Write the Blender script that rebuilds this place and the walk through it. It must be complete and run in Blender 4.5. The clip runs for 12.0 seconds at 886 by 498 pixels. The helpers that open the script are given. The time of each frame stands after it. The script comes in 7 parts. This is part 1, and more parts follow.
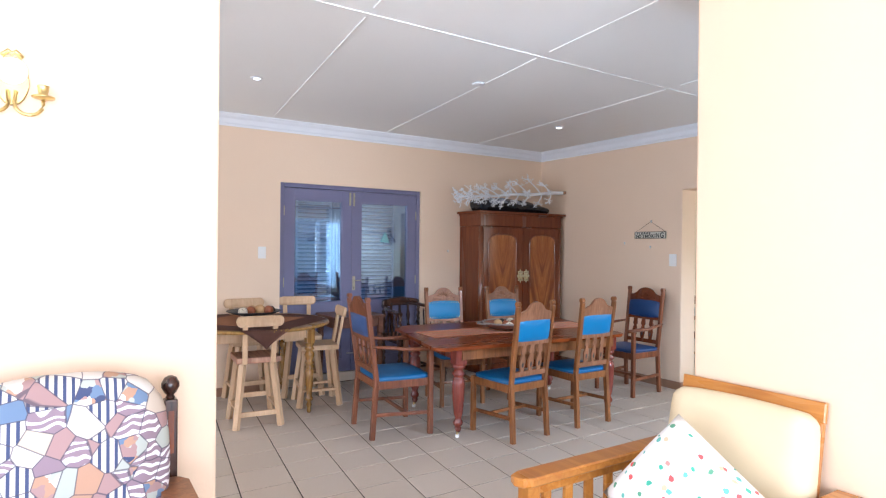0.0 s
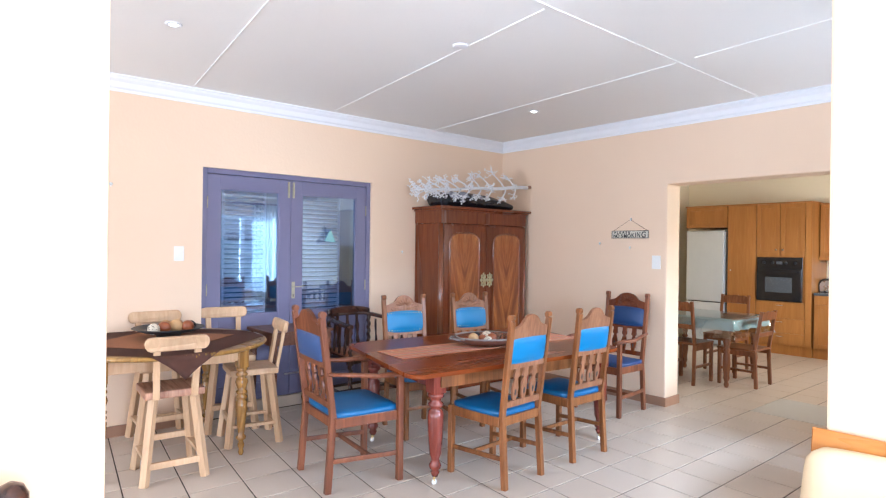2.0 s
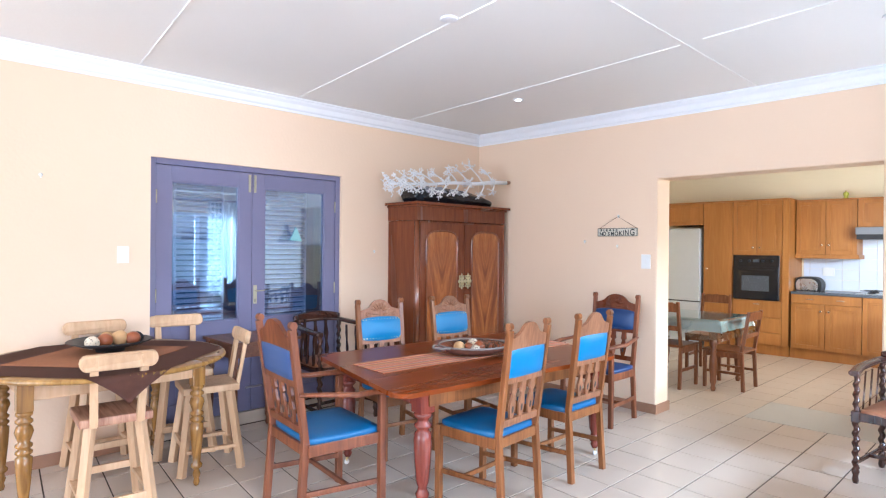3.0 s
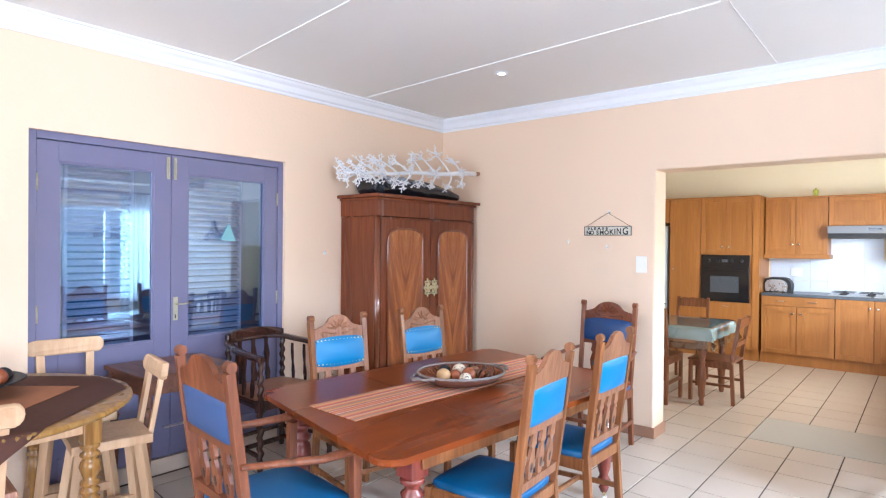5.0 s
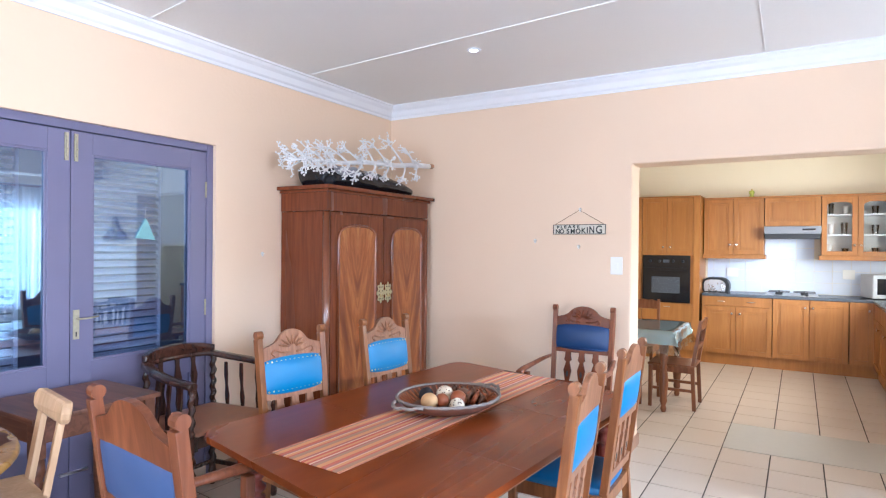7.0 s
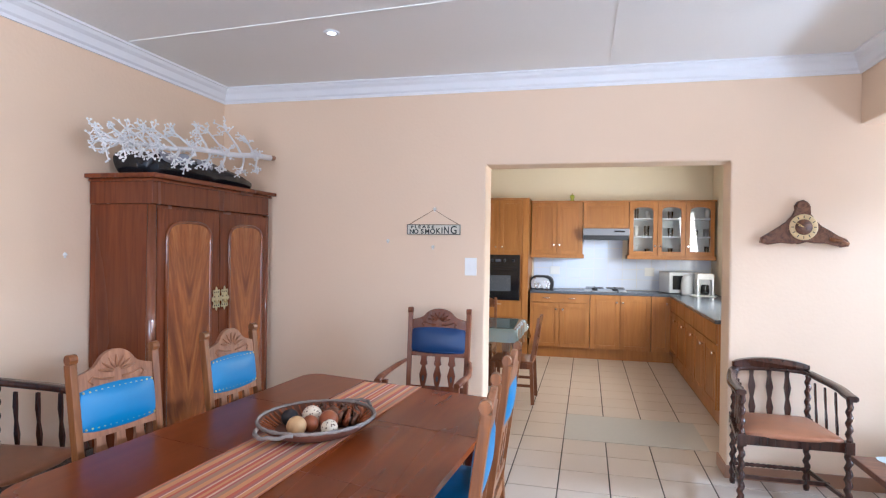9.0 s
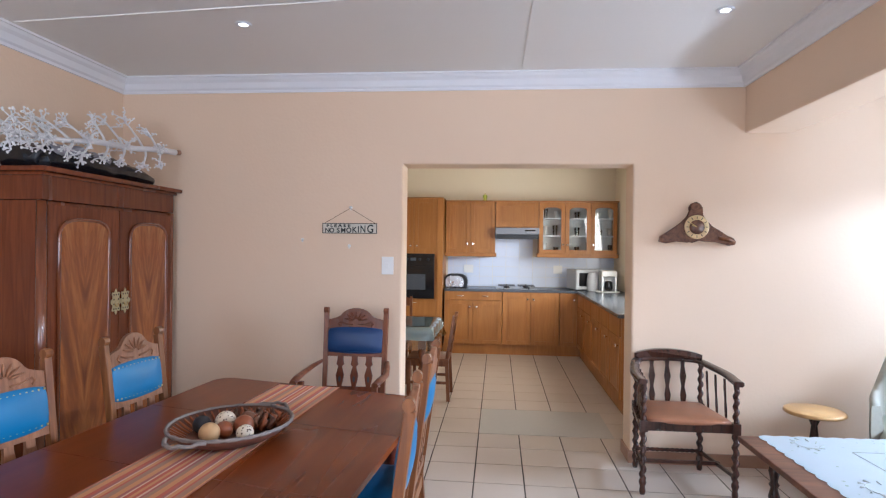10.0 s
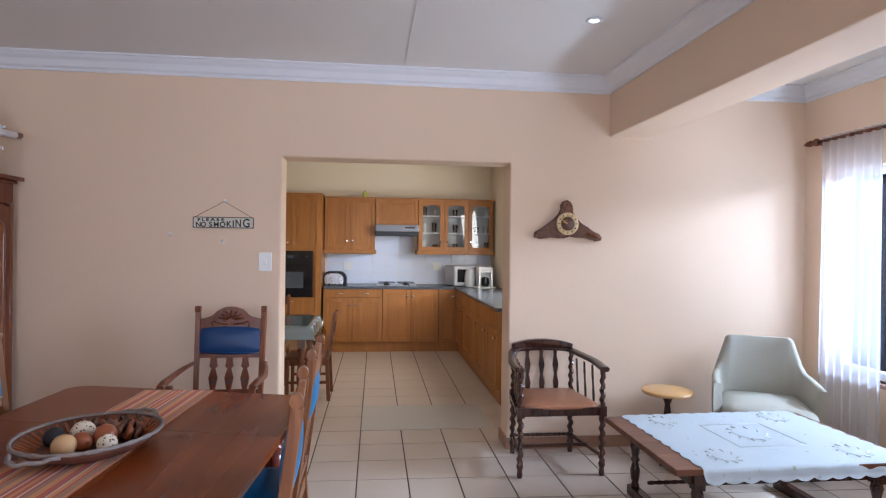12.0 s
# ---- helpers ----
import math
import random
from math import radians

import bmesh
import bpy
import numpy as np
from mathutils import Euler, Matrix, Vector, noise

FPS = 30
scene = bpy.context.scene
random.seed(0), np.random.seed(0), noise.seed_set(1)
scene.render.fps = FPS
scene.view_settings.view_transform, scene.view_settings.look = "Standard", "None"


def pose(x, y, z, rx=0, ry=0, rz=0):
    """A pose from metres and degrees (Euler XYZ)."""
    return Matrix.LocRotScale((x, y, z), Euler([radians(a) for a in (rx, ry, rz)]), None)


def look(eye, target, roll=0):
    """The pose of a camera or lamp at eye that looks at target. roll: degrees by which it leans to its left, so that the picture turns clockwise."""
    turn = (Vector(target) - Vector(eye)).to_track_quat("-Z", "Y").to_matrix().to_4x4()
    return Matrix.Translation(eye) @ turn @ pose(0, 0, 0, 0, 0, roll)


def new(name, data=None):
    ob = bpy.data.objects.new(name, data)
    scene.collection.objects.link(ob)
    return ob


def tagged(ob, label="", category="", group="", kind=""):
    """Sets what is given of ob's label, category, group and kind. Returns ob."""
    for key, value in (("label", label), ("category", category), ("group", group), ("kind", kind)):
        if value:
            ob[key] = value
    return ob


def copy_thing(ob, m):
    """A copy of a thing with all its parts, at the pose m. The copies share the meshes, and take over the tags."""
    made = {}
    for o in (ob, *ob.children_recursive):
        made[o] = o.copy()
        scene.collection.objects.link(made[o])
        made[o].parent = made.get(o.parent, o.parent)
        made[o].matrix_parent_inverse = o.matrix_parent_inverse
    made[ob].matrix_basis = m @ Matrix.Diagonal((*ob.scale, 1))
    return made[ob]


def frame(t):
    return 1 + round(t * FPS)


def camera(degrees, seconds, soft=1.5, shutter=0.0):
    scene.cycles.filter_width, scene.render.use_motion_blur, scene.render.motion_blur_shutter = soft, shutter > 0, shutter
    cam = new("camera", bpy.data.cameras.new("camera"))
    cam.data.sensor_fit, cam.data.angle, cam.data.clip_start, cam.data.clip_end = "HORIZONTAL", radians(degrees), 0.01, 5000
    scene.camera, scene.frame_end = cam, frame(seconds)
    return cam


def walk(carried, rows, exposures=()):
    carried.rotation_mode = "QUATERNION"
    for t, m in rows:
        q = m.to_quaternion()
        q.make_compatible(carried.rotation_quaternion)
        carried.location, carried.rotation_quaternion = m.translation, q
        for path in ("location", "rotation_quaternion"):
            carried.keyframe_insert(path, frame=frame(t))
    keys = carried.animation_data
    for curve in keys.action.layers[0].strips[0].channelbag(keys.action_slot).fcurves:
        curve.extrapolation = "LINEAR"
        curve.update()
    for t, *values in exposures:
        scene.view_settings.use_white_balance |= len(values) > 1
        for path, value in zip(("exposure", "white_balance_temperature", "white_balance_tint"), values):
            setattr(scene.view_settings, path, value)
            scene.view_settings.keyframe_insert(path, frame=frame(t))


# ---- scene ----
cam = camera(73.5, 12.0, 1.2)
PATH = [
    (0, (-0.206, 0.016, 1.483), (0.883, 1.693, 1.477), 0.6),
    (0.5, (-0.096, 0.283, 1.485), (1.04, 1.93, 1.478), 0.7),
    (1, (-0.051, 0.533, 1.488), (1.139, 2.141, 1.478), 0.6),
    (1.5, (-0.002, 0.766, 1.497), (1.235, 2.337, 1.491), 0.7),
    (2, (0.04, 0.962, 1.476), (1.333, 2.487, 1.475), 0.7),
    (2.5, (0.126, 1.195, 1.487), (1.47, 2.676, 1.482), 0.6),
    (3, (0.214, 1.398, 1.482), (1.606, 2.834, 1.477), 0.5),
    (5, (0.639, 2.209, 1.511), (2.184, 3.479, 1.498), 0.5),
    (5.5, (0.702, 2.402, 1.491), (2.268, 3.647, 1.486), 0.4),
    (6, (0.734, 2.568, 1.501), (2.346, 3.751, 1.494), 0.7),
    (6.5, (0.799, 2.707, 1.496), (2.46, 3.82, 1.489), 0.6),
    (8.5, (1.015, 3.115, 1.524), (2.909, 3.758, 1.512), 0.8),
    (9, (1.008, 3.157, 1.517), (2.951, 3.63, 1.508), 0.8),
    (9.5, (1.003, 3.171, 1.515), (2.977, 3.494, 1.506), 0.7),
    (10, (0.992, 3.184, 1.517), (2.983, 3.368, 1.508), 0.7),
    (10.5, (0.987, 3.206, 1.507), (2.986, 3.272, 1.5), 0.7),
    (11, (0.986, 3.214, 1.5), (2.986, 3.174, 1.492), 0.7),
    (11.5, (0.989, 3.22, 1.5), (2.984, 3.078, 1.49), 0.7),
    (12, (1.003, 3.221, 1.492), (2.99, 2.994, 1.484), 0.7),
]
EXPOSURES = [(0.0, -0.2, 5430, 9), (1.0, 0.1, 5430, 9), (2.0, 0.38, 5370, 9), (3.0, 0.54, 5310, 9), (4.0, 0.64, 5290, 9), (5.5, 0.66, 5270, 9), (6.5, 0.68, 5230, 9), (7.5, 0.56, 5210, 10), (8.5, 0.45, 5210, 10), (9.5, 0.03, 5360, 12), (10.5, -0.26, 5470, 13), (12.0, -0.48, 5460, 15)]
walk(cam, [(t, look(eye, target, roll)) for t, eye, target, roll in PATH], EXPOSURES)

import itertools

# ---- world and light ----
world = bpy.data.worlds.new("world")
scene.world = world
world.use_nodes = True
_n = world.node_tree.nodes
sky = _n.new("ShaderNodeTexSky")
sky.sky_type, sky.sun_disc, sky.sun_elevation, sky.sun_rotation = "NISHITA", False, radians(52), radians(165)
_n["Background"].inputs[1].default_value = 0.15
world.node_tree.links.new(sky.outputs[0], _n["Background"].inputs[0])


def lamp(name, kind, m, power, color, size=None, size_y=None):
    data = bpy.data.lights.new(name, kind)
    data.energy, data.color = power, color
    if kind == "AREA":
        data.shape, data.size, data.size_y = "RECTANGLE", size, size_y
    ob = new(name, data)
    ob.matrix_world = m
    return ob


sun = lamp("sun", "SUN", look((3, -8, 10), (0.6, 0, 0)), 3.6, (1, 0.95, 0.88))
sun.data.angle = radians(0.5)
DAY = (0.93, 0.96, 1.0)
lamp("window_light_lounge", "AREA", look((-0.7, -3.9, 1.35), (-0.7, 0, 1.75)), 440, DAY, 4.6, 2.3)
lamp("window_light_lounge_west", "AREA", look((-3.7, 0.0, 1.35), (0, 0.0, 1.15)), 160, DAY, 3.0, 2.2)
lamp("window_light_side", "AREA", look((3.97, -2.40, 2.48), (3.97, 0.6, 1.0)), 640, (0.76, 0.88, 1.0), 2.6, 0.5)
lamp("window_light_paving", "AREA", look((3.97, -0.95, 0.20), (3.97, 0.0, 1.9)), 140, (0.84, 0.92, 1.0), 2.4, 0.55)
lamp("window_light_dining", "AREA", look((-3.7, 4.4, 1.4), (0, 4.4, 1.9)), 138, (0.86, 0.93, 1.0), 2.2, 2.0)
lamp("window_light_kitchen", "AREA", look((7.6, 1.50, 1.6), (7.6, 4, 1.3)), 76, (1.0, 0.91, 0.72), 1.6, 1.0)

# ---- materials ----


class Nodes:
    """A material with a principled shader and a few shorthands."""

    def __init__(self, name, rough=0.6, metal=0.0, **extra):
        self.m = bpy.data.materials.new(name)
        self.m.use_nodes = True
        self.t = self.m.node_tree
        self.b = self.t.nodes["Principled BSDF"]
        self.b.inputs["Roughness"].default_value = rough
        self.b.inputs["Metallic"].default_value = metal
        for k, v in extra.items():
            self.b.inputs[k.replace("_", " ")].default_value = v

    def add(self, kind, **values):
        n = self.t.nodes.new(kind)
        for k, v in values.items():
            n.inputs[k.replace("_", " ")].default_value = v
        return n

    def link(self, a, b):
        self.t.links.new(a, b)

    def coord(self, scale=(1, 1, 1), rot=(0, 0, 0), kind="Object", shift=True):
        c = self.t.nodes.new("ShaderNodeTexCoord")
        mp = self.t.nodes.new("ShaderNodeMapping")
        mp.inputs["Scale"].default_value = scale
        mp.inputs["Rotation"].default_value = rot
        self.link(c.outputs[kind], mp.inputs[0])
        if shift:
            info = self.t.nodes.new("ShaderNodeObjectInfo")
            mul = self.add("ShaderNodeMath")
            mul.operation = "MULTIPLY"
            mul.inputs[1].default_value = 17.0
            self.link(info.outputs["Random"], mul.inputs[0])
            comb = self.t.nodes.new("ShaderNodeCombineXYZ")
            for i in range(3):
                self.link(mul.outputs[0], comb.inputs[i])
            self.link(comb.outputs[0], mp.inputs["Location"])
        return mp.outputs[0]

    def noise(self, vec, scale, detail=4.0, distortion=0.0):
        n = self.add("ShaderNodeTexNoise", Scale=scale, Detail=detail, Distortion=distortion)
        self.link(vec, n.inputs["Vector"])
        return n.outputs["Fac"]

    def ramp(self, fac, stops, interp="LINEAR"):
        r = self.t.nodes.new("ShaderNodeValToRGB")
        r.color_ramp.interpolation = interp
        e = r.color_ramp.elements
        while len(e) < len(stops):
            e.new(0.5)
        for k, (p, c) in enumerate(stops):
            e[k].position, e[k].color = p, (*c, 1)
        self.link(fac, r.inputs[0])
        return r.outputs[0]

    def mix(self, fac, a, b, blend="MIX"):
        m = self.t.nodes.new("ShaderNodeMix")
        m.data_type, m.blend_type = "RGBA", blend
        for v, k in ((fac, 0), (a, 6), (b, 7)):
            if isinstance(v, (int, float)):
                m.inputs[k].default_value = v
            elif isinstance(v, tuple):
                m.inputs[k].default_value = (*v, 1)
            else:
                self.link(v, m.inputs[k])
        return m.outputs[2]

    def base(self, c):
        if isinstance(c, tuple):
            self.b.inputs["Base Color"].default_value = (*c, 1)
        else:
            self.link(c, self.b.inputs["Base Color"])
        return self

    def bump(self, height, strength=0.2, distance=0.002):
        b = self.add("ShaderNodeBump", Strength=strength, Distance=distance)
        self.link(height, b.inputs["Height"])
        self.link(b.outputs[0], self.b.inputs["Normal"])
        return self

    def rough(self, fac, lo, hi):
        r = self.add("ShaderNodeMapRange", To_Min=lo, To_Max=hi)
        self.link(fac, r.inputs[0])
        self.link(r.outputs[0], self.b.inputs["Roughness"])
        return self


def wood(name, dark, light, grain=(1, 1, 0.08), scale=28.0, rough=(0.25, 0.45), coat=0.0, bold=0.0, relief=0.08):
    k = Nodes(name)
    v = k.coord(grain)
    big = k.noise(v, scale * 0.18, 3, 0.6)
    fine = k.noise(v, scale, 5, 1.2 + bold)
    c = k.ramp(fine, [(0.32, dark), (0.68, light)])
    c = k.mix(k.ramp(big, [(0.35, (0.0, 0.0, 0.0)), (0.7, (0.5, 0.5, 0.5))]), c, tuple(0.6 * a for a in dark))
    k.base(c).bump(fine, relief, 0.001).rough(big, *rough)
    k.b.inputs["Specular IOR Level"].default_value = 0.35
    k.b.inputs["Coat Weight"].default_value = coat
    k.b.inputs["Coat Roughness"].default_value = 0.12
    return k.m


def plaster(name, color, tint=0.06):
    k = Nodes(name, 0.75)
    v = k.coord(shift=False)
    big = k.noise(v, 0.9, 3)
    fine = k.noise(v, 45, 6)
    lump = k.noise(v, 5, 3)
    lo = tuple(c * (1 - tint) for c in color)
    k.base(k.mix(big, lo, color)).rough(fine, 0.55, 0.8)
    mx = k.add("ShaderNodeMath")
    mx.operation = "ADD"
    k.link(fine, mx.inputs[0])
    k.link(lump, mx.inputs[1])
    return k.bump(mx.outputs[0], 0.25, 0.004).m


def plain(name, color, rough=0.5, metal=0.0, vary=0.12, scale=9.0, **extra):
    k = Nodes(name, rough, metal, **extra)
    v = k.coord()
    n = k.noise(v, scale, 4)
    k.base(k.mix(n, tuple(c * (1 - vary) for c in color), tuple(min(1, c * (1 + vary)) for c in color)))
    k.rough(n, max(0, rough - 0.06), min(1, rough + 0.08))
    return k.m


def flame_material():
    """Bookmatched veneer: the figure mirrors about the middle of each door and rises in a V."""
    k = Nodes("figured_veneer", 0.22)
    sep = k.t.nodes.new("ShaderNodeSeparateXYZ")
    k.link(k.coord(shift=False), sep.inputs[0])

    def calc(op, a, b=0.0):
        n = k.t.nodes.new("ShaderNodeMath")
        n.operation = op
        for v, q in ((a, 0), (b, 1)):
            if isinstance(v, float):
                n.inputs[q].default_value = v
            else:
                k.link(v, n.inputs[q])
        return n.outputs[0]
    side = calc("ABSOLUTE", calc("SUBTRACT", calc("ABSOLUTE", sep.outputs[0]), 0.318))
    comb = k.t.nodes.new("ShaderNodeCombineXYZ")
    k.link(side, comb.inputs[0])
    k.link(calc("SUBTRACT", calc("MULTIPLY", sep.outputs[2], 0.42), calc("MULTIPLY", side, 1.15)), comb.inputs[2])
    big = k.noise(comb.outputs[0], 5.0, 2, 1.0)
    fine = k.noise(comb.outputs[0], 30.0, 3, 0.6)
    c = k.ramp(big, [(0.30, (0.15, 0.034, 0.008)), (0.48, (0.33, 0.092, 0.018)), (0.68, (0.50, 0.180, 0.038))])
    k.base(k.mix(k.ramp(fine, [(0.40, (0.38,) * 3), (0.62, (0.0,) * 3)]), c, (0.14, 0.034, 0.009)))
    k.b.inputs["Coat Weight"].default_value = 0.5
    return k.m


M_WALL = plaster("peach_plaster", (0.82, 0.625, 0.45))
M_CREAM = plaster("cream_plaster", (0.87, 0.76, 0.57))
M_CEILING = plaster("ceiling_board", (0.86, 0.85, 0.83), 0.03)
M_WHITE = plain("white_gloss_paint", (0.80, 0.81, 0.84), 0.4, vary=0.03)
M_PLASTIC = plain("white_plastic", (0.80, 0.79, 0.76), 0.3, vary=0.03)
M_DOOR = plain("violet_grey_paint", (0.158, 0.150, 0.250), 0.38, vary=0.10, scale=4)
M_SLAT = plain("grey_violet_louvre", (0.80, 0.75, 0.82), 0.5, vary=0.08)
M_SKIRT = plain("brown_skirting_tile", (0.33, 0.18, 0.11), 0.35, vary=0.15)
M_MAHOG = wood("red_brown_hardwood", (0.128, 0.027, 0.008), (0.205, 0.049, 0.013), rough=(0.2, 0.32), coat=0.25)
M_POLISH = wood("polished_red_brown_moulding", (0.17, 0.045, 0.015), (0.26, 0.078, 0.026), rough=(0.12, 0.2), coat=1.0)
M_TABLE = wood("waxed_table_wood", (0.185, 0.036, 0.006), (0.245, 0.054, 0.009), (0.12, 1, 1), 9, (0.22, 0.32), 0.0, 0.0, 0.03)
M_TABLE.node_tree.nodes["Principled BSDF"].inputs["Specular IOR Level"].default_value = 0.22
M_COFFEE = wood("dull_brown_table_wood", (0.10, 0.036, 0.018), (0.20, 0.080, 0.042), (1, 0.1, 1), rough=(0.3, 0.45))
M_TRED = wood("red_stained_wood", (0.13, 0.022, 0.014), (0.24, 0.050, 0.030), rough=(0.2, 0.35), coat=0.4)
M_OAK = wood("mid_brown_oak", (0.165, 0.055, 0.015), (0.32, 0.122, 0.036), rough=(0.3, 0.45), coat=0.15)
M_CARVER = wood("dark_reddish_oak", (0.135, 0.040, 0.016), (0.265, 0.090, 0.038), rough=(0.3, 0.45))
M_CARV = wood("light_carved_oak", (0.22, 0.090, 0.040), (0.37, 0.170, 0.085), scale=40, rough=(0.35, 0.5))
M_FLAME = flame_material()
M_DARK = wood("dark_turned_wood", (0.026, 0.010, 0.007), (0.080, 0.029, 0.018), rough=(0.18, 0.32), coat=0.4)
M_RAW = wood("pale_raw_pine", (0.59, 0.37, 0.205), (0.70, 0.475, 0.285), rough=(0.45, 0.6))
M_RAWRED = wood("pinkish_plank", (0.26, 0.10, 0.06), (0.60, 0.35, 0.22), (9, 0.4, 1), 4, (0.35, 0.5))
M_GOLD = wood("golden_turned_pine", (0.26, 0.13, 0.030), (0.48, 0.27, 0.075), rough=(0.22, 0.35), coat=0.3)
M_AMBER = wood("glossy_amber_pine", (0.20, 0.090, 0.020), (0.40, 0.205, 0.050), rough=(0.18, 0.3), coat=0.5)
M_ORANGE = wood("orange_varnished_pine", (0.38, 0.135, 0.020), (0.54, 0.235, 0.048), (0.1, 1, 1), 24, (0.22, 0.35), 0.4)
M_CAB = wood("oak_veneer_door", (0.385, 0.152, 0.034), (0.445, 0.190, 0.047), scale=34, rough=(0.3, 0.45))
M_KWOOD = wood("reddish_kitchen_chair_wood", (0.16, 0.055, 0.022), (0.30, 0.115, 0.048), rough=(0.25, 0.4), coat=0.2)
M_LEATHER = plain("brown_seat_leather", (0.32, 0.135, 0.068), 0.36, vary=0.3, scale=14)
M_BLUE = plain("bright_blue_leather", (0.008, 0.160, 0.36), 0.42, vary=0.12, scale=10)
M_BLUESEAT = plain("deep_blue_seat_leather", (0.010, 0.105, 0.26), 0.42, vary=0.15, scale=10)
M_BLUEBACK = plain("dull_navy_back_cover", (0.035, 0.075, 0.20), 0.55, vary=0.15, scale=10)
M_NAVY = plain("navy_leather", (0.010, 0.045, 0.150), 0.36, vary=0.12, scale=10)
M_BRASS = plain("aged_brass", (0.60, 0.46, 0.20), 0.32, 1.0, vary=0.2, scale=40)
M_AGED = plain("worn_pale_brass", (0.42, 0.38, 0.27), 0.5, 0.6, vary=0.3, scale=60)
M_PLATE = plain("pale_greenish_brass", (0.62, 0.58, 0.36), 0.38, 0.8, vary=0.3, scale=90)
M_STEEL = plain("brushed_steel", (0.62, 0.62, 0.63), 0.28, 1.0, vary=0.06)
M_CHROME = plain("chrome", (0.75, 0.75, 0.76), 0.12, 1.0, vary=0.03)
M_BLACK = plain("black_enamel", (0.012, 0.012, 0.014), 0.12, vary=0.1)
M_RUBBER = plain("dull_black", (0.02, 0.02, 0.022), 0.5, vary=0.2)
M_SLATE = plain("dark_slate_worktop", (0.075, 0.085, 0.10), 0.25, vary=0.25, scale=60)
M_MAT = plain("grey_beige_floor_slab", (0.50, 0.47, 0.42), 0.5, vary=0.06, scale=20)
M_GROUT = plain("dark_grout", (0.085, 0.066, 0.052), 0.85, vary=0.3, scale=8)
M_CORAL = plain("white_painted_twigs", (0.86, 0.85, 0.85), 0.6, vary=0.03)
M_BAG = plain("crumpled_black_bag", (0.014, 0.014, 0.017), 0.22, vary=0.5, scale=12)
M_SEATGREY = plain("pale_sage_upholstery", (0.42, 0.41, 0.34), 0.85, vary=0.07, scale=70)
M_CREAMSUEDE = plain("cream_suede", (0.70, 0.58, 0.38), 0.85, vary=0.09, scale=7)
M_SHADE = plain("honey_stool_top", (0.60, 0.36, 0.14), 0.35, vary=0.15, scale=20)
M_TEAL = plain("turquoise_glaze", (0.20, 0.42, 0.45), 0.3, vary=0.2, scale=30)
# dark colour of the backing added behind the door panes, for the dimness there
M_BACKING = plain("dim_blue_grey_backing", (0.16, 0.18, 0.24), 0.8, vary=0.08)
M_RENDER = plain("outside_render", (0.62, 0.66, 0.66), 0.8, vary=0.06)
M_ROOF = plain("outside_roof", (0.38, 0.30, 0.28), 0.7, vary=0.12)


def tile_material():
    k = Nodes("glazed_floor_tile", 0.3)
    info = k.t.nodes.new("ShaderNodeObjectInfo")
    v = k.coord(kind="Object")
    n = k.noise(v, 4.0, 2)
    f = k.noise(v, 90.0, 2)
    c = k.mix(f, (0.555, 0.465, 0.375), (0.605, 0.510, 0.425))
    k.base(k.mix(k.ramp(info.outputs["Random"], [(0, (0.0,) * 3), (1, (0.35,) * 3)]), c, (0.50, 0.41, 0.32)))
    k.rough(n, 0.26, 0.34)
    return k.m


def wall_tile_material():
    k = Nodes("white_glazed_wall_tile", 0.2)
    v = k.coord()
    k.base(k.mix(k.noise(v, 3, 3), (0.66, 0.71, 0.82), (0.71, 0.75, 0.85)))
    return k.m


def runner_material():
    k = Nodes("striped_woven_cotton", 0.9)
    v = k.coord((0, 4.62, 0), shift=False)
    sep = k.t.nodes.new("ShaderNodeSeparateXYZ")
    k.link(v, sep.inputs[0])
    fr = k.add("ShaderNodeMath")
    fr.operation = "FRACT"
    k.link(sep.outputs[1], fr.inputs[0])
    red, tan, grey, plum, pale = (0.56, 0.110, 0.065), (0.70, 0.32, 0.13), (0.42, 0.23, 0.15), (0.42, 0.12, 0.11), (0.80, 0.56, 0.42)
    c = k.ramp(fr.outputs[0], [(0, red), (0.07, pale), (0.10, plum), (0.16, tan), (0.26, grey), (0.36, red), (0.40, tan), (0.47, pale), (0.50, plum),
                               (0.55, red), (0.62, tan), (0.72, grey), (0.80, plum), (0.84, pale), (0.88, red), (0.94, tan)], "CONSTANT")
    w = k.add("ShaderNodeTexWave", Scale=38.0)
    w.bands_direction = "X"
    k.link(k.coord(shift=False), w.inputs["Vector"])
    k.base(k.mix(k.ramp(w.outputs["Fac"], [(0.4, (0, 0, 0)), (0.6, (0.3,) * 3)]), c, (0.45, 0.32, 0.24)))
    k.bump(w.outputs["Fac"], 0.3, 0.001)
    return k.m


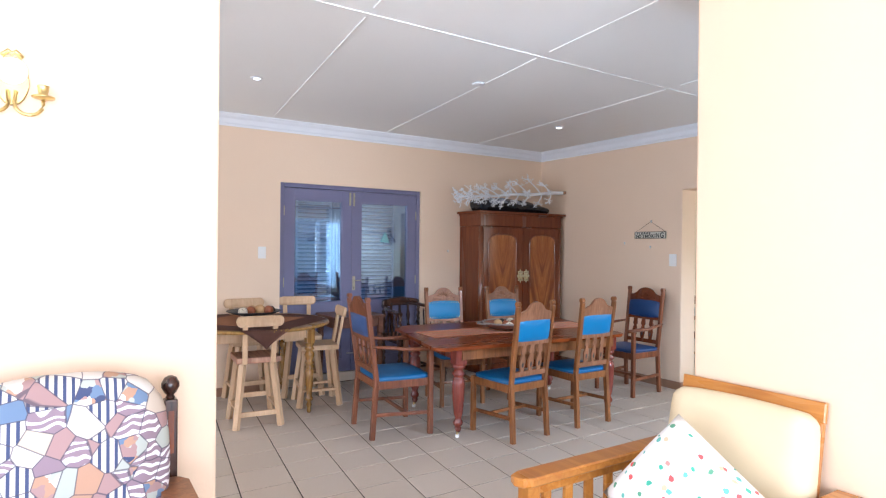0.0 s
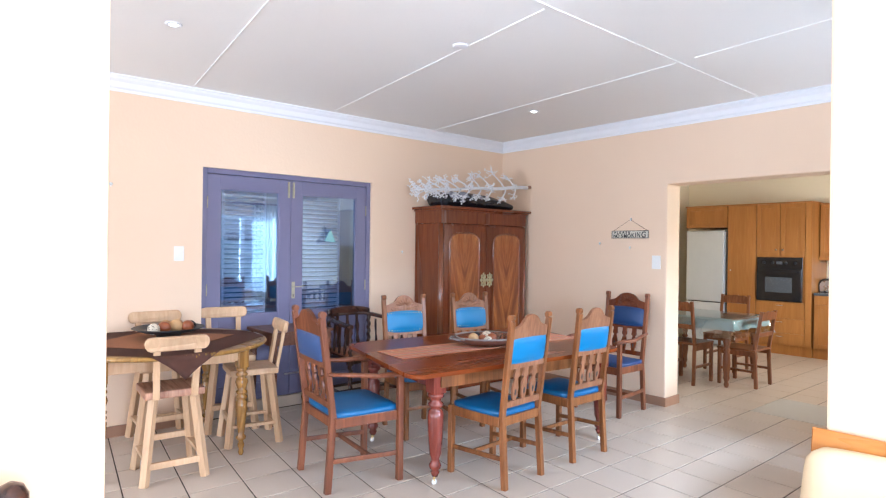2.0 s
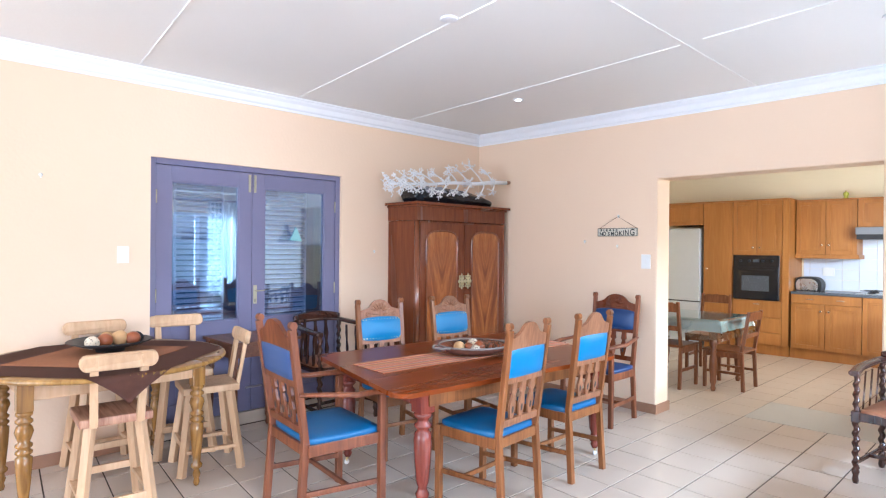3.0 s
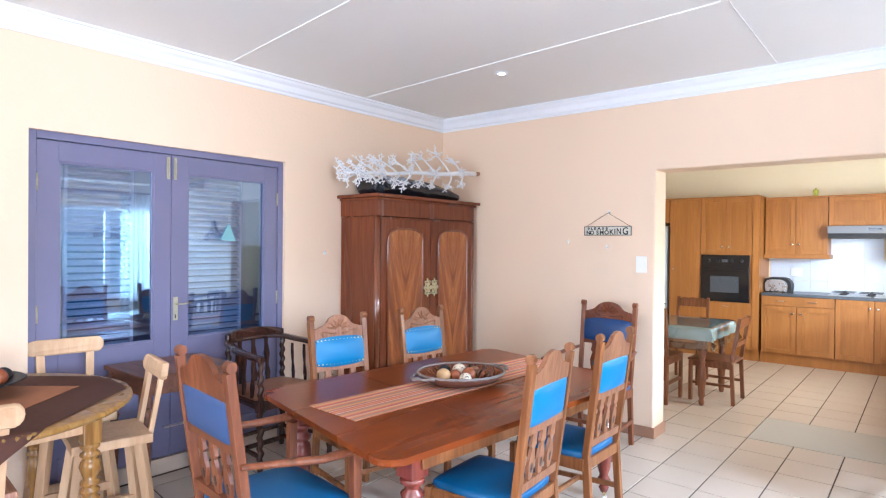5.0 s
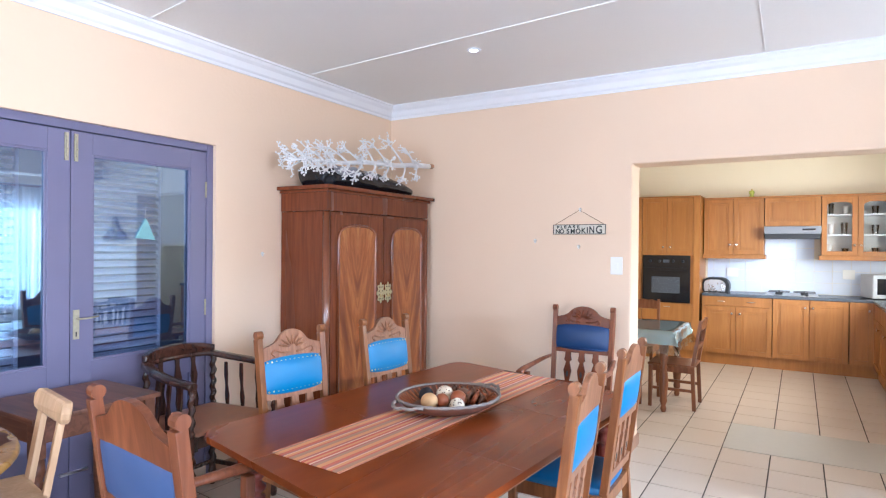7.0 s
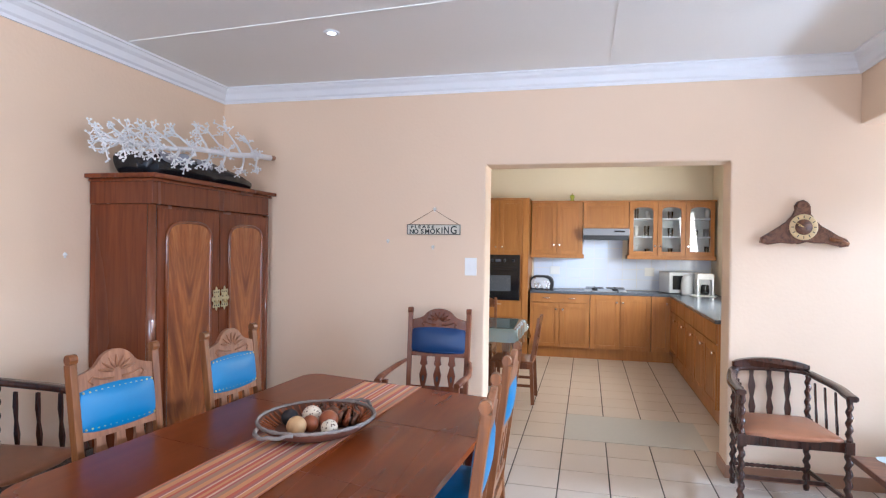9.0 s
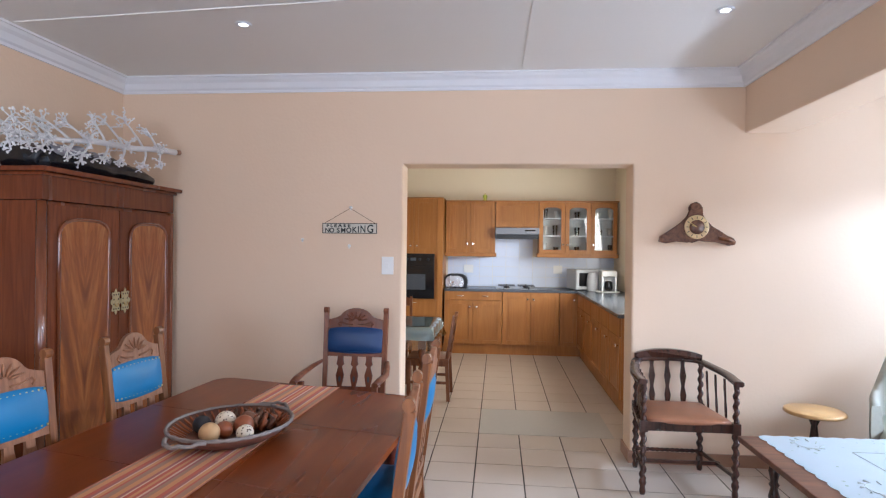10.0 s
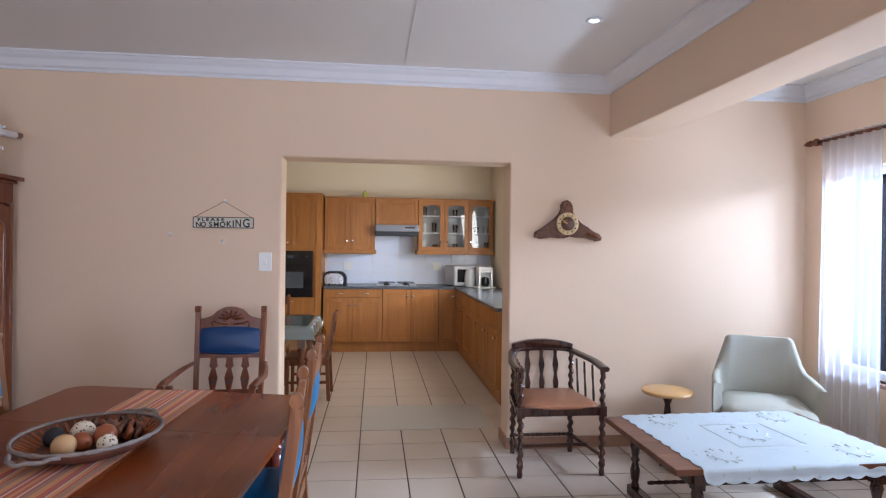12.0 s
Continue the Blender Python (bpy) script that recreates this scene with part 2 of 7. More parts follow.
def patchwork_material():
    """Abstract print: outlined angular patches, some filled with white zigzags or upright stripes."""
    k = Nodes("abstract_printed_cotton", 0.9)
    v = k.coord((1, 0.5, 1), rot=(0, radians(12), 0), shift=False)
    cell = k.add("ShaderNodeTexVoronoi", Scale=14.0, Randomness=0.95)
    edge = k.add("ShaderNodeTexVoronoi", Scale=14.0, Randomness=0.95)
    edge.feature = "DISTANCE_TO_EDGE"
    sub = k.add("ShaderNodeTexVoronoi", Scale=30.0, Randomness=0.6)
    sub.distance = "MANHATTAN"
    for n in (cell, edge, sub):
        k.link(v, n.inputs["Vector"])
    pick = k.t.nodes.new("ShaderNodeSeparateXYZ")
    k.link(cell.outputs["Color"], pick.inputs[0])
    pick2 = k.t.nodes.new("ShaderNodeSeparateXYZ")
    k.link(sub.outputs["Color"], pick2.inputs[0])
    sand, rose, navy, slate, cream, mauve, grey, rust = (0.50, 0.42, 0.34), (0.34, 0.215, 0.21), (0.055, 0.07, 0.15), (0.14, 0.20, 0.31), (0.58, 0.54, 0.50), (0.25, 0.18, 0.22), (0.40, 0.42, 0.38), (0.42, 0.25, 0.17)
    big = k.ramp(pick.outputs[0], [(i / 9, q) for i, q in enumerate((sand, rose, cream, slate, mauve, cream, grey, rust, rose))], "CONSTANT")
    small = k.ramp(pick2.outputs[0], [(i / 6, q) for i, q in enumerate((cream, navy, rose, grey, slate, rust))], "CONSTANT")
    c = k.mix(k.ramp(pick.outputs[1], [(0, (0, 0, 0)), (0.72, (1, 1, 1))], "CONSTANT"), big, small)

    def bands(direction, scale, distortion, a, b, cut):
        w = k.add("ShaderNodeTexWave", Scale=scale, Distortion=distortion, Detail=0.0)
        w.bands_direction = direction
        w.inputs["Detail Scale"].default_value = 2.2
        k.link(k.coord(shift=False), w.inputs["Vector"])
        return k.mix(k.ramp(w.outputs["Fac"], [(cut, (0, 0, 0)), (cut + 0.08, (1, 1, 1))]), a, b)
    zig = bands("Z", 11.0, 4.5, mauve, (0.74, 0.73, 0.75), 0.62)
    bars_ = bands("X", 13.0, 0.0, cream, navy, 0.60)
    c = k.mix(k.ramp(pick.outputs[2], [(0, (1, 1, 1)), (0.26, (0, 0, 0))], "CONSTANT"), c, zig)
    c = k.mix(k.ramp(pick.outputs[2], [(0, (0, 0, 0)), (0.80, (1, 1, 1))], "CONSTANT"), c, bars_)
    c = k.mix(k.ramp(edge.outputs["Distance"], [(0.018, (0.75,) * 3), (0.032, (0.0,) * 3)]), c, (0.07, 0.06, 0.09))
    k.base(c).bump(k.noise(v, 160, 2), 0.2, 0.001)
    return k.m


def floral_material(name, ground, spots, scale, cut=0.23):
    k = Nodes(name, 0.85)
    v = k.coord(shift=False)
    wob = k.noise(v, scale * 2.5, 2)
    vor = k.add("ShaderNodeTexVoronoi", Scale=scale)
    k.link(v, vor.inputs["Vector"])
    sep = k.t.nodes.new("ShaderNodeSeparateXYZ")
    k.link(vor.outputs["Color"], sep.inputs[0])
    c = k.ramp(sep.outputs[0], [(i / len(spots), q) for i, q in enumerate(spots)], "CONSTANT")
    d = k.add("ShaderNodeMath")
    d.operation = "MULTIPLY_ADD"
    k.link(wob, d.inputs[0])
    d.inputs[1].default_value = 0.35
    k.link(vor.outputs["Distance"], d.inputs[2])
    m = k.ramp(d.outputs[0], [(cut + 0.15, (1, 1, 1)), (cut + 0.19, (0, 0, 0))])
    k.base(k.mix(m, ground, c)).bump(k.noise(v, 200, 2), 0.2, 0.001)
    return k.m


def sheer_material():
    k = Nodes("sheer_curtain_voile", 0.9)
    k.base((0.78, 0.80, 0.86))
    tr = k.t.nodes.new("ShaderNodeBsdfTransparent")
    tl = k.t.nodes.new("ShaderNodeBsdfTranslucent")
    tl.inputs[0].default_value = (0.75, 0.78, 0.85, 1)
    a, b = k.t.nodes.new("ShaderNodeMixShader"), k.t.nodes.new("ShaderNodeMixShader")
    a.inputs[0].default_value, b.inputs[0].default_value = 0.5, 0.50
    k.link(k.b.outputs[0], a.inputs[1])
    k.link(tl.outputs[0], a.inputs[2])
    k.link(a.outputs[0], b.inputs[1])
    k.link(tr.outputs[0], b.inputs[2])
    k.link(b.outputs[0], k.t.nodes["Material Output"].inputs[0])
    return k.m


def glass_material(name, tint=(1, 1, 1), mirror=0.08, sheen=(1, 1, 1)):
    k = Nodes(name)
    gl = k.t.nodes.new("ShaderNodeBsdfGlossy")
    gl.inputs["Roughness"].default_value = 0.01
    gl.inputs["Color"].default_value = (*sheen, 1)
    tr = k.t.nodes.new("ShaderNodeBsdfTransparent")
    tr.inputs[0].default_value = (*tint, 1)
    mx = k.t.nodes.new("ShaderNodeMixShader")
    fr = k.t.nodes.new("ShaderNodeFresnel")
    fr.inputs[0].default_value = 1.5
    ad = k.add("ShaderNodeMath")
    ad.operation = "ADD"
    ad.inputs[1].default_value = mirror
    k.link(fr.outputs[0], ad.inputs[0])
    k.link(ad.outputs[0], mx.inputs[0])
    k.link(tr.outputs[0], mx.inputs[1])
    k.link(gl.outputs[0], mx.inputs[2])
    k.link(mx.outputs[0], k.t.nodes["Material Output"].inputs[0])
    return k.m


def glow_material(name, color, strength):
    k = Nodes(name)
    k.base(color)
    k.b.inputs["Emission Color"].default_value = (*color, 1)
    k.b.inputs["Emission Strength"].default_value = strength
    return k.m


M_TILE = tile_material()
M_WTILE = wall_tile_material()
M_RUNNER = runner_material()
M_PATCH = patchwork_material()
M_FLORAL = floral_material("small_flower_print", (0.82, 0.80, 0.78), [(0.70, 0.10, 0.10), (0.08, 0.40, 0.28), (0.75, 0.25, 0.22), (0.15, 0.45, 0.40), (0.80, 0.45, 0.30), (0.12, 0.32, 0.20)], 27.0, 0.27)
M_LACE = floral_material("white_embroidered_cloth", (0.80, 0.87, 0.90), [(0.60, 0.70, 0.62), (0.66, 0.72, 0.74), (0.52, 0.62, 0.50), (0.80, 0.84, 0.86)], 16.0, 0.13)
M_SHEER = sheer_material()
M_GLASS = glass_material("window_glass", (0.80, 0.85, 0.94), 0.20, (0.66, 0.88, 1.0))
M_CLEAR = glass_material("clear_glass", (0.97, 0.98, 0.98), 0.0)
M_FILM = glass_material("clear_plastic_table_cover", (0.86, 0.93, 0.95), 0.10)
M_BULB = glow_material("lit_downlight_bulb", (1.0, 0.98, 0.94), 6.0)
M_DARKCLOTH = plain("dark_brown_cloth", (0.155, 0.066, 0.045), 0.85, vary=0.2, scale=30)
M_MIDCLOTH = plain("rust_cloth_border", (0.30, 0.115, 0.045), 0.85, vary=0.2, scale=30)
M_BLUECLOTH = plain("pale_blue_grey_cloth", (0.48, 0.58, 0.59), 0.8, vary=0.08)
M_EDGING = plain("rust_thread", (0.46, 0.17, 0.10), 0.85, vary=0.2, scale=60)
M_TWIG = plain("pale_wicker", (0.40, 0.35, 0.31), 0.7, vary=0.2, scale=60)
M_ROPE = plain("grey_brown_rope", (0.24, 0.20, 0.18), 0.75, vary=0.25, scale=90)
M_WICKER = plain("brown_wicker", (0.15, 0.055, 0.032), 0.55, vary=0.35, scale=60)
M_ORB = plain("tan_gourd", (0.55, 0.33, 0.15), 0.6, vary=0.2, scale=30)
M_ORB2 = plain("rust_gourd", (0.30, 0.085, 0.03), 0.35, vary=0.25, scale=30)
k = Nodes("pale_pierced_ball", 0.8)
_v = k.add("ShaderNodeTexVoronoi", Scale=85.0)
k.link(k.coord(shift=False), _v.inputs["Vector"])
k.base(k.ramp(_v.outputs["Distance"], [(0.26, (0.10, 0.05, 0.03)), (0.36, (0.72, 0.62, 0.48))]))
M_ORB3 = k.m
M_ORB4 = plain("black_seed_ball", (0.025, 0.022, 0.024), 0.7, vary=0.3, scale=60)
M_PAPER = plain("sign_board_green_grey", (0.66, 0.62, 0.52), 0.6, vary=0.12, scale=20)
M_INK = plain("black_sign_paint", (0.015, 0.018, 0.015), 0.5)
M_BURL = wood("burled_driftwood", (0.07, 0.025, 0.015), (0.24, 0.11, 0.06), (1, 1, 1), 14, (0.3, 0.45), 0.3, 2)
M_DIAL = plain("pale_gold_dial", (0.68, 0.50, 0.26), 0.35, vary=0.08)

# ---- mesh helpers ----


def part(name, bm, material, parent=None, label="", kind=""):
    me = bpy.data.meshes.new(name)
    bmesh.ops.recalc_face_normals(bm, faces=bm.faces)
    bm.to_mesh(me)
    bm.free()
    me.materials.append(material)
    ob = new(name, me)
    ob.parent = parent
    return tagged(ob, label=label, kind=kind)


def thing(name, label, category, m, group=""):
    ob = tagged(new(name), label=label, category=category, group=group)
    ob.matrix_world = m
    return ob


def box(bm, x0, x1, y0, y1, z0, z1, bevel=0.0, m=None):
    vs = [bm.verts.new(p) for p in itertools.product((x0, x1), (y0, y1), (z0, z1))]
    fs = [bm.faces.new([vs[i] for i in f]) for f in ((0, 1, 3, 2), (4, 6, 7, 5), (0, 4, 5, 1), (2, 3, 7, 6), (0, 2, 6, 4), (1, 5, 7, 3))]
    if m is not None:
        bmesh.ops.transform(bm, matrix=m, verts=vs)
    if bevel:
        es = list({e for f in fs for e in f.edges})
        bmesh.ops.bevel(bm, geom=es, offset=bevel, segments=2, affect="EDGES", profile=0.6)


def B(*boxes, bevel=0.0):
    bm = bmesh.new()
    for b in boxes:
        box(bm, *b, bevel=bevel)
    return bm


def bar(bm, a, b, w, d, bevel=0.0, up=(0, 0, 1)):
    """A square bar from a to b, w wide and d deep."""
    a, b = Vector(a), Vector(b)
    z = (b - a).normalized()
    x = Vector(up).cross(z)
    x = Vector((1, 0, 0)) if x.length < 0.1 else x.normalized()
    y = z.cross(x)
    m = Matrix((x, y, z)).transposed().to_4x4()
    m.translation = a
    box(bm, -w / 2, w / 2, -d / 2, d / 2, 0, (b - a).length, bevel, m)


def bars(*rows, bevel=0.0):
    bm = bmesh.new()
    for r in rows:
        bar(bm, *r, bevel=bevel)
    return bm


def lathe(profile, seg=16, m=None, bm=None, twist=None):
    """Turns a profile of (radius, height). twist: (offset, turns per metre, z0, z1) makes a rope-like stretch."""
    bm = bm or bmesh.new()
    rings = []
    for r, z in profile:
        ox = oy = 0.0
        if twist and twist[2] <= z <= twist[3]:
            a = 2 * math.pi * twist[1] * z
            ox, oy = twist[0] * math.cos(a), twist[0] * math.sin(a)
        rings.append([bm.verts.new((ox + r * math.cos(2 * math.pi * i / seg), oy + r * math.sin(2 * math.pi * i / seg), z)) for i in range(seg)])
    for p, q in zip(rings, rings[1:]):
        for i in range(seg):
            f = bm.faces.new((p[i], p[(i + 1) % seg], q[(i + 1) % seg], q[i]))
            f.smooth = True
    bm.faces.new(rings[0][::-1])
    bm.faces.new(rings[-1])
    if m is not None:
        bmesh.ops.transform(bm, matrix=m, verts=[v for r in rings for v in r])
    return bm


def tube(bm, pts, r, seg=8):
    pts = [Vector(p) for p in pts]
    rad = r if isinstance(r, (list, tuple)) else [r] * len(pts)
    rings = []
    for i, p in enumerate(pts):
        d = (pts[min(i + 1, len(pts) - 1)] - pts[max(i - 1, 0)]).normalized()
        x = d.cross(Vector((0.13, 0.29, 0.95))).normalized()
        y = d.cross(x)
        rings.append([bm.verts.new(p + rad[i] * (math.cos(2 * math.pi * k / seg) * x + math.sin(2 * math.pi * k / seg) * y)) for k in range(seg)])
    for p, q in zip(rings, rings[1:]):
        for i in range(seg):
            bm.faces.new((p[i], p[(i + 1) % seg], q[(i + 1) % seg], q[i])).smooth = True
    bm.faces.new(rings[0][::-1])
    bm.faces.new(rings[-1])
    return bm


def prism(outline, depth, m=None, bm=None, bevel=0.0):
    """An outline in x and z, extruded along y by depth, centred."""
    bm = bm or bmesh.new()
    a = [bm.verts.new((x, -depth / 2, z)) for x, z in outline]
    b = [bm.verts.new((x, depth / 2, z)) for x, z in outline]
    n = len(a)
    fs = [bm.faces.new(a), bm.faces.new(b[::-1])]
    for i in range(n):
        fs.append(bm.faces.new((a[i], b[i], b[(i + 1) % n], a[(i + 1) % n])))
    if bevel:
        es = list(fs[0].edges) + list(fs[1].edges)
        made = bmesh.ops.bevel(bm, geom=es, offset=bevel, segments=1, affect="EDGES")
    if m is not None:
        bmesh.ops.transform(bm, matrix=m, verts=[v for v in bm.verts if v.is_valid] if bevel else a + b)
    return bm


def arc(cx, cz, rx, rz, a0, a1, n):
    return [(cx + rx * math.cos(radians(a0 + (a1 - a0) * i / n)), cz + rz * math.sin(radians(a0 + (a1 - a0) * i / n))) for i in range(n + 1)]


def cushion(x0, x1, y0, y1, z0, z1, puff=0.02, n=8, bm=None):
    """A soft box: rounded edges and bulging faces."""
    bm = bm or bmesh.new()
    start = len(bm.verts)
    bmesh.ops.create_cube(bm, size=2)
    bm.verts.ensure_lookup_table()
    new_v = bm.verts[start:]
    es = list({e for v in new_v for e in v.link_edges})
    bmesh.ops.subdivide_edges(bm, edges=es, cuts=n, use_grid_fill=True)
    bm.verts.ensure_lookup_table()
    cx, cy, cz = (x0 + x1) / 2, (y0 + y1) / 2, (z0 + z1) / 2
    hx, hy, hz = (x1 - x0) / 2, (y1 - y0) / 2, (z1 - z0) / 2
    r = min(hx, hy, hz) * 0.7
    for v in bm.verts[start:]:
        p = Vector((v.co.x * hx, v.co.y * hy, v.co.z * hz))
        q = Vector((max(-hx + r, min(hx - r, p.x)), max(-hy + r, min(hy - r, p.y)), max(-hz + r, min(hz - r, p.z))))
        d = p - q
        p = q + d.normalized() * r if d.length > r else p
        u, w, t = 1 - v.co.x ** 2, 1 - v.co.y ** 2, 1 - v.co.z ** 2
        big = Vector((puff * w * t * v.co.x, puff * u * t * v.co.y, puff * u * w * v.co.z))
        v.co = p + big + Vector((cx, cy, cz))
    for f in bm.faces:
        f.smooth = True
    return bm


def smooth(ob):
    for p in ob.data.polygons:
        p.use_smooth = True
    return ob


def struct(name, material, *bs, bevel=0.0):
    return tagged(part(name, B(*bs, bevel=bevel), material), kind="structure")


# ---- the large structure ----
X, Y, C = 5.305, 6.06, 2.77
XK = 9.98
struct("floor", M_GROUT, (-3.9, XK + 0.2, -4.2, 6.3, -0.12, -0.004))
# boxes two and three run on outdoors as unseen eaves, added to block sun
struct("ceiling", M_CEILING, (-3.9, 2.40, -4.2, 6.3, C, C + 0.1), (2.40, X + 0.12, -2.2, 6.3, C, C + 0.1), (X + 0.12, XK + 0.2, -0.25, 6.3, C, C + 0.1))
struct("wall_north", M_WALL, (-3.9, 1.715, Y, Y + 0.22, 0, C), (3.40, X, Y, Y + 0.22, 0, C), (1.715, 3.40, Y, Y + 0.22, 2.14, C))
bm = prism([(-0.34, 0), (2.235, 0), (2.235, 2.10), (2.24, 2.115), (3.88, 2.115), (3.885, 2.10), (3.885, 0), (Y + 0.22, 0), (Y + 0.22, C), (-0.34, C)], 0.24)
bmesh.ops.transform(bm, matrix=Matrix.Translation((X + 0.12, 0, 0)) @ Matrix.Rotation(radians(90), 4, "Z"), verts=bm.verts)
es = [e for e in bm.edges if all(2.2 < v.co.y < 3.9 and v.co.z < 2.2 for v in e.verts) and abs(e.verts[0].co.x - e.verts[1].co.x) < 0.01]
bmesh.ops.bevel(bm, geom=es, offset=0.014, segments=3, affect="EDGES", profile=0.5)
wall_east = tagged(part("wall_east", bm, M_WALL), kind="structure")
struct("beam", M_WALL, (2.40, X, 1.17, 1.48, 2.33, C), bevel=0.01)
struct("wall_lounge_east", M_WALL, (2.13, 2.40, -0.34, 1.59, 0, C), bevel=0.012)
struct("wall_lounge_east_far", M_WALL, (2.13, 2.35, -4.2, -0.345, 0, C))
struct("wall_lounge_north", M_WALL, (-3.9, 0.355, 2.6, 2.85, 0, C), bevel=0.012)
struct("wall_west", M_WALL, (-3.9, -3.75, -4.2, -1.6, 0, C), (-3.9, -3.75, 1.6, 3.2, 0, C), (-3.9, -3.75, 5.6, 6.06, 0, C),
       (-3.9, -3.75, -1.6, 1.6, 2.45, C), (-3.9, -3.75, 3.2, 5.6, 2.45, C), (-3.9, -3.75, 3.2, 5.6, 0, 0.4))
struct("wall_south", M_WALL, (-3.75, -3.1, -4.2, -4.0, 0, C), (1.7, 2.13, -4.2, -4.0, 0, C), (-3.1, 1.7, -4.2, -4.0, 2.5, C), (-3.1, 1.7, -4.2, -4.0, 0, 0.2))
struct("wall_window_side", M_WALL, (2.40, 3.05, -0.34, -0.12, 0, C), (5.08, X, -0.34, -0.12, 0, C), (3.05, 5.08, -0.34, -0.12, 0, 0.62), (3.05, 5.08, -0.34, -0.12, 2.08, C))
struct("wall_kitchen_east", M_CREAM, (XK, XK + 0.2, 1.2, 6.3, 0, C))
struct("wall_kitchen_south", M_CREAM, (X + 0.24, 6.9, 1.2, 1.46, 0, C), (8.4, XK, 1.2, 1.46, 0, C), (6.9, 8.4, 1.2, 1.46, 0, 1.05), (6.9, 8.4, 1.2, 1.46, 2.1, C))
struct("wall_kitchen_north", M_CREAM, (X + 0.24, XK, 6.08, 6.3, 0, C))
struct("floor_slab", M_MAT, (5.826, 6.553, 2.24, 3.317, -0.004, 0.001))


def cornice(points, name="cornice"):
    """A coved plaster cornice along a wall; each run goes from a to b with the room on its left."""
    bm = bmesh.new()
    prof = [(0.0, 0.0), (0.0, -0.118), (0.012, -0.118), (0.014, -0.10), (0.028, -0.088), (0.042, -0.050), (0.062, -0.032), (0.072, -0.014), (0.086, -0.012), (0.086, 0.0)]
    for a, b in points:
        a, b = Vector(a), Vector(b)
        d = (b - a).normalized()
        n = Vector((-d.y, d.x))
        cut0, cut1 = 1.0, 1.0
        r0 = [bm.verts.new((*(a + n * u + d * u * cut0), C + w)) for u, w in prof]
        r1 = [bm.verts.new((*(b + n * u - d * u * cut1), C + w)) for u, w in prof]
        for i in range(len(prof)):
            j = (i + 1) % len(prof)
            bm.faces.new((r0[i], r0[j], r1[j], r1[i]))
        bm.faces.new(r0)
        bm.faces.new(r1[::-1])
    return tagged(part(name, bm, M_WHITE), kind="structure")


cornice([((X, Y), (-3.75, Y)), ((X, 1.48), (X, Y)), ((2.40, 1.48), (X, 1.48)), ((X, -0.12), (X, 1.17)), ((X, 1.17), (2.40, 1.17)), ((2.40, -0.12), (X, -0.12))])


def strip(a, b, w=0.007):
    bm = bmesh.new()
    bar(bm, (*a, C - 0.003), (*b, C - 0.003), 0.005, w, up=(0, 0, 1))
    tagged(part("ceiling_strip", bm, M_CEILING), kind="structure")


strip((-3.7, 2.95), (5.19, 3.03))
for x0, x1 in ((-0.05, 0.25), (1.23, 1.60), (2.50, 2.88), (3.88, 4.14)):
    strip((x0, 3.05), (x1, 5.95))
    strip((x0 - 0.3, 0.3), (x0 - 0.02, 2.90))

SK = 0.085
struct("baseboard", M_SKIRT, (0.36, 1.70, Y - 0.012, Y, 0, SK), (3.41, X, Y - 0.012, Y, 0, SK), (X - 0.012, X, 3.885, Y - 0.012, 0, SK), (X - 0.012, X, -0.12, 2.235, 0, SK),
       (X - 0.012, X + 0.25, 3.873, 3.885, 0, SK), (X - 0.012, X + 0.25, 2.235, 2.247, 0, SK), (2.4, X - 0.012, -0.12, -0.108, 0, SK), (-3.7, 0.36, 2.588, 2.6, 0, SK))

# ---- windows ----


def window(name, x0, x1, z0, z1, y, mull=(), axis="x"):
    """A white window in a wall along x (or y): frame, mullions and panes."""
    w = thing(name, "white-framed window with clear panes", "window", Matrix(), "")
    tagged(w, kind="structure")
    t = 0.05

    def bx(a0, a1, b0, b1, c0, c1):
        return (a0, a1, b0, b1, c0, c1) if axis == "x" else (b0, b1, a0, a1, c0, c1)
    rows = [bx(x0, x1, y - 0.03, y + 0.03, z0, z0 + t), bx(x0, x1, y - 0.03, y + 0.03, z1 - t, z1), bx(x0, x0 + t, y - 0.03, y + 0.03, z0 + t, z1 - t), bx(x1 - t, x1, y - 0.03, y + 0.03, z0 + t, z1 - t)]
    part("window_frame", B(*rows), M_WHITE, w)
    edges = [x0 + t, *mull, x1 - t]
    for mx in mull:
        part("mullion", B(bx(mx - 0.04, mx + 0.04, y - 0.025, y + 0.025, z0 + t, z1 - t)), M_WHITE, w)
    for a, b in zip(edges, edges[1:]):
        pane = part("pane", B(bx(a + 0.04, b - 0.04, y - 0.003, y + 0.003, z0 + t, z1 - t)), M_CLEAR, w)
        pane.visible_shadow = False
    return w


window("window_1", 3.05, 5.08, 0.62, 2.08, -0.24, (3.72, 4.39))
window("window_2", -3.1, 1.7, 0.2, 2.5, -4.1, (-1.9, -0.7, 0.5))
window("window_3", -1.6, 1.6, 0.01, 2.45, -3.82, (-0.5, 0.5), "y")
window("window_4", 3.2, 5.6, 0.4, 2.45, -3.82, (4.4,), "y")
window("window_5", 6.9, 8.4, 1.05, 2.1, 1.33, (7.65,))
struct("windowsill", M_SKIRT, (3.0, 5.12, -0.20, -0.10, 0.59, 0.62), bevel=0.006)

# outside: ground and the neighbouring houses
struct("ground", M_RENDER, (-80, 90, -90, 80, -0.5, -0.13))


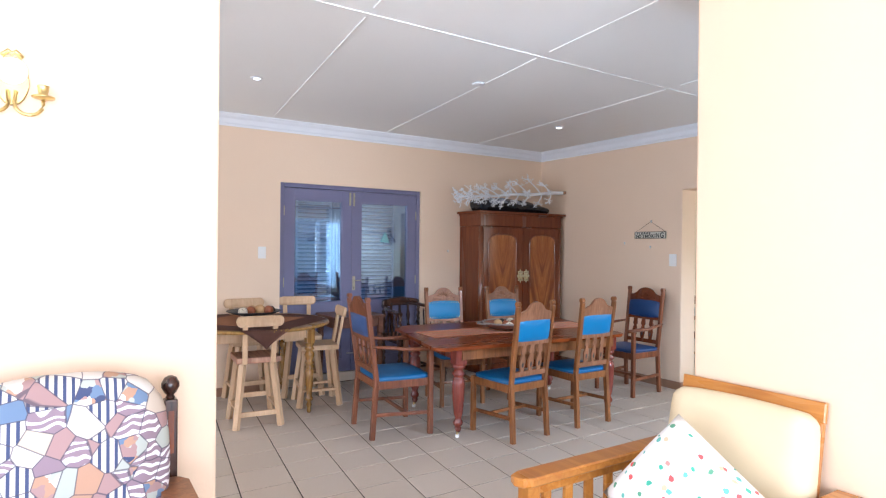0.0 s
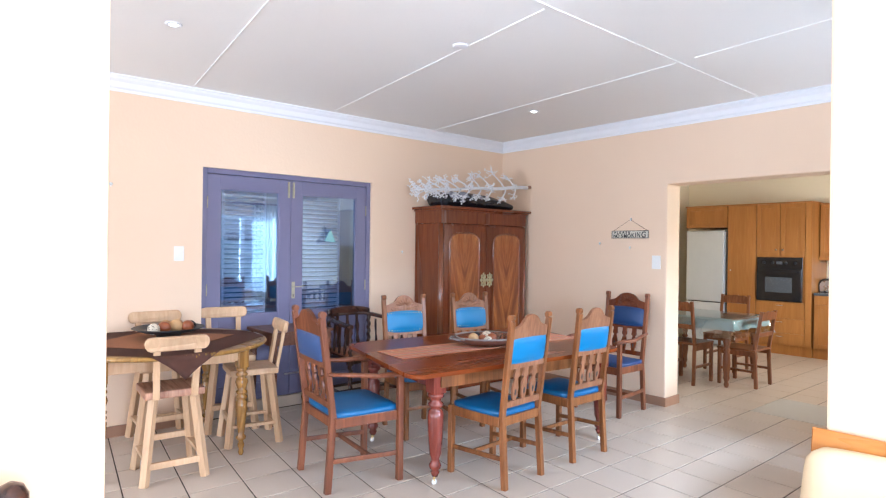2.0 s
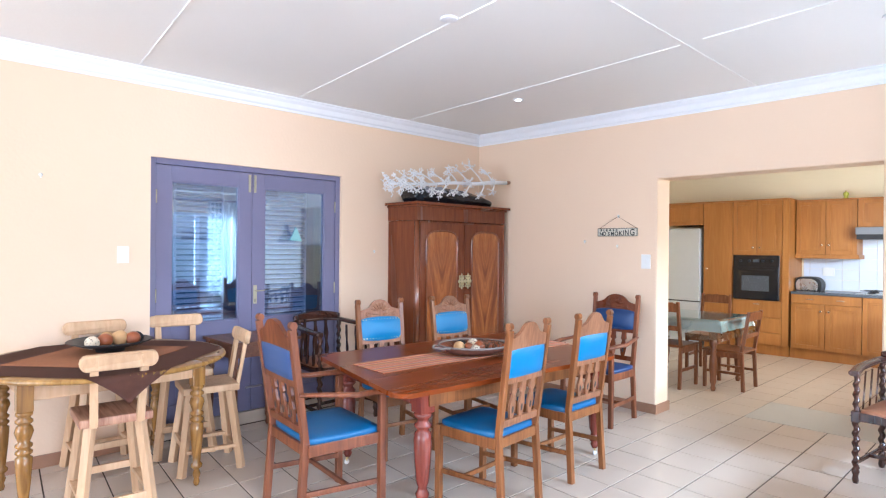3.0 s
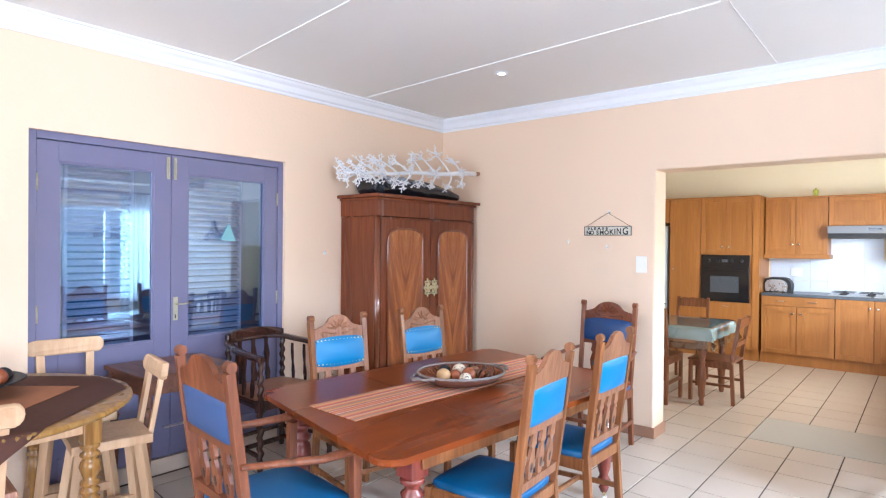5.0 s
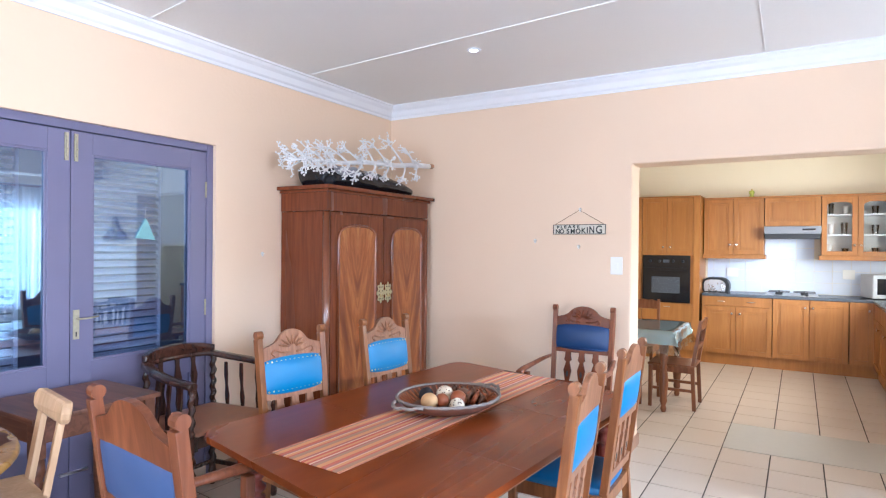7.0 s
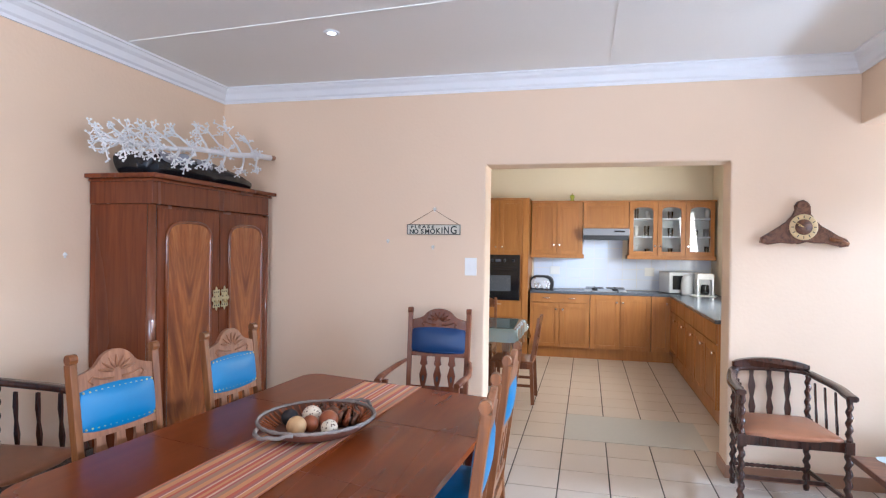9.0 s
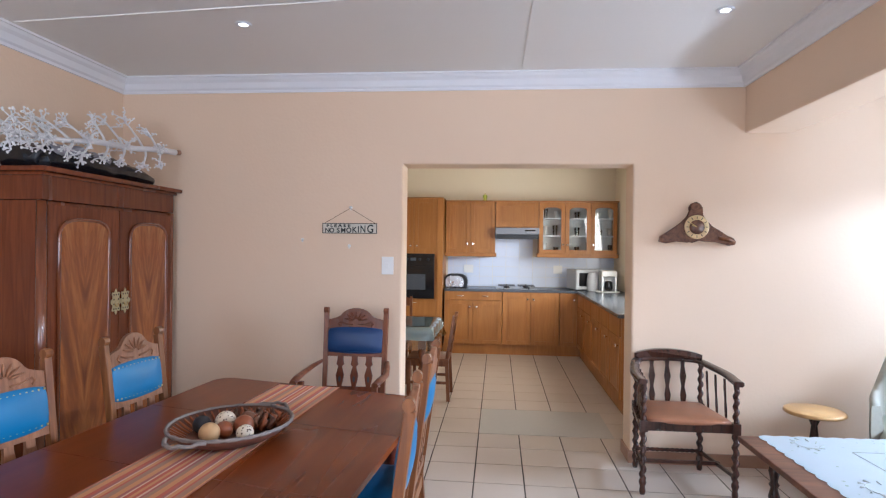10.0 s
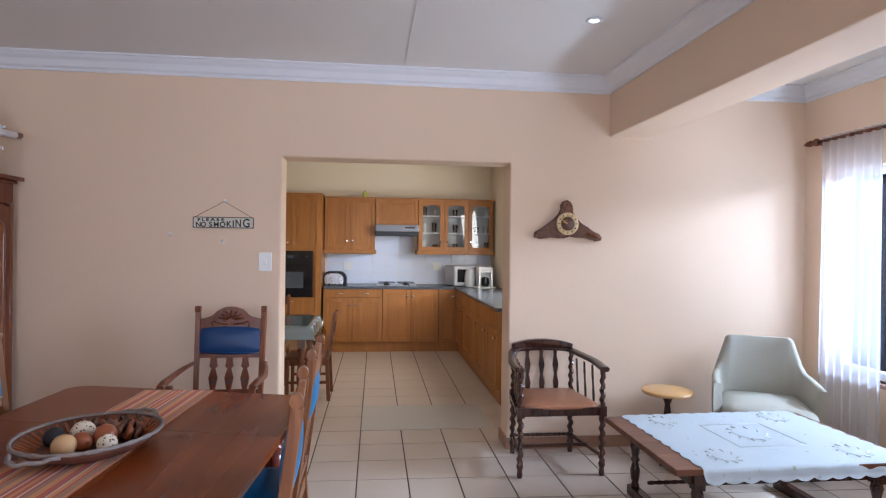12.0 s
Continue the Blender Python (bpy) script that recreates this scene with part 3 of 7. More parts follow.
def house(x, y, w, d, h, rot):
    t = thing("house", "pale rendered neighbouring house with a hipped roof", "house", pose(x, y, -0.13, 0, 0, rot), "neighbouring houses")
    part("wall", B((-w / 2, w / 2, -d / 2, d / 2, 0, h)), M_RENDER, t)
    bm = bmesh.new()
    o = 0.4
    v = [bm.verts.new(p) for p in ((-w / 2 - o, -d / 2 - o, h), (w / 2 + o, -d / 2 - o, h), (w / 2 + o, d / 2 + o, h), (-w / 2 - o, d / 2 + o, h), (-w / 4, 0, h + d * 0.22), (w / 4, 0, h + d * 0.22))]
    for f in ((0, 1, 5, 4), (1, 2, 5), (2, 3, 4, 5), (3, 0, 4), (3, 2, 1, 0)):
        bm.faces.new([v[i] for i in f])
    part("roof", bm, M_ROOF, t)
    for i in range(3):
        part("window", B((-w / 3 + i * w / 3 - 0.6, -w / 3 + i * w / 3 + 0.6, d / 2, d / 2 + 0.04, 1.0, 2.2)), M_BLACK, t)


house(10, -19, 8, 8, 2.0, 4)
house(-8, -22, 12, 8, 2.2, -6)
house(24, -26, 12, 9, 2.4, 10)
struct("garden_wall", M_RENDER, (-20, 30, -9.2, -9.0, -0.13, 1.66))
# added backing: its dark blue-grey paints the dimness behind the door panes
struct("yard_wall", M_BACKING, (-1, 6, 7.4, 7.6, -0.13, 2.3))



def shrub(x, y, h, seed):
    """A garden bush: forked stems and many small folded leaves with gaps."""
    rnd = random.Random(seed)
    t = thing("garden_shrub", "leafy green garden shrub outside the kitchen window", "shrub", pose(x, y, -0.13), "shrubs outside the windows")
    bm, lf = bmesh.new(), bmesh.new()
    for k in range(16):
        a, r = rnd.uniform(0, 6.28), rnd.uniform(0.25, 0.75)
        tip = Vector((r * math.cos(a), r * math.sin(a), h * rnd.uniform(0.55, 1.0)))
        mid = tip * 0.5 + Vector((0, 0, h * 0.12))
        tube(bm, [(0, 0, 0), mid, tip], [0.02, 0.012, 0.004], 5)
        for q in range(70):
            u = rnd.uniform(0.3, 1.05)
            c = mid.lerp(tip, (u - 0.3) / 0.75) + Vector([rnd.gauss(0, 0.09) for _ in range(3)])
            d = Vector([rnd.uniform(-1, 1) for _ in range(3)]).normalized()
            w = d.cross(Vector((0.3, 0.5, 0.8))).normalized() * 0.018
            ln = rnd.uniform(0.06, 0.11)
            p, l, m, e = (lf.verts.new(v) for v in (c, c + d * ln * 0.5 + w, c + d * ln * 0.5 - w, c + d * ln))
            lf.faces.new((p, m, e, l))
    part("stems", bm, M_OAK, t)
    part("leaves", lf, M_LEAF, t, kind="stuff")


M_LEAF = plain("garden_leaf", (0.085, 0.15, 0.035), 0.5, vary=0.5, scale=12)
shrub(7.5, 0.1, 1.9, 1)
shrub(8.7, -0.4, 2.2, 2)
shrub(6.6, -0.7, 1.6, 4)

# ---- dining furniture ----


def dining_chair(m, arms=False, pad=M_BLUE, group="side chairs round the dining table", label="", front=M_CARV):
    """Faces +y. Scrolled posts, arched crest, padded back, three pierced splats, blue seat."""
    t = thing("dining_chair" if not arms else "carver_chair", label, "chair", m, group)
    w = 0.20 if not arms else 0.225
    wood_ = M_CARVER if arms else M_OAK
    for s in (-1, 1):
        bm = bmesh.new()
        bar(bm, (s * (w - 0.015), -0.225, 0), (s * (w - 0.02), -0.195, 0.45), 0.034, 0.036, 0.004)
        bar(bm, (s * (w - 0.02), -0.195, 0.44), (s * (w - 0.012), -0.272, 1.04), 0.032, 0.034, 0.004)
        prism(arc(0, 0, 0.019, 0.021, 0, 330, 10), 0.034, Matrix.Translation((s * (w - 0.012), -0.268, 1.058)) @ Matrix.Rotation(radians(90), 4, "Z"), bm)
        part("back_leg", bm, wood_, t)
        fx, fy = s * (w + 0.01), 0.215
        top = 0.66 if arms else 0.445
        part("leg", bars(((fx, fy, 0), (fx, fy, top), 0.036, 0.036), bevel=0.005), wood_, t)
    part("seat_frame", B((-w - 0.005, w + 0.005, 0.205, 0.229, 0.375, 0.44), (-w + 0.01, w - 0.01, -0.21, -0.19, 0.385, 0.44), (-w - 0.01, -w + 0.014, -0.19, 0.205, 0.38, 0.44), (w - 0.014, w + 0.01, -0.19, 0.205, 0.38, 0.44), bevel=0.003), wood_, t)
    part("seat", cushion(-w + 0.002, w - 0.002, -0.185, 0.215, 0.425, 0.478, 0.012, 6), M_NAVY if pad is M_NAVY else M_BLUESEAT, t, "padded deep blue leather seat")
    tilt = Matrix.Translation((0, -0.222, 0.64)) @ Matrix.Rotation(radians(7.2), 4, "X")
    w2 = w - 0.03
    crest = [(-w2, 0.29), (w2, 0.29), (w2, 0.355), (w2 - 0.05, 0.365), (w2 - 0.07, 0.375)] + arc(0, 0.355, w2 - 0.078, 0.082, 20, 160, 12) + [(-w2 + 0.07, 0.375), (-w2 + 0.05, 0.365), (-w2, 0.355)]
    c = part("crest_rail", prism(crest, 0.022, tilt, bevel=0.002), front, t, "carved crest rail with a half-round top")
    bm = bmesh.new()
    for k in range(7):
        a = radians(15 + 25 * k)
        tube(bm, [(math.cos(a) * r, 0.013, 0.345 + math.sin(a) * r * 0.8) for r in (0.02, 0.05, 0.085)], [0.004, 0.008, 0.003], 6)
    for s in (-1, 1):
        tube(bm, [(s * x, 0.013, z) for x, z in ((0.02, 0.32), (0.07, 0.325), (0.11, 0.34), (0.125, 0.325), (0.11, 0.31))], 0.005, 6)
    bmesh.ops.transform(bm, matrix=tilt, verts=bm.verts)
    part("carving", bm, front, c, kind="stuff")
    part("middle_rail", prism([(-w2, 0.10), (w2, 0.10), (w2, 0.135), (-w2, 0.135)], 0.022, tilt), front, t)
    part("lower_rail", prism([(-w2, -0.145), (w2, -0.145), (w2, -0.105), (-w2, -0.105)], 0.022, tilt), front, t)
    bm = cushion(-w2 + 0.005, w2 - 0.005, -0.016, 0.022, 0.13, 0.295, 0.012, 6)
    bmesh.ops.transform(bm, matrix=tilt, verts=bm.verts)
    b = part("backrest_pad", bm, pad, t, "padded blue leather back panel")
    bm = bmesh.new()
    for i in range(13):
        for z in (0.142, 0.284):
            x = -w2 + 0.014 + i * (2 * w2 - 0.028) / 12
            prism(arc(0, 0, 0.0045, 0.0045, 0, 315, 7), 0.006, tilt @ Matrix.Translation((x, 0.018, z)), bm)
    if pad is not M_BLUE:
        bm.clear()
        tube(bm, [(-w2 + 0.01, -0.215, 0.775), (w2 - 0.01, -0.215, 0.775)], 0.003, 6)
    part("studs" if pad is M_BLUE else "piping", bm, M_BRASS if pad is M_BLUE else pad, b, "row of brass upholstery nails" if pad is M_BLUE else "", "stuff" if pad is M_BLUE else "")
    for k in (-1, 0, 1):
        x = k * w2 * 0.52
        s = [(-0.014, -0.105), (-0.022, -0.07), (-0.028, -0.03), (-0.020, 0.0), (-0.012, 0.03), (-0.026, 0.045), (-0.020, 0.075), (-0.020, 0.10)]
        out = [(x + a, z) for a, z in s] + [(x - a, z) for a, z in reversed(s)]
        bm = prism(out, 0.014, tilt)
        splat = part("splat", bm, front, t, "pierced vase-shaped splat")
        part("piercing", prism([(x + a, z) for a, z in arc(0, -0.055, 0.008, 0.022, 0, 340, 10)], 0.0165, tilt), M_RUBBER, splat)
    part("stretcher", bars(((-w, -0.20, 0.19), (-w, 0.21, 0.17), 0.018, 0.028), ((w, -0.20, 0.19), (w, 0.21, 0.17), 0.018, 0.028), ((-w, 0.03, 0.18), (w, 0.03, 0.18), 0.018, 0.026), bevel=0.003), wood_, t)
    if arms:
        for s in (-1, 1):
            bm = bmesh.new()
            tube(bm, [(s * (w + 0.005), -0.235, 0.715), (s * (w + 0.03), -0.10, 0.70), (s * (w + 0.05), 0.05, 0.675), (s * (w + 0.04), 0.20, 0.675), (s * (w + 0.03), 0.31, 0.665)], [0.014, 0.019, 0.021, 0.025, 0.022], 8)
            bmesh.ops.scale(bm, vec=(1, 1, 0.75), space=Matrix.Translation((0, 0, -0.68)), verts=bm.verts)
            part("armrest", bm, wood_, t, "curved open armrest")
    return t


SIDE = "oak dining chair, bright blue padded seat,"
base = dining_chair(pose(2.86, 3.715, 0, 0, 0, 4), label=SIDE + " by the corner leg")
for px, py, a, lb in ((3.59, 3.735, 0, SIDE + " on the kitchen side"), (3.03, 4.79, 170, SIDE + " near the twist-legged armchair"), (3.73, 4.70, 174, SIDE + " in front of the wardrobe")):
    tagged(copy_thing(base, pose(px, py, 0, 0, 0, a)), label=lb)
dining_chair(pose(2.09, 4.305, 0, 0, 0, -97) @ Matrix.Diagonal((1.10, 1.08, 1.015, 1)), True, M_BLUEBACK, "carver chairs at the table ends", "oak carver chair with open arms and deep blue seat", M_CARVER)
dining_chair(pose(4.83, 4.17, 0, 0, 0, 90), True, M_NAVY, "carver chairs at the table ends", "dark oak carver chair with navy back pad by the wall", M_MAHOG)

# long table
TZ = 0.735
tb = thing("dining_table", "long red-brown wooden dining table with turned legs on white castors", "table", pose(3.235, 4.235, 0, 0, 0, -4.5))
tw, td = 0.955, 0.64


def rounded(hw, hd, r, n=5):
    return arc(hw - r, hd - r, r, r, 0, 90, n) + arc(-hw + r, hd - r, r, r, 90, 180, n) + arc(-hw + r, -hd + r, r, r, 180, 270, n) + arc(hw - r, -hd + r, r, r, 270, 360, n)


FLAT = Matrix.Rotation(radians(90), 4, "X")
SKEW = Matrix(((1, 0.17, 0, 0), (0, 1, 0, 0), (0, 0, 1, 0), (0, 0, 0, 1)))


def slab(outline, z0, z1, bevel=0.004):
    bm = prism([(x, -y) for x, y in outline], z1 - z0, bevel=bevel)
    bmesh.ops.transform(bm, matrix=Matrix.Translation((0, 0, (z0 + z1) / 2)) @ FLAT, verts=bm.verts)
    return bm


bm = slab(rounded(tw, td, 0.09), TZ - 0.026, TZ, 0.006)
bmesh.ops.transform(bm, matrix=SKEW, verts=bm.verts)
top = part("tabletop", bm, M_TABLE, tb)
bm = bmesh.new()
for x in (-0.32, 0.32):
    bar(bm, SKEW @ Vector((x, -td + 0.01, TZ + 0.0001)), SKEW @ Vector((x, td - 0.01, TZ + 0.0001)), 0.0012, 0.0014, up=(0, 0, 1))
part("seam", bm, M_TRED, top)
for s in (-1, 1):
    bm = B((-0.735 + s * 0.04, 0.835 + s * 0.04, s * 0.525 - 0.006, s * 0.525 + 0.006, TZ - 0.125, TZ - 0.027), bevel=0.003)
    part("side_apron", bm, M_OAK, tb, "golden-brown side apron")
    ex = -0.765 if s < 0 else 0.865
    bm = bars(((ex - 0.035, -0.43, TZ - 0.078), (ex + 0.035, 0.43, TZ - 0.078), 0.022, 0.10), bevel=0.003)
    part("end_apron", bm, M_TRED, tb, "dark red end apron")
LEG = [(0.018, 0.045), (0.024, 0.06), (0.03, 0.075), (0.022, 0.085), (0.036, 0.10), (0.04, 0.12), (0.028, 0.14), (0.026, 0.155), (0.038, 0.19), (0.047, 0.30), (0.052, 0.42), (0.046, 0.46), (0.03, 0.475), (0.048, 0.49), (0.05, 0.505), (0.032, 0.52), (0.034, 0.535), (0.052, 0.55), (0.052, 0.565), (0.04, 0.575)]
for sx, sy in itertools.product((-1, 1), (-1, 1)):
    p = Vector(((-0.735 if sx < 0 else 0.835) + sy * 0.04, sy * 0.47, 0))
    bm = lathe(LEG, 20, Matrix.Translation((p.x, p.y, 0)))
    box(bm, p.x - 0.048, p.x + 0.048, p.y - 0.048, p.y + 0.048, 0.572, TZ - 0.027, 0.006)
    leg = part("leg", bm, M_TRED, tb, "turned leg with a square red block top")
    bm = lathe([(0.010, -0.008), (0.016, -0.007), (0.0185, 0), (0.016, 0.007), (0.010, 0.008)], 16, Matrix.Translation((p.x - 0.014, p.y - 0.012, 0.0188)) @ Matrix.Rotation(radians(90), 4, "X"))
    part("castor_wheel", bm, M_PLASTIC, leg, "white castor wheel")
    part("castor_fork", bars(((p.x, p.y, 0.05), (p.x - 0.014, p.y - 0.012, 0.020), 0.012, 0.03)), M_BRASS, leg)

run = thing("table_runner", "striped red, tan and brown woven cotton runner along the long table", "table runner", pose(3.295, 4.262, TZ + 0.001, 0, 0, -3.5))
part("cloth", B((-0.885, 0.885, -0.170, 0.170, 0.0, 0.0032), bevel=0.001), M_RUNNER, run)
bm = bmesh.new()
for s in (-1, 1):
    bar(bm, (-0.885, s * 0.1705, 0.0035), (0.885, s * 0.1705, 0.0035), 0.003, 0.003)
part("edging", bm, M_EDGING, run, "rust-red stitched edging")


def tray(m):
    t = thing("wicker_tray", "oval brown wicker tray with pale rope rim on the runner", "tray", m)
    a, b = 0.232, 0.208
    bm = bmesh.new()
    rings = []
    for f, z in ((0.0, 0.006), (0.45, 0.007), (0.72, 0.012), (0.86, 0.030), (1.0, 0.062), (0.985, 0.066), (0.84, 0.037), (0.70, 0.02), (0.4, 0.014), (0.0, 0.014)):
        rings.append([bm.verts.new((max(f, 0.001) * a * math.cos(2 * math.pi * i / 48), max(f, 0.001) * b * math.sin(2 * math.pi * i / 48), z)) for i in range(48)])
    for p, q in zip(rings, rings[1:]):
        for i in range(48):
            bm.faces.new((p[i], p[(i + 1) % 48], q[(i + 1) % 48], q[i])).smooth = True
    part("basket", bm, M_WICKER, t)
    bm = bmesh.new()
    for k in range(2):
        tube(bm, [(a * 1.0 * math.cos(2 * math.pi * i / 60), b * 1.0 * math.sin(2 * math.pi * i / 60), 0.066 + 0.003 * math.sin(i * 1.3 + k * 3)) for i in range(61)], 0.006, 6)
    part("rope_rim", bm, M_ROPE, t)
    bm = bmesh.new()
    for i in range(44):
        an = 2 * math.pi * i / 44
        c, s = math.cos(an), math.sin(an)
        bar(bm, (a * 0.71 * c, b * 0.71 * s, 0.021), (a * 0.95 * c, b * 0.95 * s, 0.058), 0.006, 0.010)
    part("ribs", bm, M_ORB2, t, "upright wicker ribs", "stuff")
    for s in (-1, 1):
        pts = [(s * (a - 0.012 + 0.072 * math.sin(math.pi * i / 12)), -0.085 + 0.17 * i / 12, 0.062 + 0.004 * math.sin(i * 2)) for i in range(13)]
        part("handle", tube(bmesh.new(), pts, 0.008, 6), M_ROPE, t)
    return t


def ball(name, x, y, z, r, material, label, squash=1.0):
    t = thing(name, label, "decorative ball", pose(x, y, z))
    bm = bmesh.new()
    bmesh.ops.create_icosphere(bm, subdivisions=3, radius=r)
    for v in bm.verts:
        v.co *= 1 + 0.035 * noise.noise(v.co * 60)
        v.co.z = v.co.z * squash + r * squash
    smooth(part("body", bm, material, t))
    return t


TX, TY, TA = 3.275, 4.235, 28
tray(pose(TX, TY, TZ + 0.005, 0, 0, -16) @ Matrix.Diagonal((1.09, 1.09, 1.0, 1)))
TM = pose(TX, TY, TZ + 0.018, 0, 0, TA)
for nm, dx, dy, r, mt, lb in (("gourd", -0.080, 0.085, 0.040, M_ORB, "tan dried gourd in the wicker tray"), ("woven_ball", -0.112, -0.042, 0.034, M_ORB3, "pale pierced ball in the wicker tray"), ("gourd", -0.035, 0.030, 0.034, M_ORB2, "rust-brown dried gourd in the wicker tray"),
                              ("seed_ball", 0.060, 0.110, 0.036, M_ORB4, "black seed ball in the wicker tray"), ("woven_ball", 0.050, 0.020, 0.042, M_ORB3, "large cream woven ball in the wicker tray"), ("gourd", -0.020, -0.045, 0.040, M_ORB2, "glossy rust gourd in the wicker tray"), ("gourd", 0.045, -0.065, 0.038, M_BURL, "dark brown gourd in the wicker tray")):
    p = TM @ Vector((dx, dy, 0))
    ball(nm, p.x, p.y, p.z, r, mt, lb)


def husk(x, y, z, rot):
    t = thing("dried_pod", "curled brown dried seed pod in the wicker tray", "dried plant", pose(x, y, z, 0, 0, rot))
    for k in range(7):
        a = k * 51
        bm = bmesh.new()
        pts = [(0.012 * math.cos(radians(a)), 0.012 * math.sin(radians(a)), 0.004), (0.04 * math.cos(radians(a)), 0.04 * math.sin(radians(a)), 0.02), (0.045 * math.cos(radians(a + 15)), 0.045 * math.sin(radians(a + 15)), 0.05), (0.025 * math.cos(radians(a + 20)), 0.025 * math.sin(radians(a + 20)), 0.066)]
        tube(bm, pts, [0.006, 0.015, 0.012, 0.003], 6)
        part("petal", bm, M_ORB2 if k % 2 else M_BURL, t)


for dx, dy, a in ((0.105, -0.105, 0), (0.02, -0.125, 40), (0.125, -0.030, 75), (0.075, -0.150, 120)):
    p = TM @ Vector((dx, dy, 0))
    husk(p.x, p.y, p.z, a)


# ---- wardrobe and what lies on it ----
def armoire(m):
    """Local frame: front at y = 0, back at y = 0.42, centred in x."""
    t = thing("wardrobe", "tall red-brown veneered wardrobe with arched doors and brass plates", "wardrobe", m)
    w = 0.640
    part("body", B((-w, w, 0.03, 0.45, 0.09, 1.74), bevel=0.004), M_MAHOG, t)
    part("plinth", B((-w - 0.015, w + 0.015, 0.0, 0.447, 0, 0.10), bevel=0.006), M_MAHOG, t)
    part("frieze", B((-w - 0.004, w + 0.004, 0.012, 0.452, 1.742, 1.875), bevel=0.004), M_MAHOG, t)
    bm = B((-w - 0.02, w + 0.02, -0.008, 0.453, 1.872, 1.892), (-w - 0.045, w + 0.045, -0.035, 0.456, 1.892, 1.92), bevel=0.007)
    part("cornice_moulding", bm, M_MAHOG, t)
    for s in (-1, 1):
        part("corner_post", lathe([(0.027, 0.11), (0.027, 1.735)], 20, Matrix.Translation((s * (w - 0.014), 0.03, 0))), M_POLISH, t, "polished rounded corner post")
        d = part("door", B((min(s * 0.003, s * (w - 0.035)), max(s * 0.003, s * (w - 0.035)), 0.008, 0.03, 0.13, 1.72), bevel=0.003), M_MAHOG, t)
        cx = s * 0.318
        hw = 0.212
        out = [(cx - hw, 0.24), (cx + hw, 0.24)] + [(cx + math.copysign(hw * abs(math.cos(a)) ** 0.62, math.cos(a)), 1.53 + 0.115 * math.sin(a) ** 0.75) for a in [math.pi * q / 18 for q in range(19)]]
        part("panel", prism(out, 0.006, Matrix.Translation((0, 0.0055, 0))), M_FLAME, d, "bookmatched figured veneer panel with arched top")
        part("panel_moulding", tube(bmesh.new(), [(x, 0.002, z) for x, z in out + out[:1]], 0.010, 8), M_POLISH, d)
        px = s * 0.046
        plate = [(px + (0.044 + 0.010 * math.cos(8 * a)) * math.cos(a), 1.14 + (0.072 + 0.010 * math.cos(8 * a)) * math.sin(a)) for a in [2 * math.pi * i / 36 for i in range(36)]]
        e = part("escutcheon", prism(plate, 0.004, Matrix.Translation((0, -0.004, 0))), M_PLATE, d, "pierced pale brass lock plate")
        part("plate_holes", B(*[(px - 0.022 + 0.022 * (q % 3) - 0.004, px - 0.022 + 0.022 * (q % 3) + 0.004, -0.0075, -0.006, 1.095 + 0.03 * (q // 3) - 0.005, 1.095 + 0.03 * (q // 3) + 0.005) for q in range(12) if q not in (4, 7)]), M_RUBBER, e, kind="stuff")
        part("drop_handle", tube(bmesh.new(), [(px + 0.018 * math.sin(a), -0.012, 1.13 - 0.022 * math.cos(a)) for a in [math.pi * i / 5 - math.pi / 2 for i in range(6)]], 0.003, 6), M_BRASS, e)
    return t


AM = pose(4.598, 5.60, 0, 0, 0, 0)
armoire(AM)

bag = thing("black_bag", "crumpled black plastic bag lying on top of the wardrobe", "bag", AM @ pose(-0.02, 0.24, 1.925, 0, 0, -2))
bm = cushion(-0.52, 0.52, -0.16, 0.15, 0.0, 0.15, 0.02, 22)
for v in bm.verts:
    k = 1 - 0.55 * max(0, v.co.x / 0.52) ** 2
    v.co.z = max(0.0, v.co.z * k * (1 + 0.12 * noise.noise(v.co * 5)))
    v.co.y += 0.03 * noise.noise(v.co * 14)
    v.co.z += 0.004 * noise.noise(v.co * 25) if v.co.z > 0.01 else 0
part("body", bm, M_BAG, bag)
wrap = thing("clear_wrap", "pale crumpled wrapping on the black bag", "packaging", AM @ pose(-0.20, 0.14, 2.03))
bm = cushion(-0.24, 0.22, -0.07, 0.07, -0.02, 0.04, 0.01, 14)
for v in bm.verts:
    v.co += Vector((0, 0, 0.03)) * noise.noise(v.co * 16)
part("body", bm, plain("milky_wrap", (0.34, 0.34, 0.38), 0.3, vary=0.3, scale=18), wrap)


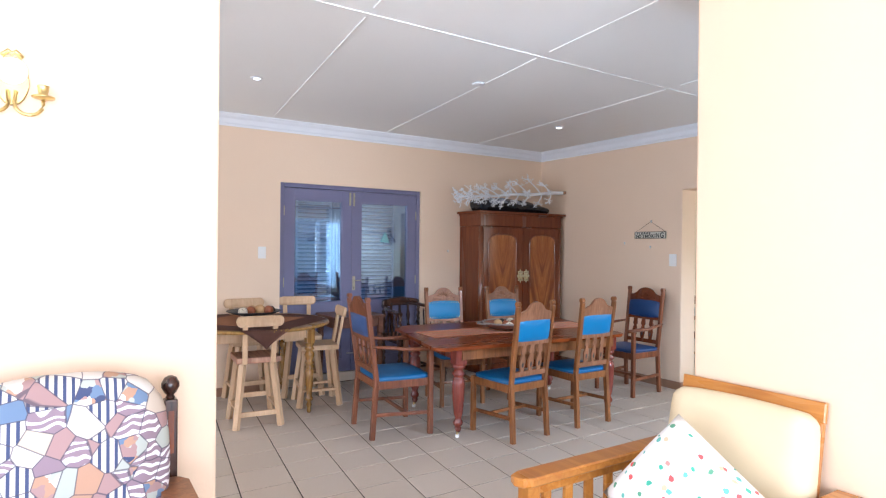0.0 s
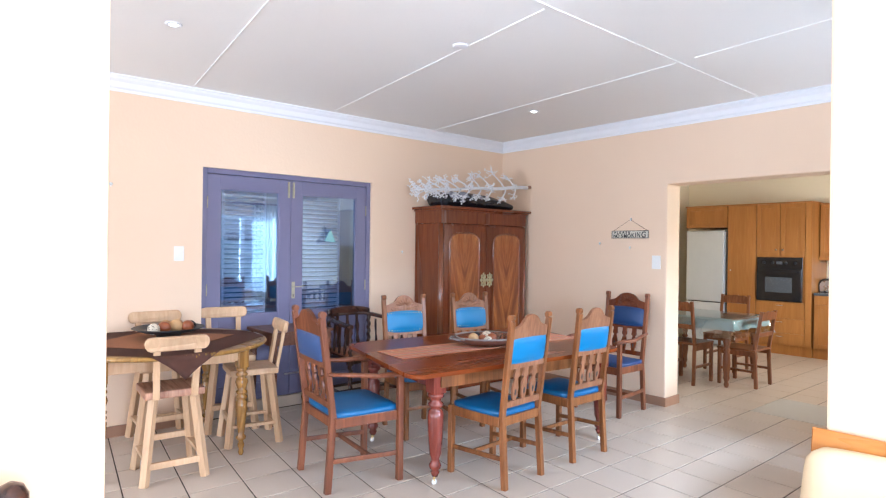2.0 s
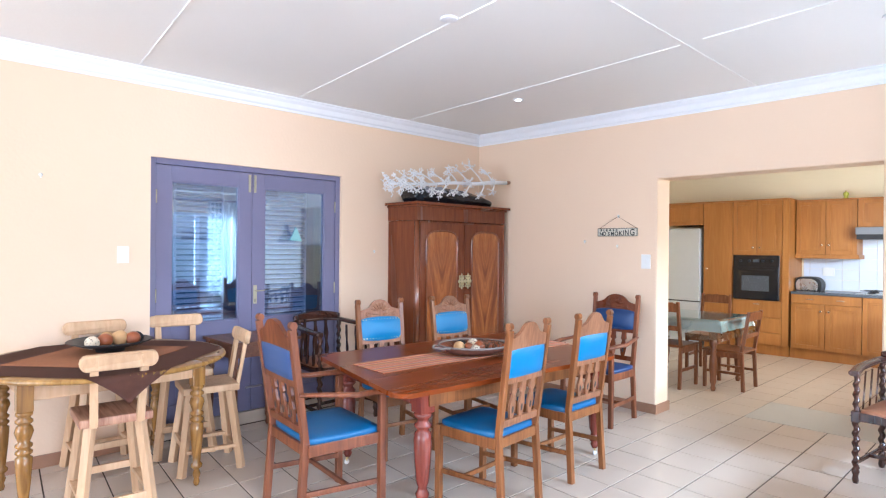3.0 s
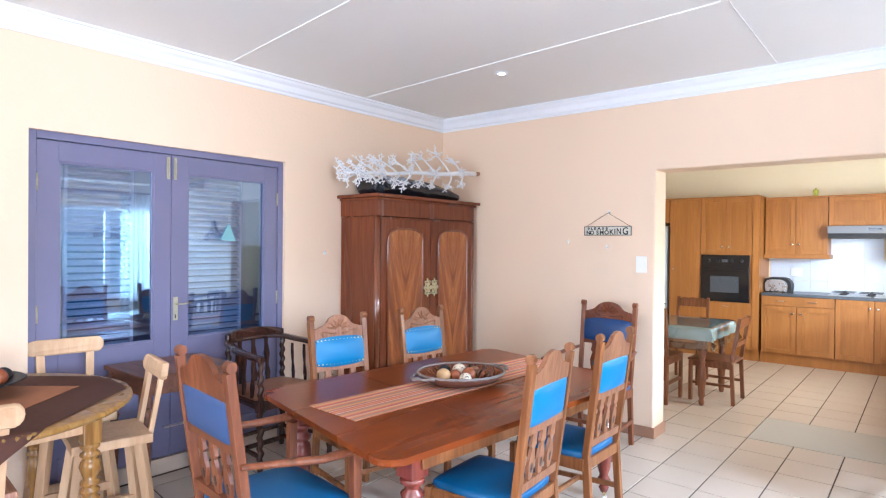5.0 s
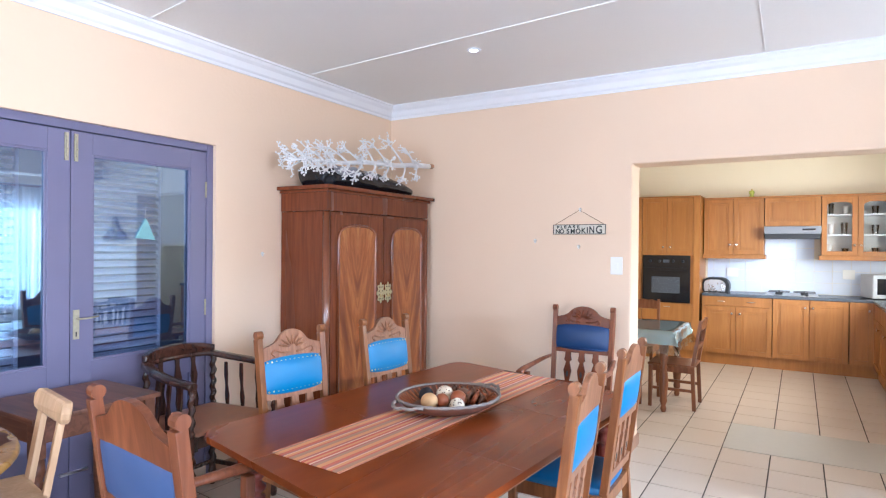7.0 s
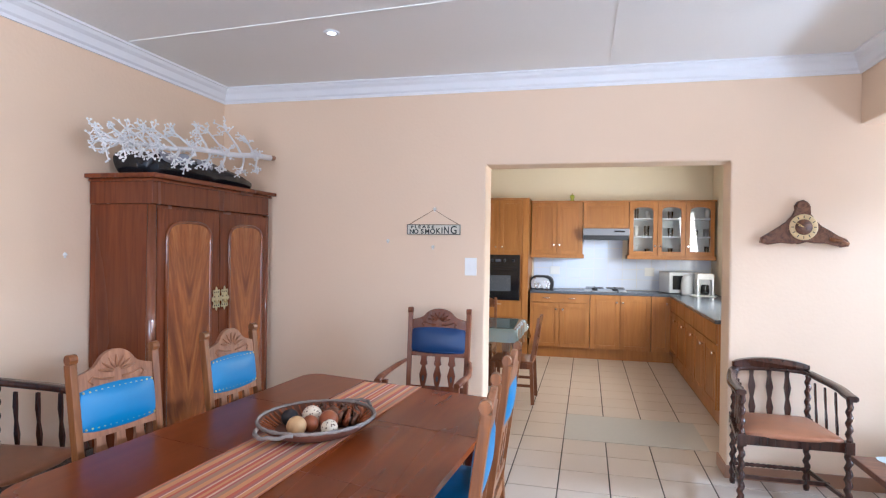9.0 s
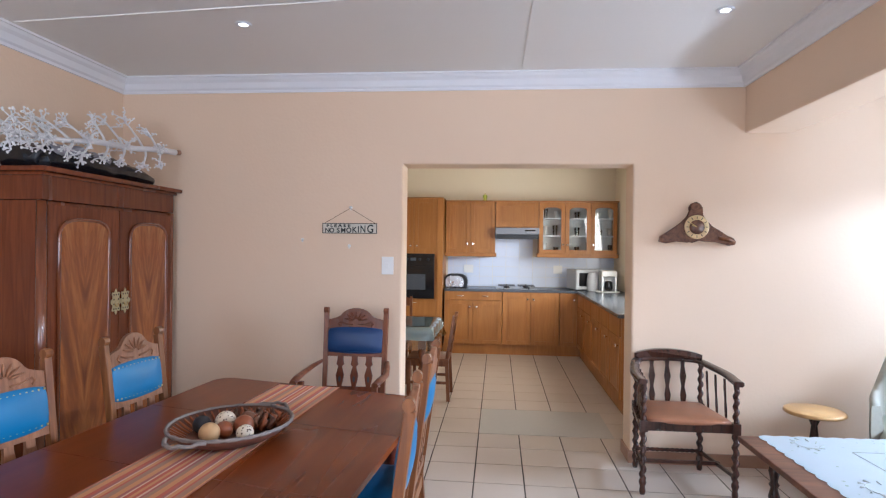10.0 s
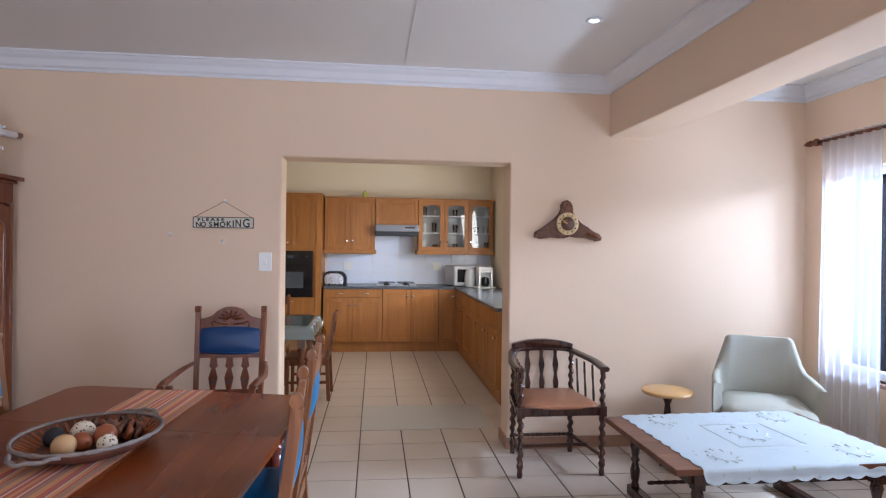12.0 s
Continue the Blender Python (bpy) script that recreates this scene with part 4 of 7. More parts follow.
def coral_branch(m):
    """A dry flower stalk painted white: a straight stem with forked side twigs that end in small knobs."""
    t = thing("dried_branch", "white-painted dry branch with forked knobby twigs lying on the wardrobe", "dried plant", m)
    rnd = random.Random(5)
    pts = [(0.56 - 1.30 * i / 12, 0.006 * math.sin(i * 0.9), 0.235 + 0.006 * math.sin(i * 1.3)) for i in range(13)]
    part("stem", tube(bmesh.new(), pts, [0.022 - 0.0009 * i for i in range(13)], 8), M_CORAL, t)
    part("stem_end", tube(bmesh.new(), [(0.63, -0.004, 0.238), (0.60, 0, 0.237), (0.555, 0, 0.235)], [0.018, 0.020, 0.0195], 8), M_SKIRT, t, "bare brown stalk end")

    def knob(bm, p, r):
        bmesh.ops.create_icosphere(bm, subdivisions=1, radius=r, matrix=Matrix.Translation(p))

    def cluster(bm, a, d, spread, n):
        """Knobby forked tips fanning out about the outer half of a twig."""
        for f in range(n):
            s0 = a - d * rnd.uniform(0.0, 0.07)
            w = Vector((rnd.uniform(-1, 0.8), rnd.uniform(-0.8, 0.8), rnd.uniform(-1, 1)))
            q = s0 + (w.normalized() * 0.75 + d * 0.7).normalized() * rnd.uniform(0.5, 1.0) * spread
            tube(bm, [s0, s0.lerp(q, 0.5) + d * 0.004, q], [0.0054, 0.0042, 0.0034], 4)
            for g in range(3):
                e = q + (Vector((rnd.uniform(-1, 1), rnd.uniform(-1, 1), rnd.uniform(-1, 1))).normalized() + d * 0.5) * 0.017
                tube(bm, [q, e], [0.0034, 0.0028], 3)
                knob(bm, e, rnd.uniform(0.0050, 0.0070))

    rows = [(x, up, sd) for k, x in enumerate((0.40, 0.27, 0.12, -0.02, -0.15, -0.27, -0.38, -0.48, -0.57, -0.66)) for up, sd in ((1, rnd.uniform(-0.3, 0.1)), (-1, rnd.uniform(-0.65, -0.4)), (0, 0.7 if k % 2 else -0.8))]
    for x, up, sd in rows:
        far = (0.40 - x) / 0.97
        ln = (0.235 if up > 0 else 0.215 if up < 0 else 0.15) * (1 - 0.35 * far) * rnd.uniform(0.9, 1.1) * (0.7 if x > 0.35 else 1)
        d = Vector((-0.62 - 0.35 * far, sd, (0.80 if up > 0 else -0.72 if up < 0 else 0.12) * (1 - 0.4 * far))).normalized()
        p0 = Vector((x + rnd.uniform(-0.02, 0.02), 0, 0.235))
        p2 = p0 + d * ln
        bm = tube(bmesh.new(), [p0, p0 + d * ln * 0.35 + Vector((0.012, 0, 0)), p0 + d * ln * 0.7 + Vector((0.008, 0, 0)), p2], [0.0090, 0.0072, 0.0062, 0.0046], 6)
        cluster(bm, p2, d, 0.062, 8)
        part("twig", bm, M_CORAL, t)
    return t


coral_branch(AM @ pose(0.03, 0.08, 1.90, 0, -4.6, -6) @ Matrix.Diagonal((1.17, 1.08, 1.05, 1)))

# ---- double door ----
DX0, DX1, DY = 1.715, 3.40, Y + 0.03
door = thing("door_1", "", "", Matrix())
tagged(door, kind="structure")
part("threshold", B((DX0 + 0.045, DX1 - 0.045, DY - 0.012, DY + 0.05, 0, 0.10), bevel=0.003), M_TILE, door, "low tiled door threshold")
part("door_frame", B((DX0, DX0 + 0.045, DY - 0.005, DY + 0.06, 0, 2.14), (DX1 - 0.045, DX1, DY - 0.005, DY + 0.06, 0, 2.14), (DX0 + 0.045, DX1 - 0.045, DY - 0.005, DY + 0.06, 2.095, 2.14), bevel=0.004), M_DOOR, door)
MIDX = 2.53
for i, (a, b) in enumerate(((DX0 + 0.048, MIDX - 0.002), (MIDX + 0.002, DX1 - 0.048))):
    sx = 0.11
    leaf = part("door_leaf", B((a, a + sx, DY + 0.005, DY + 0.047, 0.105, 2.09), (b - sx, b, DY + 0.005, DY + 0.047, 0.105, 2.09), (a + sx, b - sx, DY + 0.005, DY + 0.047, 1.975, 2.09), (a + sx, b - sx, DY + 0.005, DY + 0.047, 0.70, 0.87), (a + sx, b - sx, DY + 0.005, DY + 0.047, 0.105, 0.25), bevel=0.003), M_DOOR, door)
    part("lower_panel", B((a + sx, b - sx, DY + 0.022, DY + 0.036, 0.25, 0.70), (a + sx + 0.05, b - sx - 0.05, DY + 0.014, DY + 0.03, 0.30, 0.65), bevel=0.004), M_DOOR, leaf)
    bm = bmesh.new()
    box(bm, -(b - a) / 2 + sx, (b - a) / 2 - sx, -0.002, 0.002, 0.87, 1.975, 0, Matrix.Translation(((a + b) / 2, DY + 0.030, 0)) @ Matrix.Rotation(radians(-0.8 if i == 0 else 0.0), 4, "Z"))
    part("pane", bm, M_GLASS, leaf)
    part("glazing_bead", B((a + sx, a + sx + 0.012, DY + 0.010, DY + 0.021, 0.87, 1.975), (b - sx - 0.012, b - sx, DY + 0.010, DY + 0.021, 0.87, 1.975), (a + sx + 0.012, b - sx - 0.012, DY + 0.010, DY + 0.021, 0.87, 0.882), (a + sx + 0.012, b - sx - 0.012, DY + 0.010, DY + 0.021, 1.963, 1.975), bevel=0.002), M_DOOR, leaf)
    bx = b - 0.022 if i == 0 else a + 0.022
    part("bolt", bars(((bx, DY, 1.93), (bx, DY, 2.075), 0.018, 0.010), ((bx, DY - 0.008, 1.95), (bx, DY - 0.008, 2.06), 0.007, 0.007), ((bx, DY - 0.012, 1.99), (bx, DY - 0.022, 1.99), 0.006, 0.006), bevel=0.001), M_AGED, leaf, "worn brassy-grey flush bolt")
    hx = a + 0.002 if i == 0 else b - 0.002
    for hz in (0.35, 1.1, 1.85):
        part("hinge", lathe([(0.006, hz - 0.05), (0.006, hz + 0.05)], 8, Matrix.Translation((hx, DY + 0.002, 0))), M_AGED, leaf)
    sh = thing("louvre_shutter", "pale violet slatted shutter hanging behind the glass door pane", "shutter", Matrix(), "shutters behind the doors")
    ca, cb = (a + 0.20, b - 0.20) if i == 0 else (a + 0.135, b - 0.24)
    part("stile", B((ca - 0.02, ca, DY + 0.14, DY + 0.16, 0.80, 2.03), (cb, cb + 0.02, DY + 0.14, DY + 0.16, 0.80, 2.03)), M_SLAT, sh)
    for k in range(26):
        z = 0.86 + k * 0.0435
        bm = bmesh.new()
        prof = [(-0.016, -0.013), (-0.014, -0.005), (-0.007, 0.005), (0.006, 0.012), (0.015, 0.014), (0.015, 0.017), (0.004, 0.015), (-0.010, 0.008), (-0.017, -0.003), (-0.019, -0.013)]
        ends = [[bm.verts.new((xx, DY + 0.15 + u, z + w)) for u, w in prof] for xx in (ca, cb)]
        for q in range(len(prof)):
            q2 = (q + 1) % len(prof)
            bm.faces.new((ends[0][q], ends[0][q2], ends[1][q2], ends[1][q])).smooth = True
        bm.faces.new(ends[0])
        bm.faces.new(ends[1][::-1])
        part("slat", bm, M_SLAT, sh)
part("foot_bolt", bars(((MIDX - 0.05, DY - 0.004, 0.30), (MIDX + 0.09, DY - 0.004, 0.30), 0.02, 0.012), ((MIDX - 0.04, DY - 0.012, 0.30), (MIDX + 0.07, DY - 0.012, 0.30), 0.008, 0.008), bevel=0.001), M_STEEL, door, "small steel sliding bolt")
hnd = part("door_handle", B((MIDX + 0.014, MIDX + 0.046, DY - 0.001, DY + 0.0045, 0.995, 1.15), bevel=0.002), M_AGED, door, "worn brassy-grey lever handle on a long plate")
part("lever", tube(bmesh.new(), [(MIDX + 0.03, DY - 0.002, 1.105), (MIDX + 0.03, DY - 0.04, 1.105), (MIDX + 0.06, DY - 0.045, 1.105), (MIDX + 0.125, DY - 0.042, 1.112)], 0.0045, 8), M_AGED, hnd)
part("keyhole", B((MIDX + 0.026, MIDX + 0.032, DY - 0.003, DY - 0.001, 1.01, 1.035)), M_RUBBER, hnd)
tri = thing("glass_ornament", "turquoise triangular ornament hanging on the door pane", "ornament", pose(2.955, DY + 0.0225, 1.58))
part("body", prism([(-0.062, -0.045), (0.06, -0.055), (0.012, 0.05), (0.0, 0.07)], 0.012, bevel=0.003), M_TEAL, tri)
part("string", tube(bmesh.new(), [(0.0, 0, 0.07), (0.0, 0, 0.14)], 0.0015, 5), M_TWIG, tri)


def switch_plate(m, label, w=0.085, h=0.13):
    t = thing("light_switch", label, "light switch", m, "switch plates")
    part("plate", B((-w / 2, w / 2, -0.009, 0, -h / 2, h / 2), bevel=0.003), M_PLASTIC, t)
    part("rocker", B((-0.012, 0.012, -0.013, -0.009, -0.02, 0.02), bevel=0.002), M_PLASTIC, t)


switch_plate(pose(1.53, Y, 1.41), "white light switch on the wall beside the double door", 0.078, 0.12)
switch_plate(pose(X, 3.99, 1.37, 0, 0, -90), "white double light switch beside the kitchen opening", 0.088, 0.13)


def nail(x, y, z, rot):
    t = thing("wall_hook", "small pale picture hook in the peach wall", "hook", pose(x, y, z, 0, 0, rot), "picture hooks")
    part("head", lathe([(0.012, 0), (0.013, 0.004), (0.006, 0.012), (0.004, 0.018)], 8, Matrix.Rotation(radians(90), 4, "X")), M_PLASTIC, t)
    part("pin", B((-0.004, 0.004, -0.008, 0, -0.020, 0)), M_PLASTIC, t)


for z, y in ((1.795, 4.27), (1.512, 4.28), (1.555, 4.635)):
    nail(X, y, z, -90)
nail(1.03, Y, 1.94, 0)
nail(3.79, Y, 1.44, 0)

sign = thing("hanging_sign", "grey-green board sign hanging from a cord, lettered PLEASE NO SMOKING", "sign", pose(X - 0.012, 4.274, 1.641, 0, 0, -90))
part("board", B((-0.205, 0.205, -0.006, 0.006, -0.038, 0.038), bevel=0.002), M_PAPER, sign)
part("border", B((-0.205, 0.205, -0.009, -0.006, 0.033, 0.038), (-0.205, 0.205, -0.009, -0.006, -0.038, -0.033), (-0.205, -0.200, -0.009, -0.006, -0.033, 0.033), (0.200, 0.205, -0.009, -0.006, -0.033, 0.033)), M_INK, sign)
part("cord", tube(bmesh.new(), [(-0.19, 0, 0.038), (0, 0.004, 0.148), (0.19, 0, 0.038)], 0.0018, 5), M_MAHOG, sign)


def text(body, x, z, size, parent, stretch=1.0):
    cu = bpy.data.curves.new("lettering", "FONT")
    cu.body, cu.size, cu.extrude, cu.align_x, cu.offset = body, size, 0.0008, "CENTER", 0.0012
    ob = bpy.data.objects.new("lettering", cu)
    me = bpy.data.meshes.new_from_object(ob)
    bpy.data.objects.remove(ob)
    me.materials.clear()
    me.materials.append(M_INK)
    o = new("lettering", me)
    o.parent = parent
    o.matrix_local = Matrix.Translation((x, -0.0075, z)) @ Matrix.Rotation(radians(90), 4, "X") @ Matrix.Diagonal((stretch, 1, 1, 1))


for ch, lx, lz, lh, sw in (("P", -0.165, 0.008, 0.020, 1.3), ("L", -0.136, 0.009, 0.021, 1.3), ("E", -0.107, 0.009, 0.021, 1.4), ("A", -0.072, 0.010, 0.021, 1.4), ("S", -0.038, 0.010, 0.020, 1.4), ("E", -0.005, 0.009, 0.020, 1.4),
                           ("N", -0.168, -0.030, 0.032, 1.0), ("O", -0.134, -0.030, 0.032, 1.0), ("S", -0.086, -0.030, 0.033, 1.05), ("M", -0.048, -0.030, 0.034, 1.0), ("O", -0.006, -0.030, 0.035, 1.0),
                           ("K", 0.036, -0.029, 0.040, 0.95), ("I", 0.066, -0.029, 0.046, 0.9), ("N", 0.100, -0.029, 0.052, 0.75), ("G", 0.155, -0.030, 0.058, 0.85)):
    text(ch, lx, lz, lh / 0.70, sign, sw)


def downlight(x, y, label, lit=True):
    t = thing("downlight", label, "ceiling light", pose(x, y, C), "ceiling downlights")
    part("ring", lathe([(0.030, -0.001), (0.045, -0.001), (0.048, -0.005), (0.040, -0.010), (0.031, -0.008)], 24), M_WHITE, t)
    part("bulb", lathe([(0.004, -0.012), (0.02, -0.011), (0.0295, -0.006), (0.0295, 0.0)], 20), M_BULB if lit else M_PLASTIC, t)


for x, y in ((4.25, 4.64), (4.205, 2.02), (1.068, 4.63)):
    downlight(x, y, "small round lit downlight in the white ceiling board")
rose = thing("ceiling_disc", "flat white blanking disc on the ceiling", "ceiling fitting", pose(2.55, 3.775, C))
part("disc", lathe([(0.05, -0.001), (0.052, -0.008), (0.044, -0.012), (0.01, -0.013)], 24), M_WHITE, rose)


# ---- twist-legged corner chairs ----
def twist_chair(m, label):
    """Faces +y: a low half-round back, twisted posts, wavy splats and a brown leather seat."""
    t = thing("corner_chair", label, "chair", m, "twist-legged armchairs")
    fw, bw, fy, by = 0.275, 0.215, 0.23, -0.23

    def twisted(x, y, z1, name):
        prof = [(0.015, 0), (0.020, 0.02), (0.016, 0.05), (0.024, 0.075), (0.020, 0.09)]
        prof += [(0.0185, 0.10 + 0.0085 * k) for k in range(int(0.29 / 0.0085))]
        prof += [(0.020, 0.395), (0.020, 0.40)]
        bm = lathe(prof, 10, Matrix.Translation((x, y, 0)), twist=(0.0055, 16, 0.1, 0.39))
        box(bm, x - 0.024, x + 0.024, y - 0.024, y + 0.024, 0.39, 0.46, 0.004)
        prof = [(0.018, 0.455)] + [(0.0165, 0.47 + 0.0085 * k) for k in range(int((z1 - 0.49) / 0.0085))] + [(0.018, z1 - 0.01), (0.018, z1)]
        lathe(prof, 10, Matrix.Translation((x, y, 0)), bm, (0.005, 16, 0.465, z1 - 0.02))
        return part(name, bm, M_DARK, t, "barley-twist leg rising to the arm")

    for s in (-1, 1):
        twisted(s * fw, fy, 0.70, "leg")
        twisted(s * bw, by, 0.74, "back_leg")
    part("seat_rail", bars(((-fw, fy, 0.425), (fw, fy, 0.425), 0.026, 0.055), ((-bw, by, 0.425), (bw, by, 0.425), 0.026, 0.055), ((-fw, fy, 0.425), (-bw, by, 0.425), 0.055, 0.026), ((fw, fy, 0.425), (bw, by, 0.425), 0.055, 0.026), bevel=0.003), M_DARK, t)
    bm = cushion(-0.255, 0.255, -0.225, 0.235, 0.43, 0.475, 0.012, 8)
    for v in bm.verts:
        v.co.x *= 0.80 + 0.20 * (v.co.y + 0.225) / 0.46
    part("seat", bm, M_LEATHER, t, "worn brown leather seat")
    bm = bmesh.new()
    path = [(-fw - 0.01, fy + 0.03, 0.70), (-fw - 0.012, fy - 0.06, 0.705), (-fw - 0.012, 0.05, 0.715), (-bw - 0.035, by + 0.11, 0.73), (-bw + 0.01, by - 0.01, 0.745), (-0.12, by - 0.045, 0.75), (0, by - 0.055, 0.752)]
    path += [(-x, y, z) for x, y, z in path[-2::-1]]
    K = [Vector(p) for p in path]
    K = [K[0]] + K + [K[-1]]
    L = []
    for a0, a1, a2, a3 in zip(K, K[1:], K[2:], K[3:]):
        for q in range(5):
            u = q / 5
            L.append(0.5 * (2 * a1 + (a2 - a0) * u + (2 * a0 - 5 * a1 + 4 * a2 - a3) * u * u + (3 * a1 - a0 - 3 * a2 + a3) * u ** 3))
    L.append(K[-1])
    prev = None
    for i, p in enumerate(L):
        d = (L[min(i + 1, len(L) - 1)] - L[max(i - 1, 0)]).normalized()
        nn = d.cross(Vector((0, 0, 1))).normalized()
        hw = 0.030 if 0 < i < len(L) - 1 else 0.022
        ring = [bm.verts.new(p + nn * u + Vector((0, 0, w))) for u, w in ((hw, 0.008), (hw * 0.7, 0.016), (-hw * 0.7, 0.016), (-hw, 0.008), (-hw, -0.008), (-hw * 0.6, -0.014), (hw * 0.6, -0.014), (hw, -0.008))]
        if prev:
            for k in range(8):
                bm.faces.new((prev[k], prev[(k + 1) % 8], ring[(k + 1) % 8], ring[k])).smooth = True
        else:
            bm.faces.new(ring)
        prev = ring
    bm.faces.new(prev[::-1])
    arm = part("arm_rail", bm, M_DARK, t, "flat curved arm rail with rounded hand ends")
    out = [(-0.225 + 0.03 * q, 0.0) for q in range(16)] + [(0.225 - 0.025 * q, 0.058 * math.sin(math.pi * (0.06 + 0.88 * q / 18)) ** 0.4) for q in range(19)]
    bm = prism(out, 0.044, bevel=0.008)
    for v in bm.verts:
        v.co.y += by - 0.058 + 0.9 * v.co.x ** 2
        v.co.z += 0.762
    part("crest", bm, M_DARK, arm, "raised polished crest on the back")

    for k in (-1, 0, 1):
        x = k * 0.105
        o = [(-0.016, 0), (-0.024, 0.05), (-0.012, 0.11), (-0.025, 0.18), (-0.013, 0.25), (-0.017, 0.29)]
        bm = prism([(x + u, z) for u, z in o] + [(x - u * 0.7, z) for u, z in reversed(o)], 0.011, Matrix.Translation((0, by - 0.02, 0.455)) @ Matrix.Rotation(radians(5), 4, "X"))
        part("splat", bm, M_DARK, t, "wavy flat back splat")
    for s in (-1, 1):
        for k in range(3):
            f = (k + 1) / 4
            x0, y0 = s * (fw + (bw - fw) * f), fy + (by - fy) * f
            o = [(-0.011, 0), (-0.018, 0.06), (-0.009, 0.12), (-0.018, 0.18), (-0.010, 0.25)]
            bm = prism([(u, z) for u, z in o] + [(-u * 0.7 + 0.004 * math.sin(z * 30), z) for u, z in reversed(o)], 0.010, Matrix.Translation((x0, y0, 0.455)) @ Matrix.Rotation(radians(90 + s * 7), 4, "Z") @ Matrix.Rotation(radians(-s * 3), 4, "X"))
            part("splat", bm, M_DARK, t, "wavy flat side splat")
    z = 0.13
    rope = [(0.010, 0.0)] + [(0.010 + 0.004 * abs(math.sin(k * 1.05)), 0.012 * k) for k in range(1, 40)]
    part("stretcher", lathe([(r, h * (2 * bw) / 0.468) for r, h in rope], 8, Matrix.Translation((-bw, by, z)) @ Matrix.Rotation(radians(90), 4, "Y")), M_DARK, t, "beaded back stretcher")
    for s in (-1, 1):
        part("stretcher", bars(((s * fw, fy, z), (s * bw, by, z), 0.018, 0.024), bevel=0.004), M_DARK, t)
    part("stretcher", bars(((-fw + 0.01, 0, z), (fw - 0.01, 0, z), 0.018, 0.024), bevel=0.004), M_DARK, t)


twist_chair(pose(4.985, 2.0, 0, 0, 0, 90), "dark twist-legged armchair with brown leather seat beside kitchen opening")
twist_chair(pose(3.11, 5.745, 0, 0, 0, 182) @ Matrix.Diagonal((1.06, 1.0, 1.10, 1)), "dark twist-legged armchair with brown leather seat before double door")


# ---- round table and bar stools ----
RTX, RTY, RZ = 1.27, 5.44, 0.80
rt = thing("round_table", "round golden pine table with overhanging top and turned legs", "table", pose(RTX, RTY, 0))
part("tabletop", lathe([(0.60, RZ - 0.028), (0.675, RZ - 0.028), (0.685, RZ - 0.018), (0.68, RZ - 0.004), (0.67, RZ), (0.1, RZ)], 64), M_GOLD, rt)
part("apron", B((-0.46, 0.40, -0.375, -0.35, 0.67, RZ - 0.03), (-0.46, 0.40, 0.35, 0.375, 0.67, RZ - 0.03), (-0.48, -0.455, -0.35, 0.35, 0.67, RZ - 0.03), (0.395, 0.42, -0.35, 0.35, 0.67, RZ - 0.03), bevel=0.003), M_RAW, rt)
RL = [(0.012, 0), (0.018, 0.02), (0.014, 0.04), (0.022, 0.07), (0.014, 0.10), (0.030, 0.115), (0.031, 0.13), (0.020, 0.145), (0.023, 0.18), (0.031, 0.27), (0.035, 0.34), (0.036, 0.38), (0.024, 0.392), (0.036, 0.405), (0.036, 0.415), (0.024, 0.427), (0.036, 0.440), (0.036, 0.450), (0.024, 0.462), (0.033, 0.49), (0.040, 0.515), (0.034, 0.54), (0.024, 0.552), (0.037, 0.565), (0.037, 0.575), (0.024, 0.588), (0.036, 0.602), (0.036, 0.612), (0.028, 0.625)]
for sx, sy in itertools.product((-1, 1), (-1, 1)):
    lx = 0.41 if sx > 0 else -0.475
    bm = lathe([(r * 1.1, z) for r, z in RL], 16, Matrix.Translation((lx, sy * 0.355, 0)))
    box(bm, lx - 0.037, lx + 0.037, sy * 0.355 - 0.037, sy * 0.355 + 0.037, 0.62, RZ - 0.029, 0.005)
    part("leg", bm, M_AMBER, rt, "glossy turned amber leg")


def draped(half, z, drop, material, t, name, lift=0.0, rot=0.0, R=0.68):
    """A square cloth on the round top; what overhangs the rim falls, with folds."""
    bm = bmesh.new()
    n = 44
    grid = []
    for i in range(n + 1):
        row = []
        for j in range(n + 1):
            x, y = -half + 2 * half * i / n, -half + 2 * half * j / n
            p = Vector((x, y, 0))
            p.rotate(Euler((0, 0, rot)))
            d = math.hypot(p.x, p.y)
            zz = z + lift + 0.0012 * math.sin(x * 19) * math.sin(y * 17)
            if d > R:
                over = d - R
                f = (R + 0.012 + 0.03 * math.sin(9 * math.atan2(p.y, p.x)) * min(1, over * 6)) / d
                zz -= over * 0.96
                p = Vector((p.x * f, p.y * f, 0))
            row.append(bm.verts.new((p.x, p.y, zz)))
        grid.append(row)
    for i in range(n):
        for j in range(n):
            bm.faces.new((grid[i][j], grid[i + 1][j], grid[i + 1][j + 1], grid[i][j + 1])).smooth = True
    bmesh.ops.solidify(bm, geom=bm.faces[:], thickness=0.002)
    return part(name, bm, material, t)


tc = thing("table_cloth", "dark brown square cloth with rust centre on round table", "tablecloth", pose(RTX - 0.03, RTY, 0))
draped(0.60, RZ + 0.004, 0, M_DARKCLOTH, tc, "cloth", 0, radians(42))
bm = B((-0.36, 0.36, -0.36, 0.36, 0.0, 0.0015))
bmesh.ops.transform(bm, matrix=Matrix.Translation((0, 0, RZ + 0.0065)) @ Matrix.Rotation(radians(42), 4, "Z"), verts=bm.verts)
part("centre_panel", bm, M_MIDCLOTH, tc, "rust-coloured centre square")

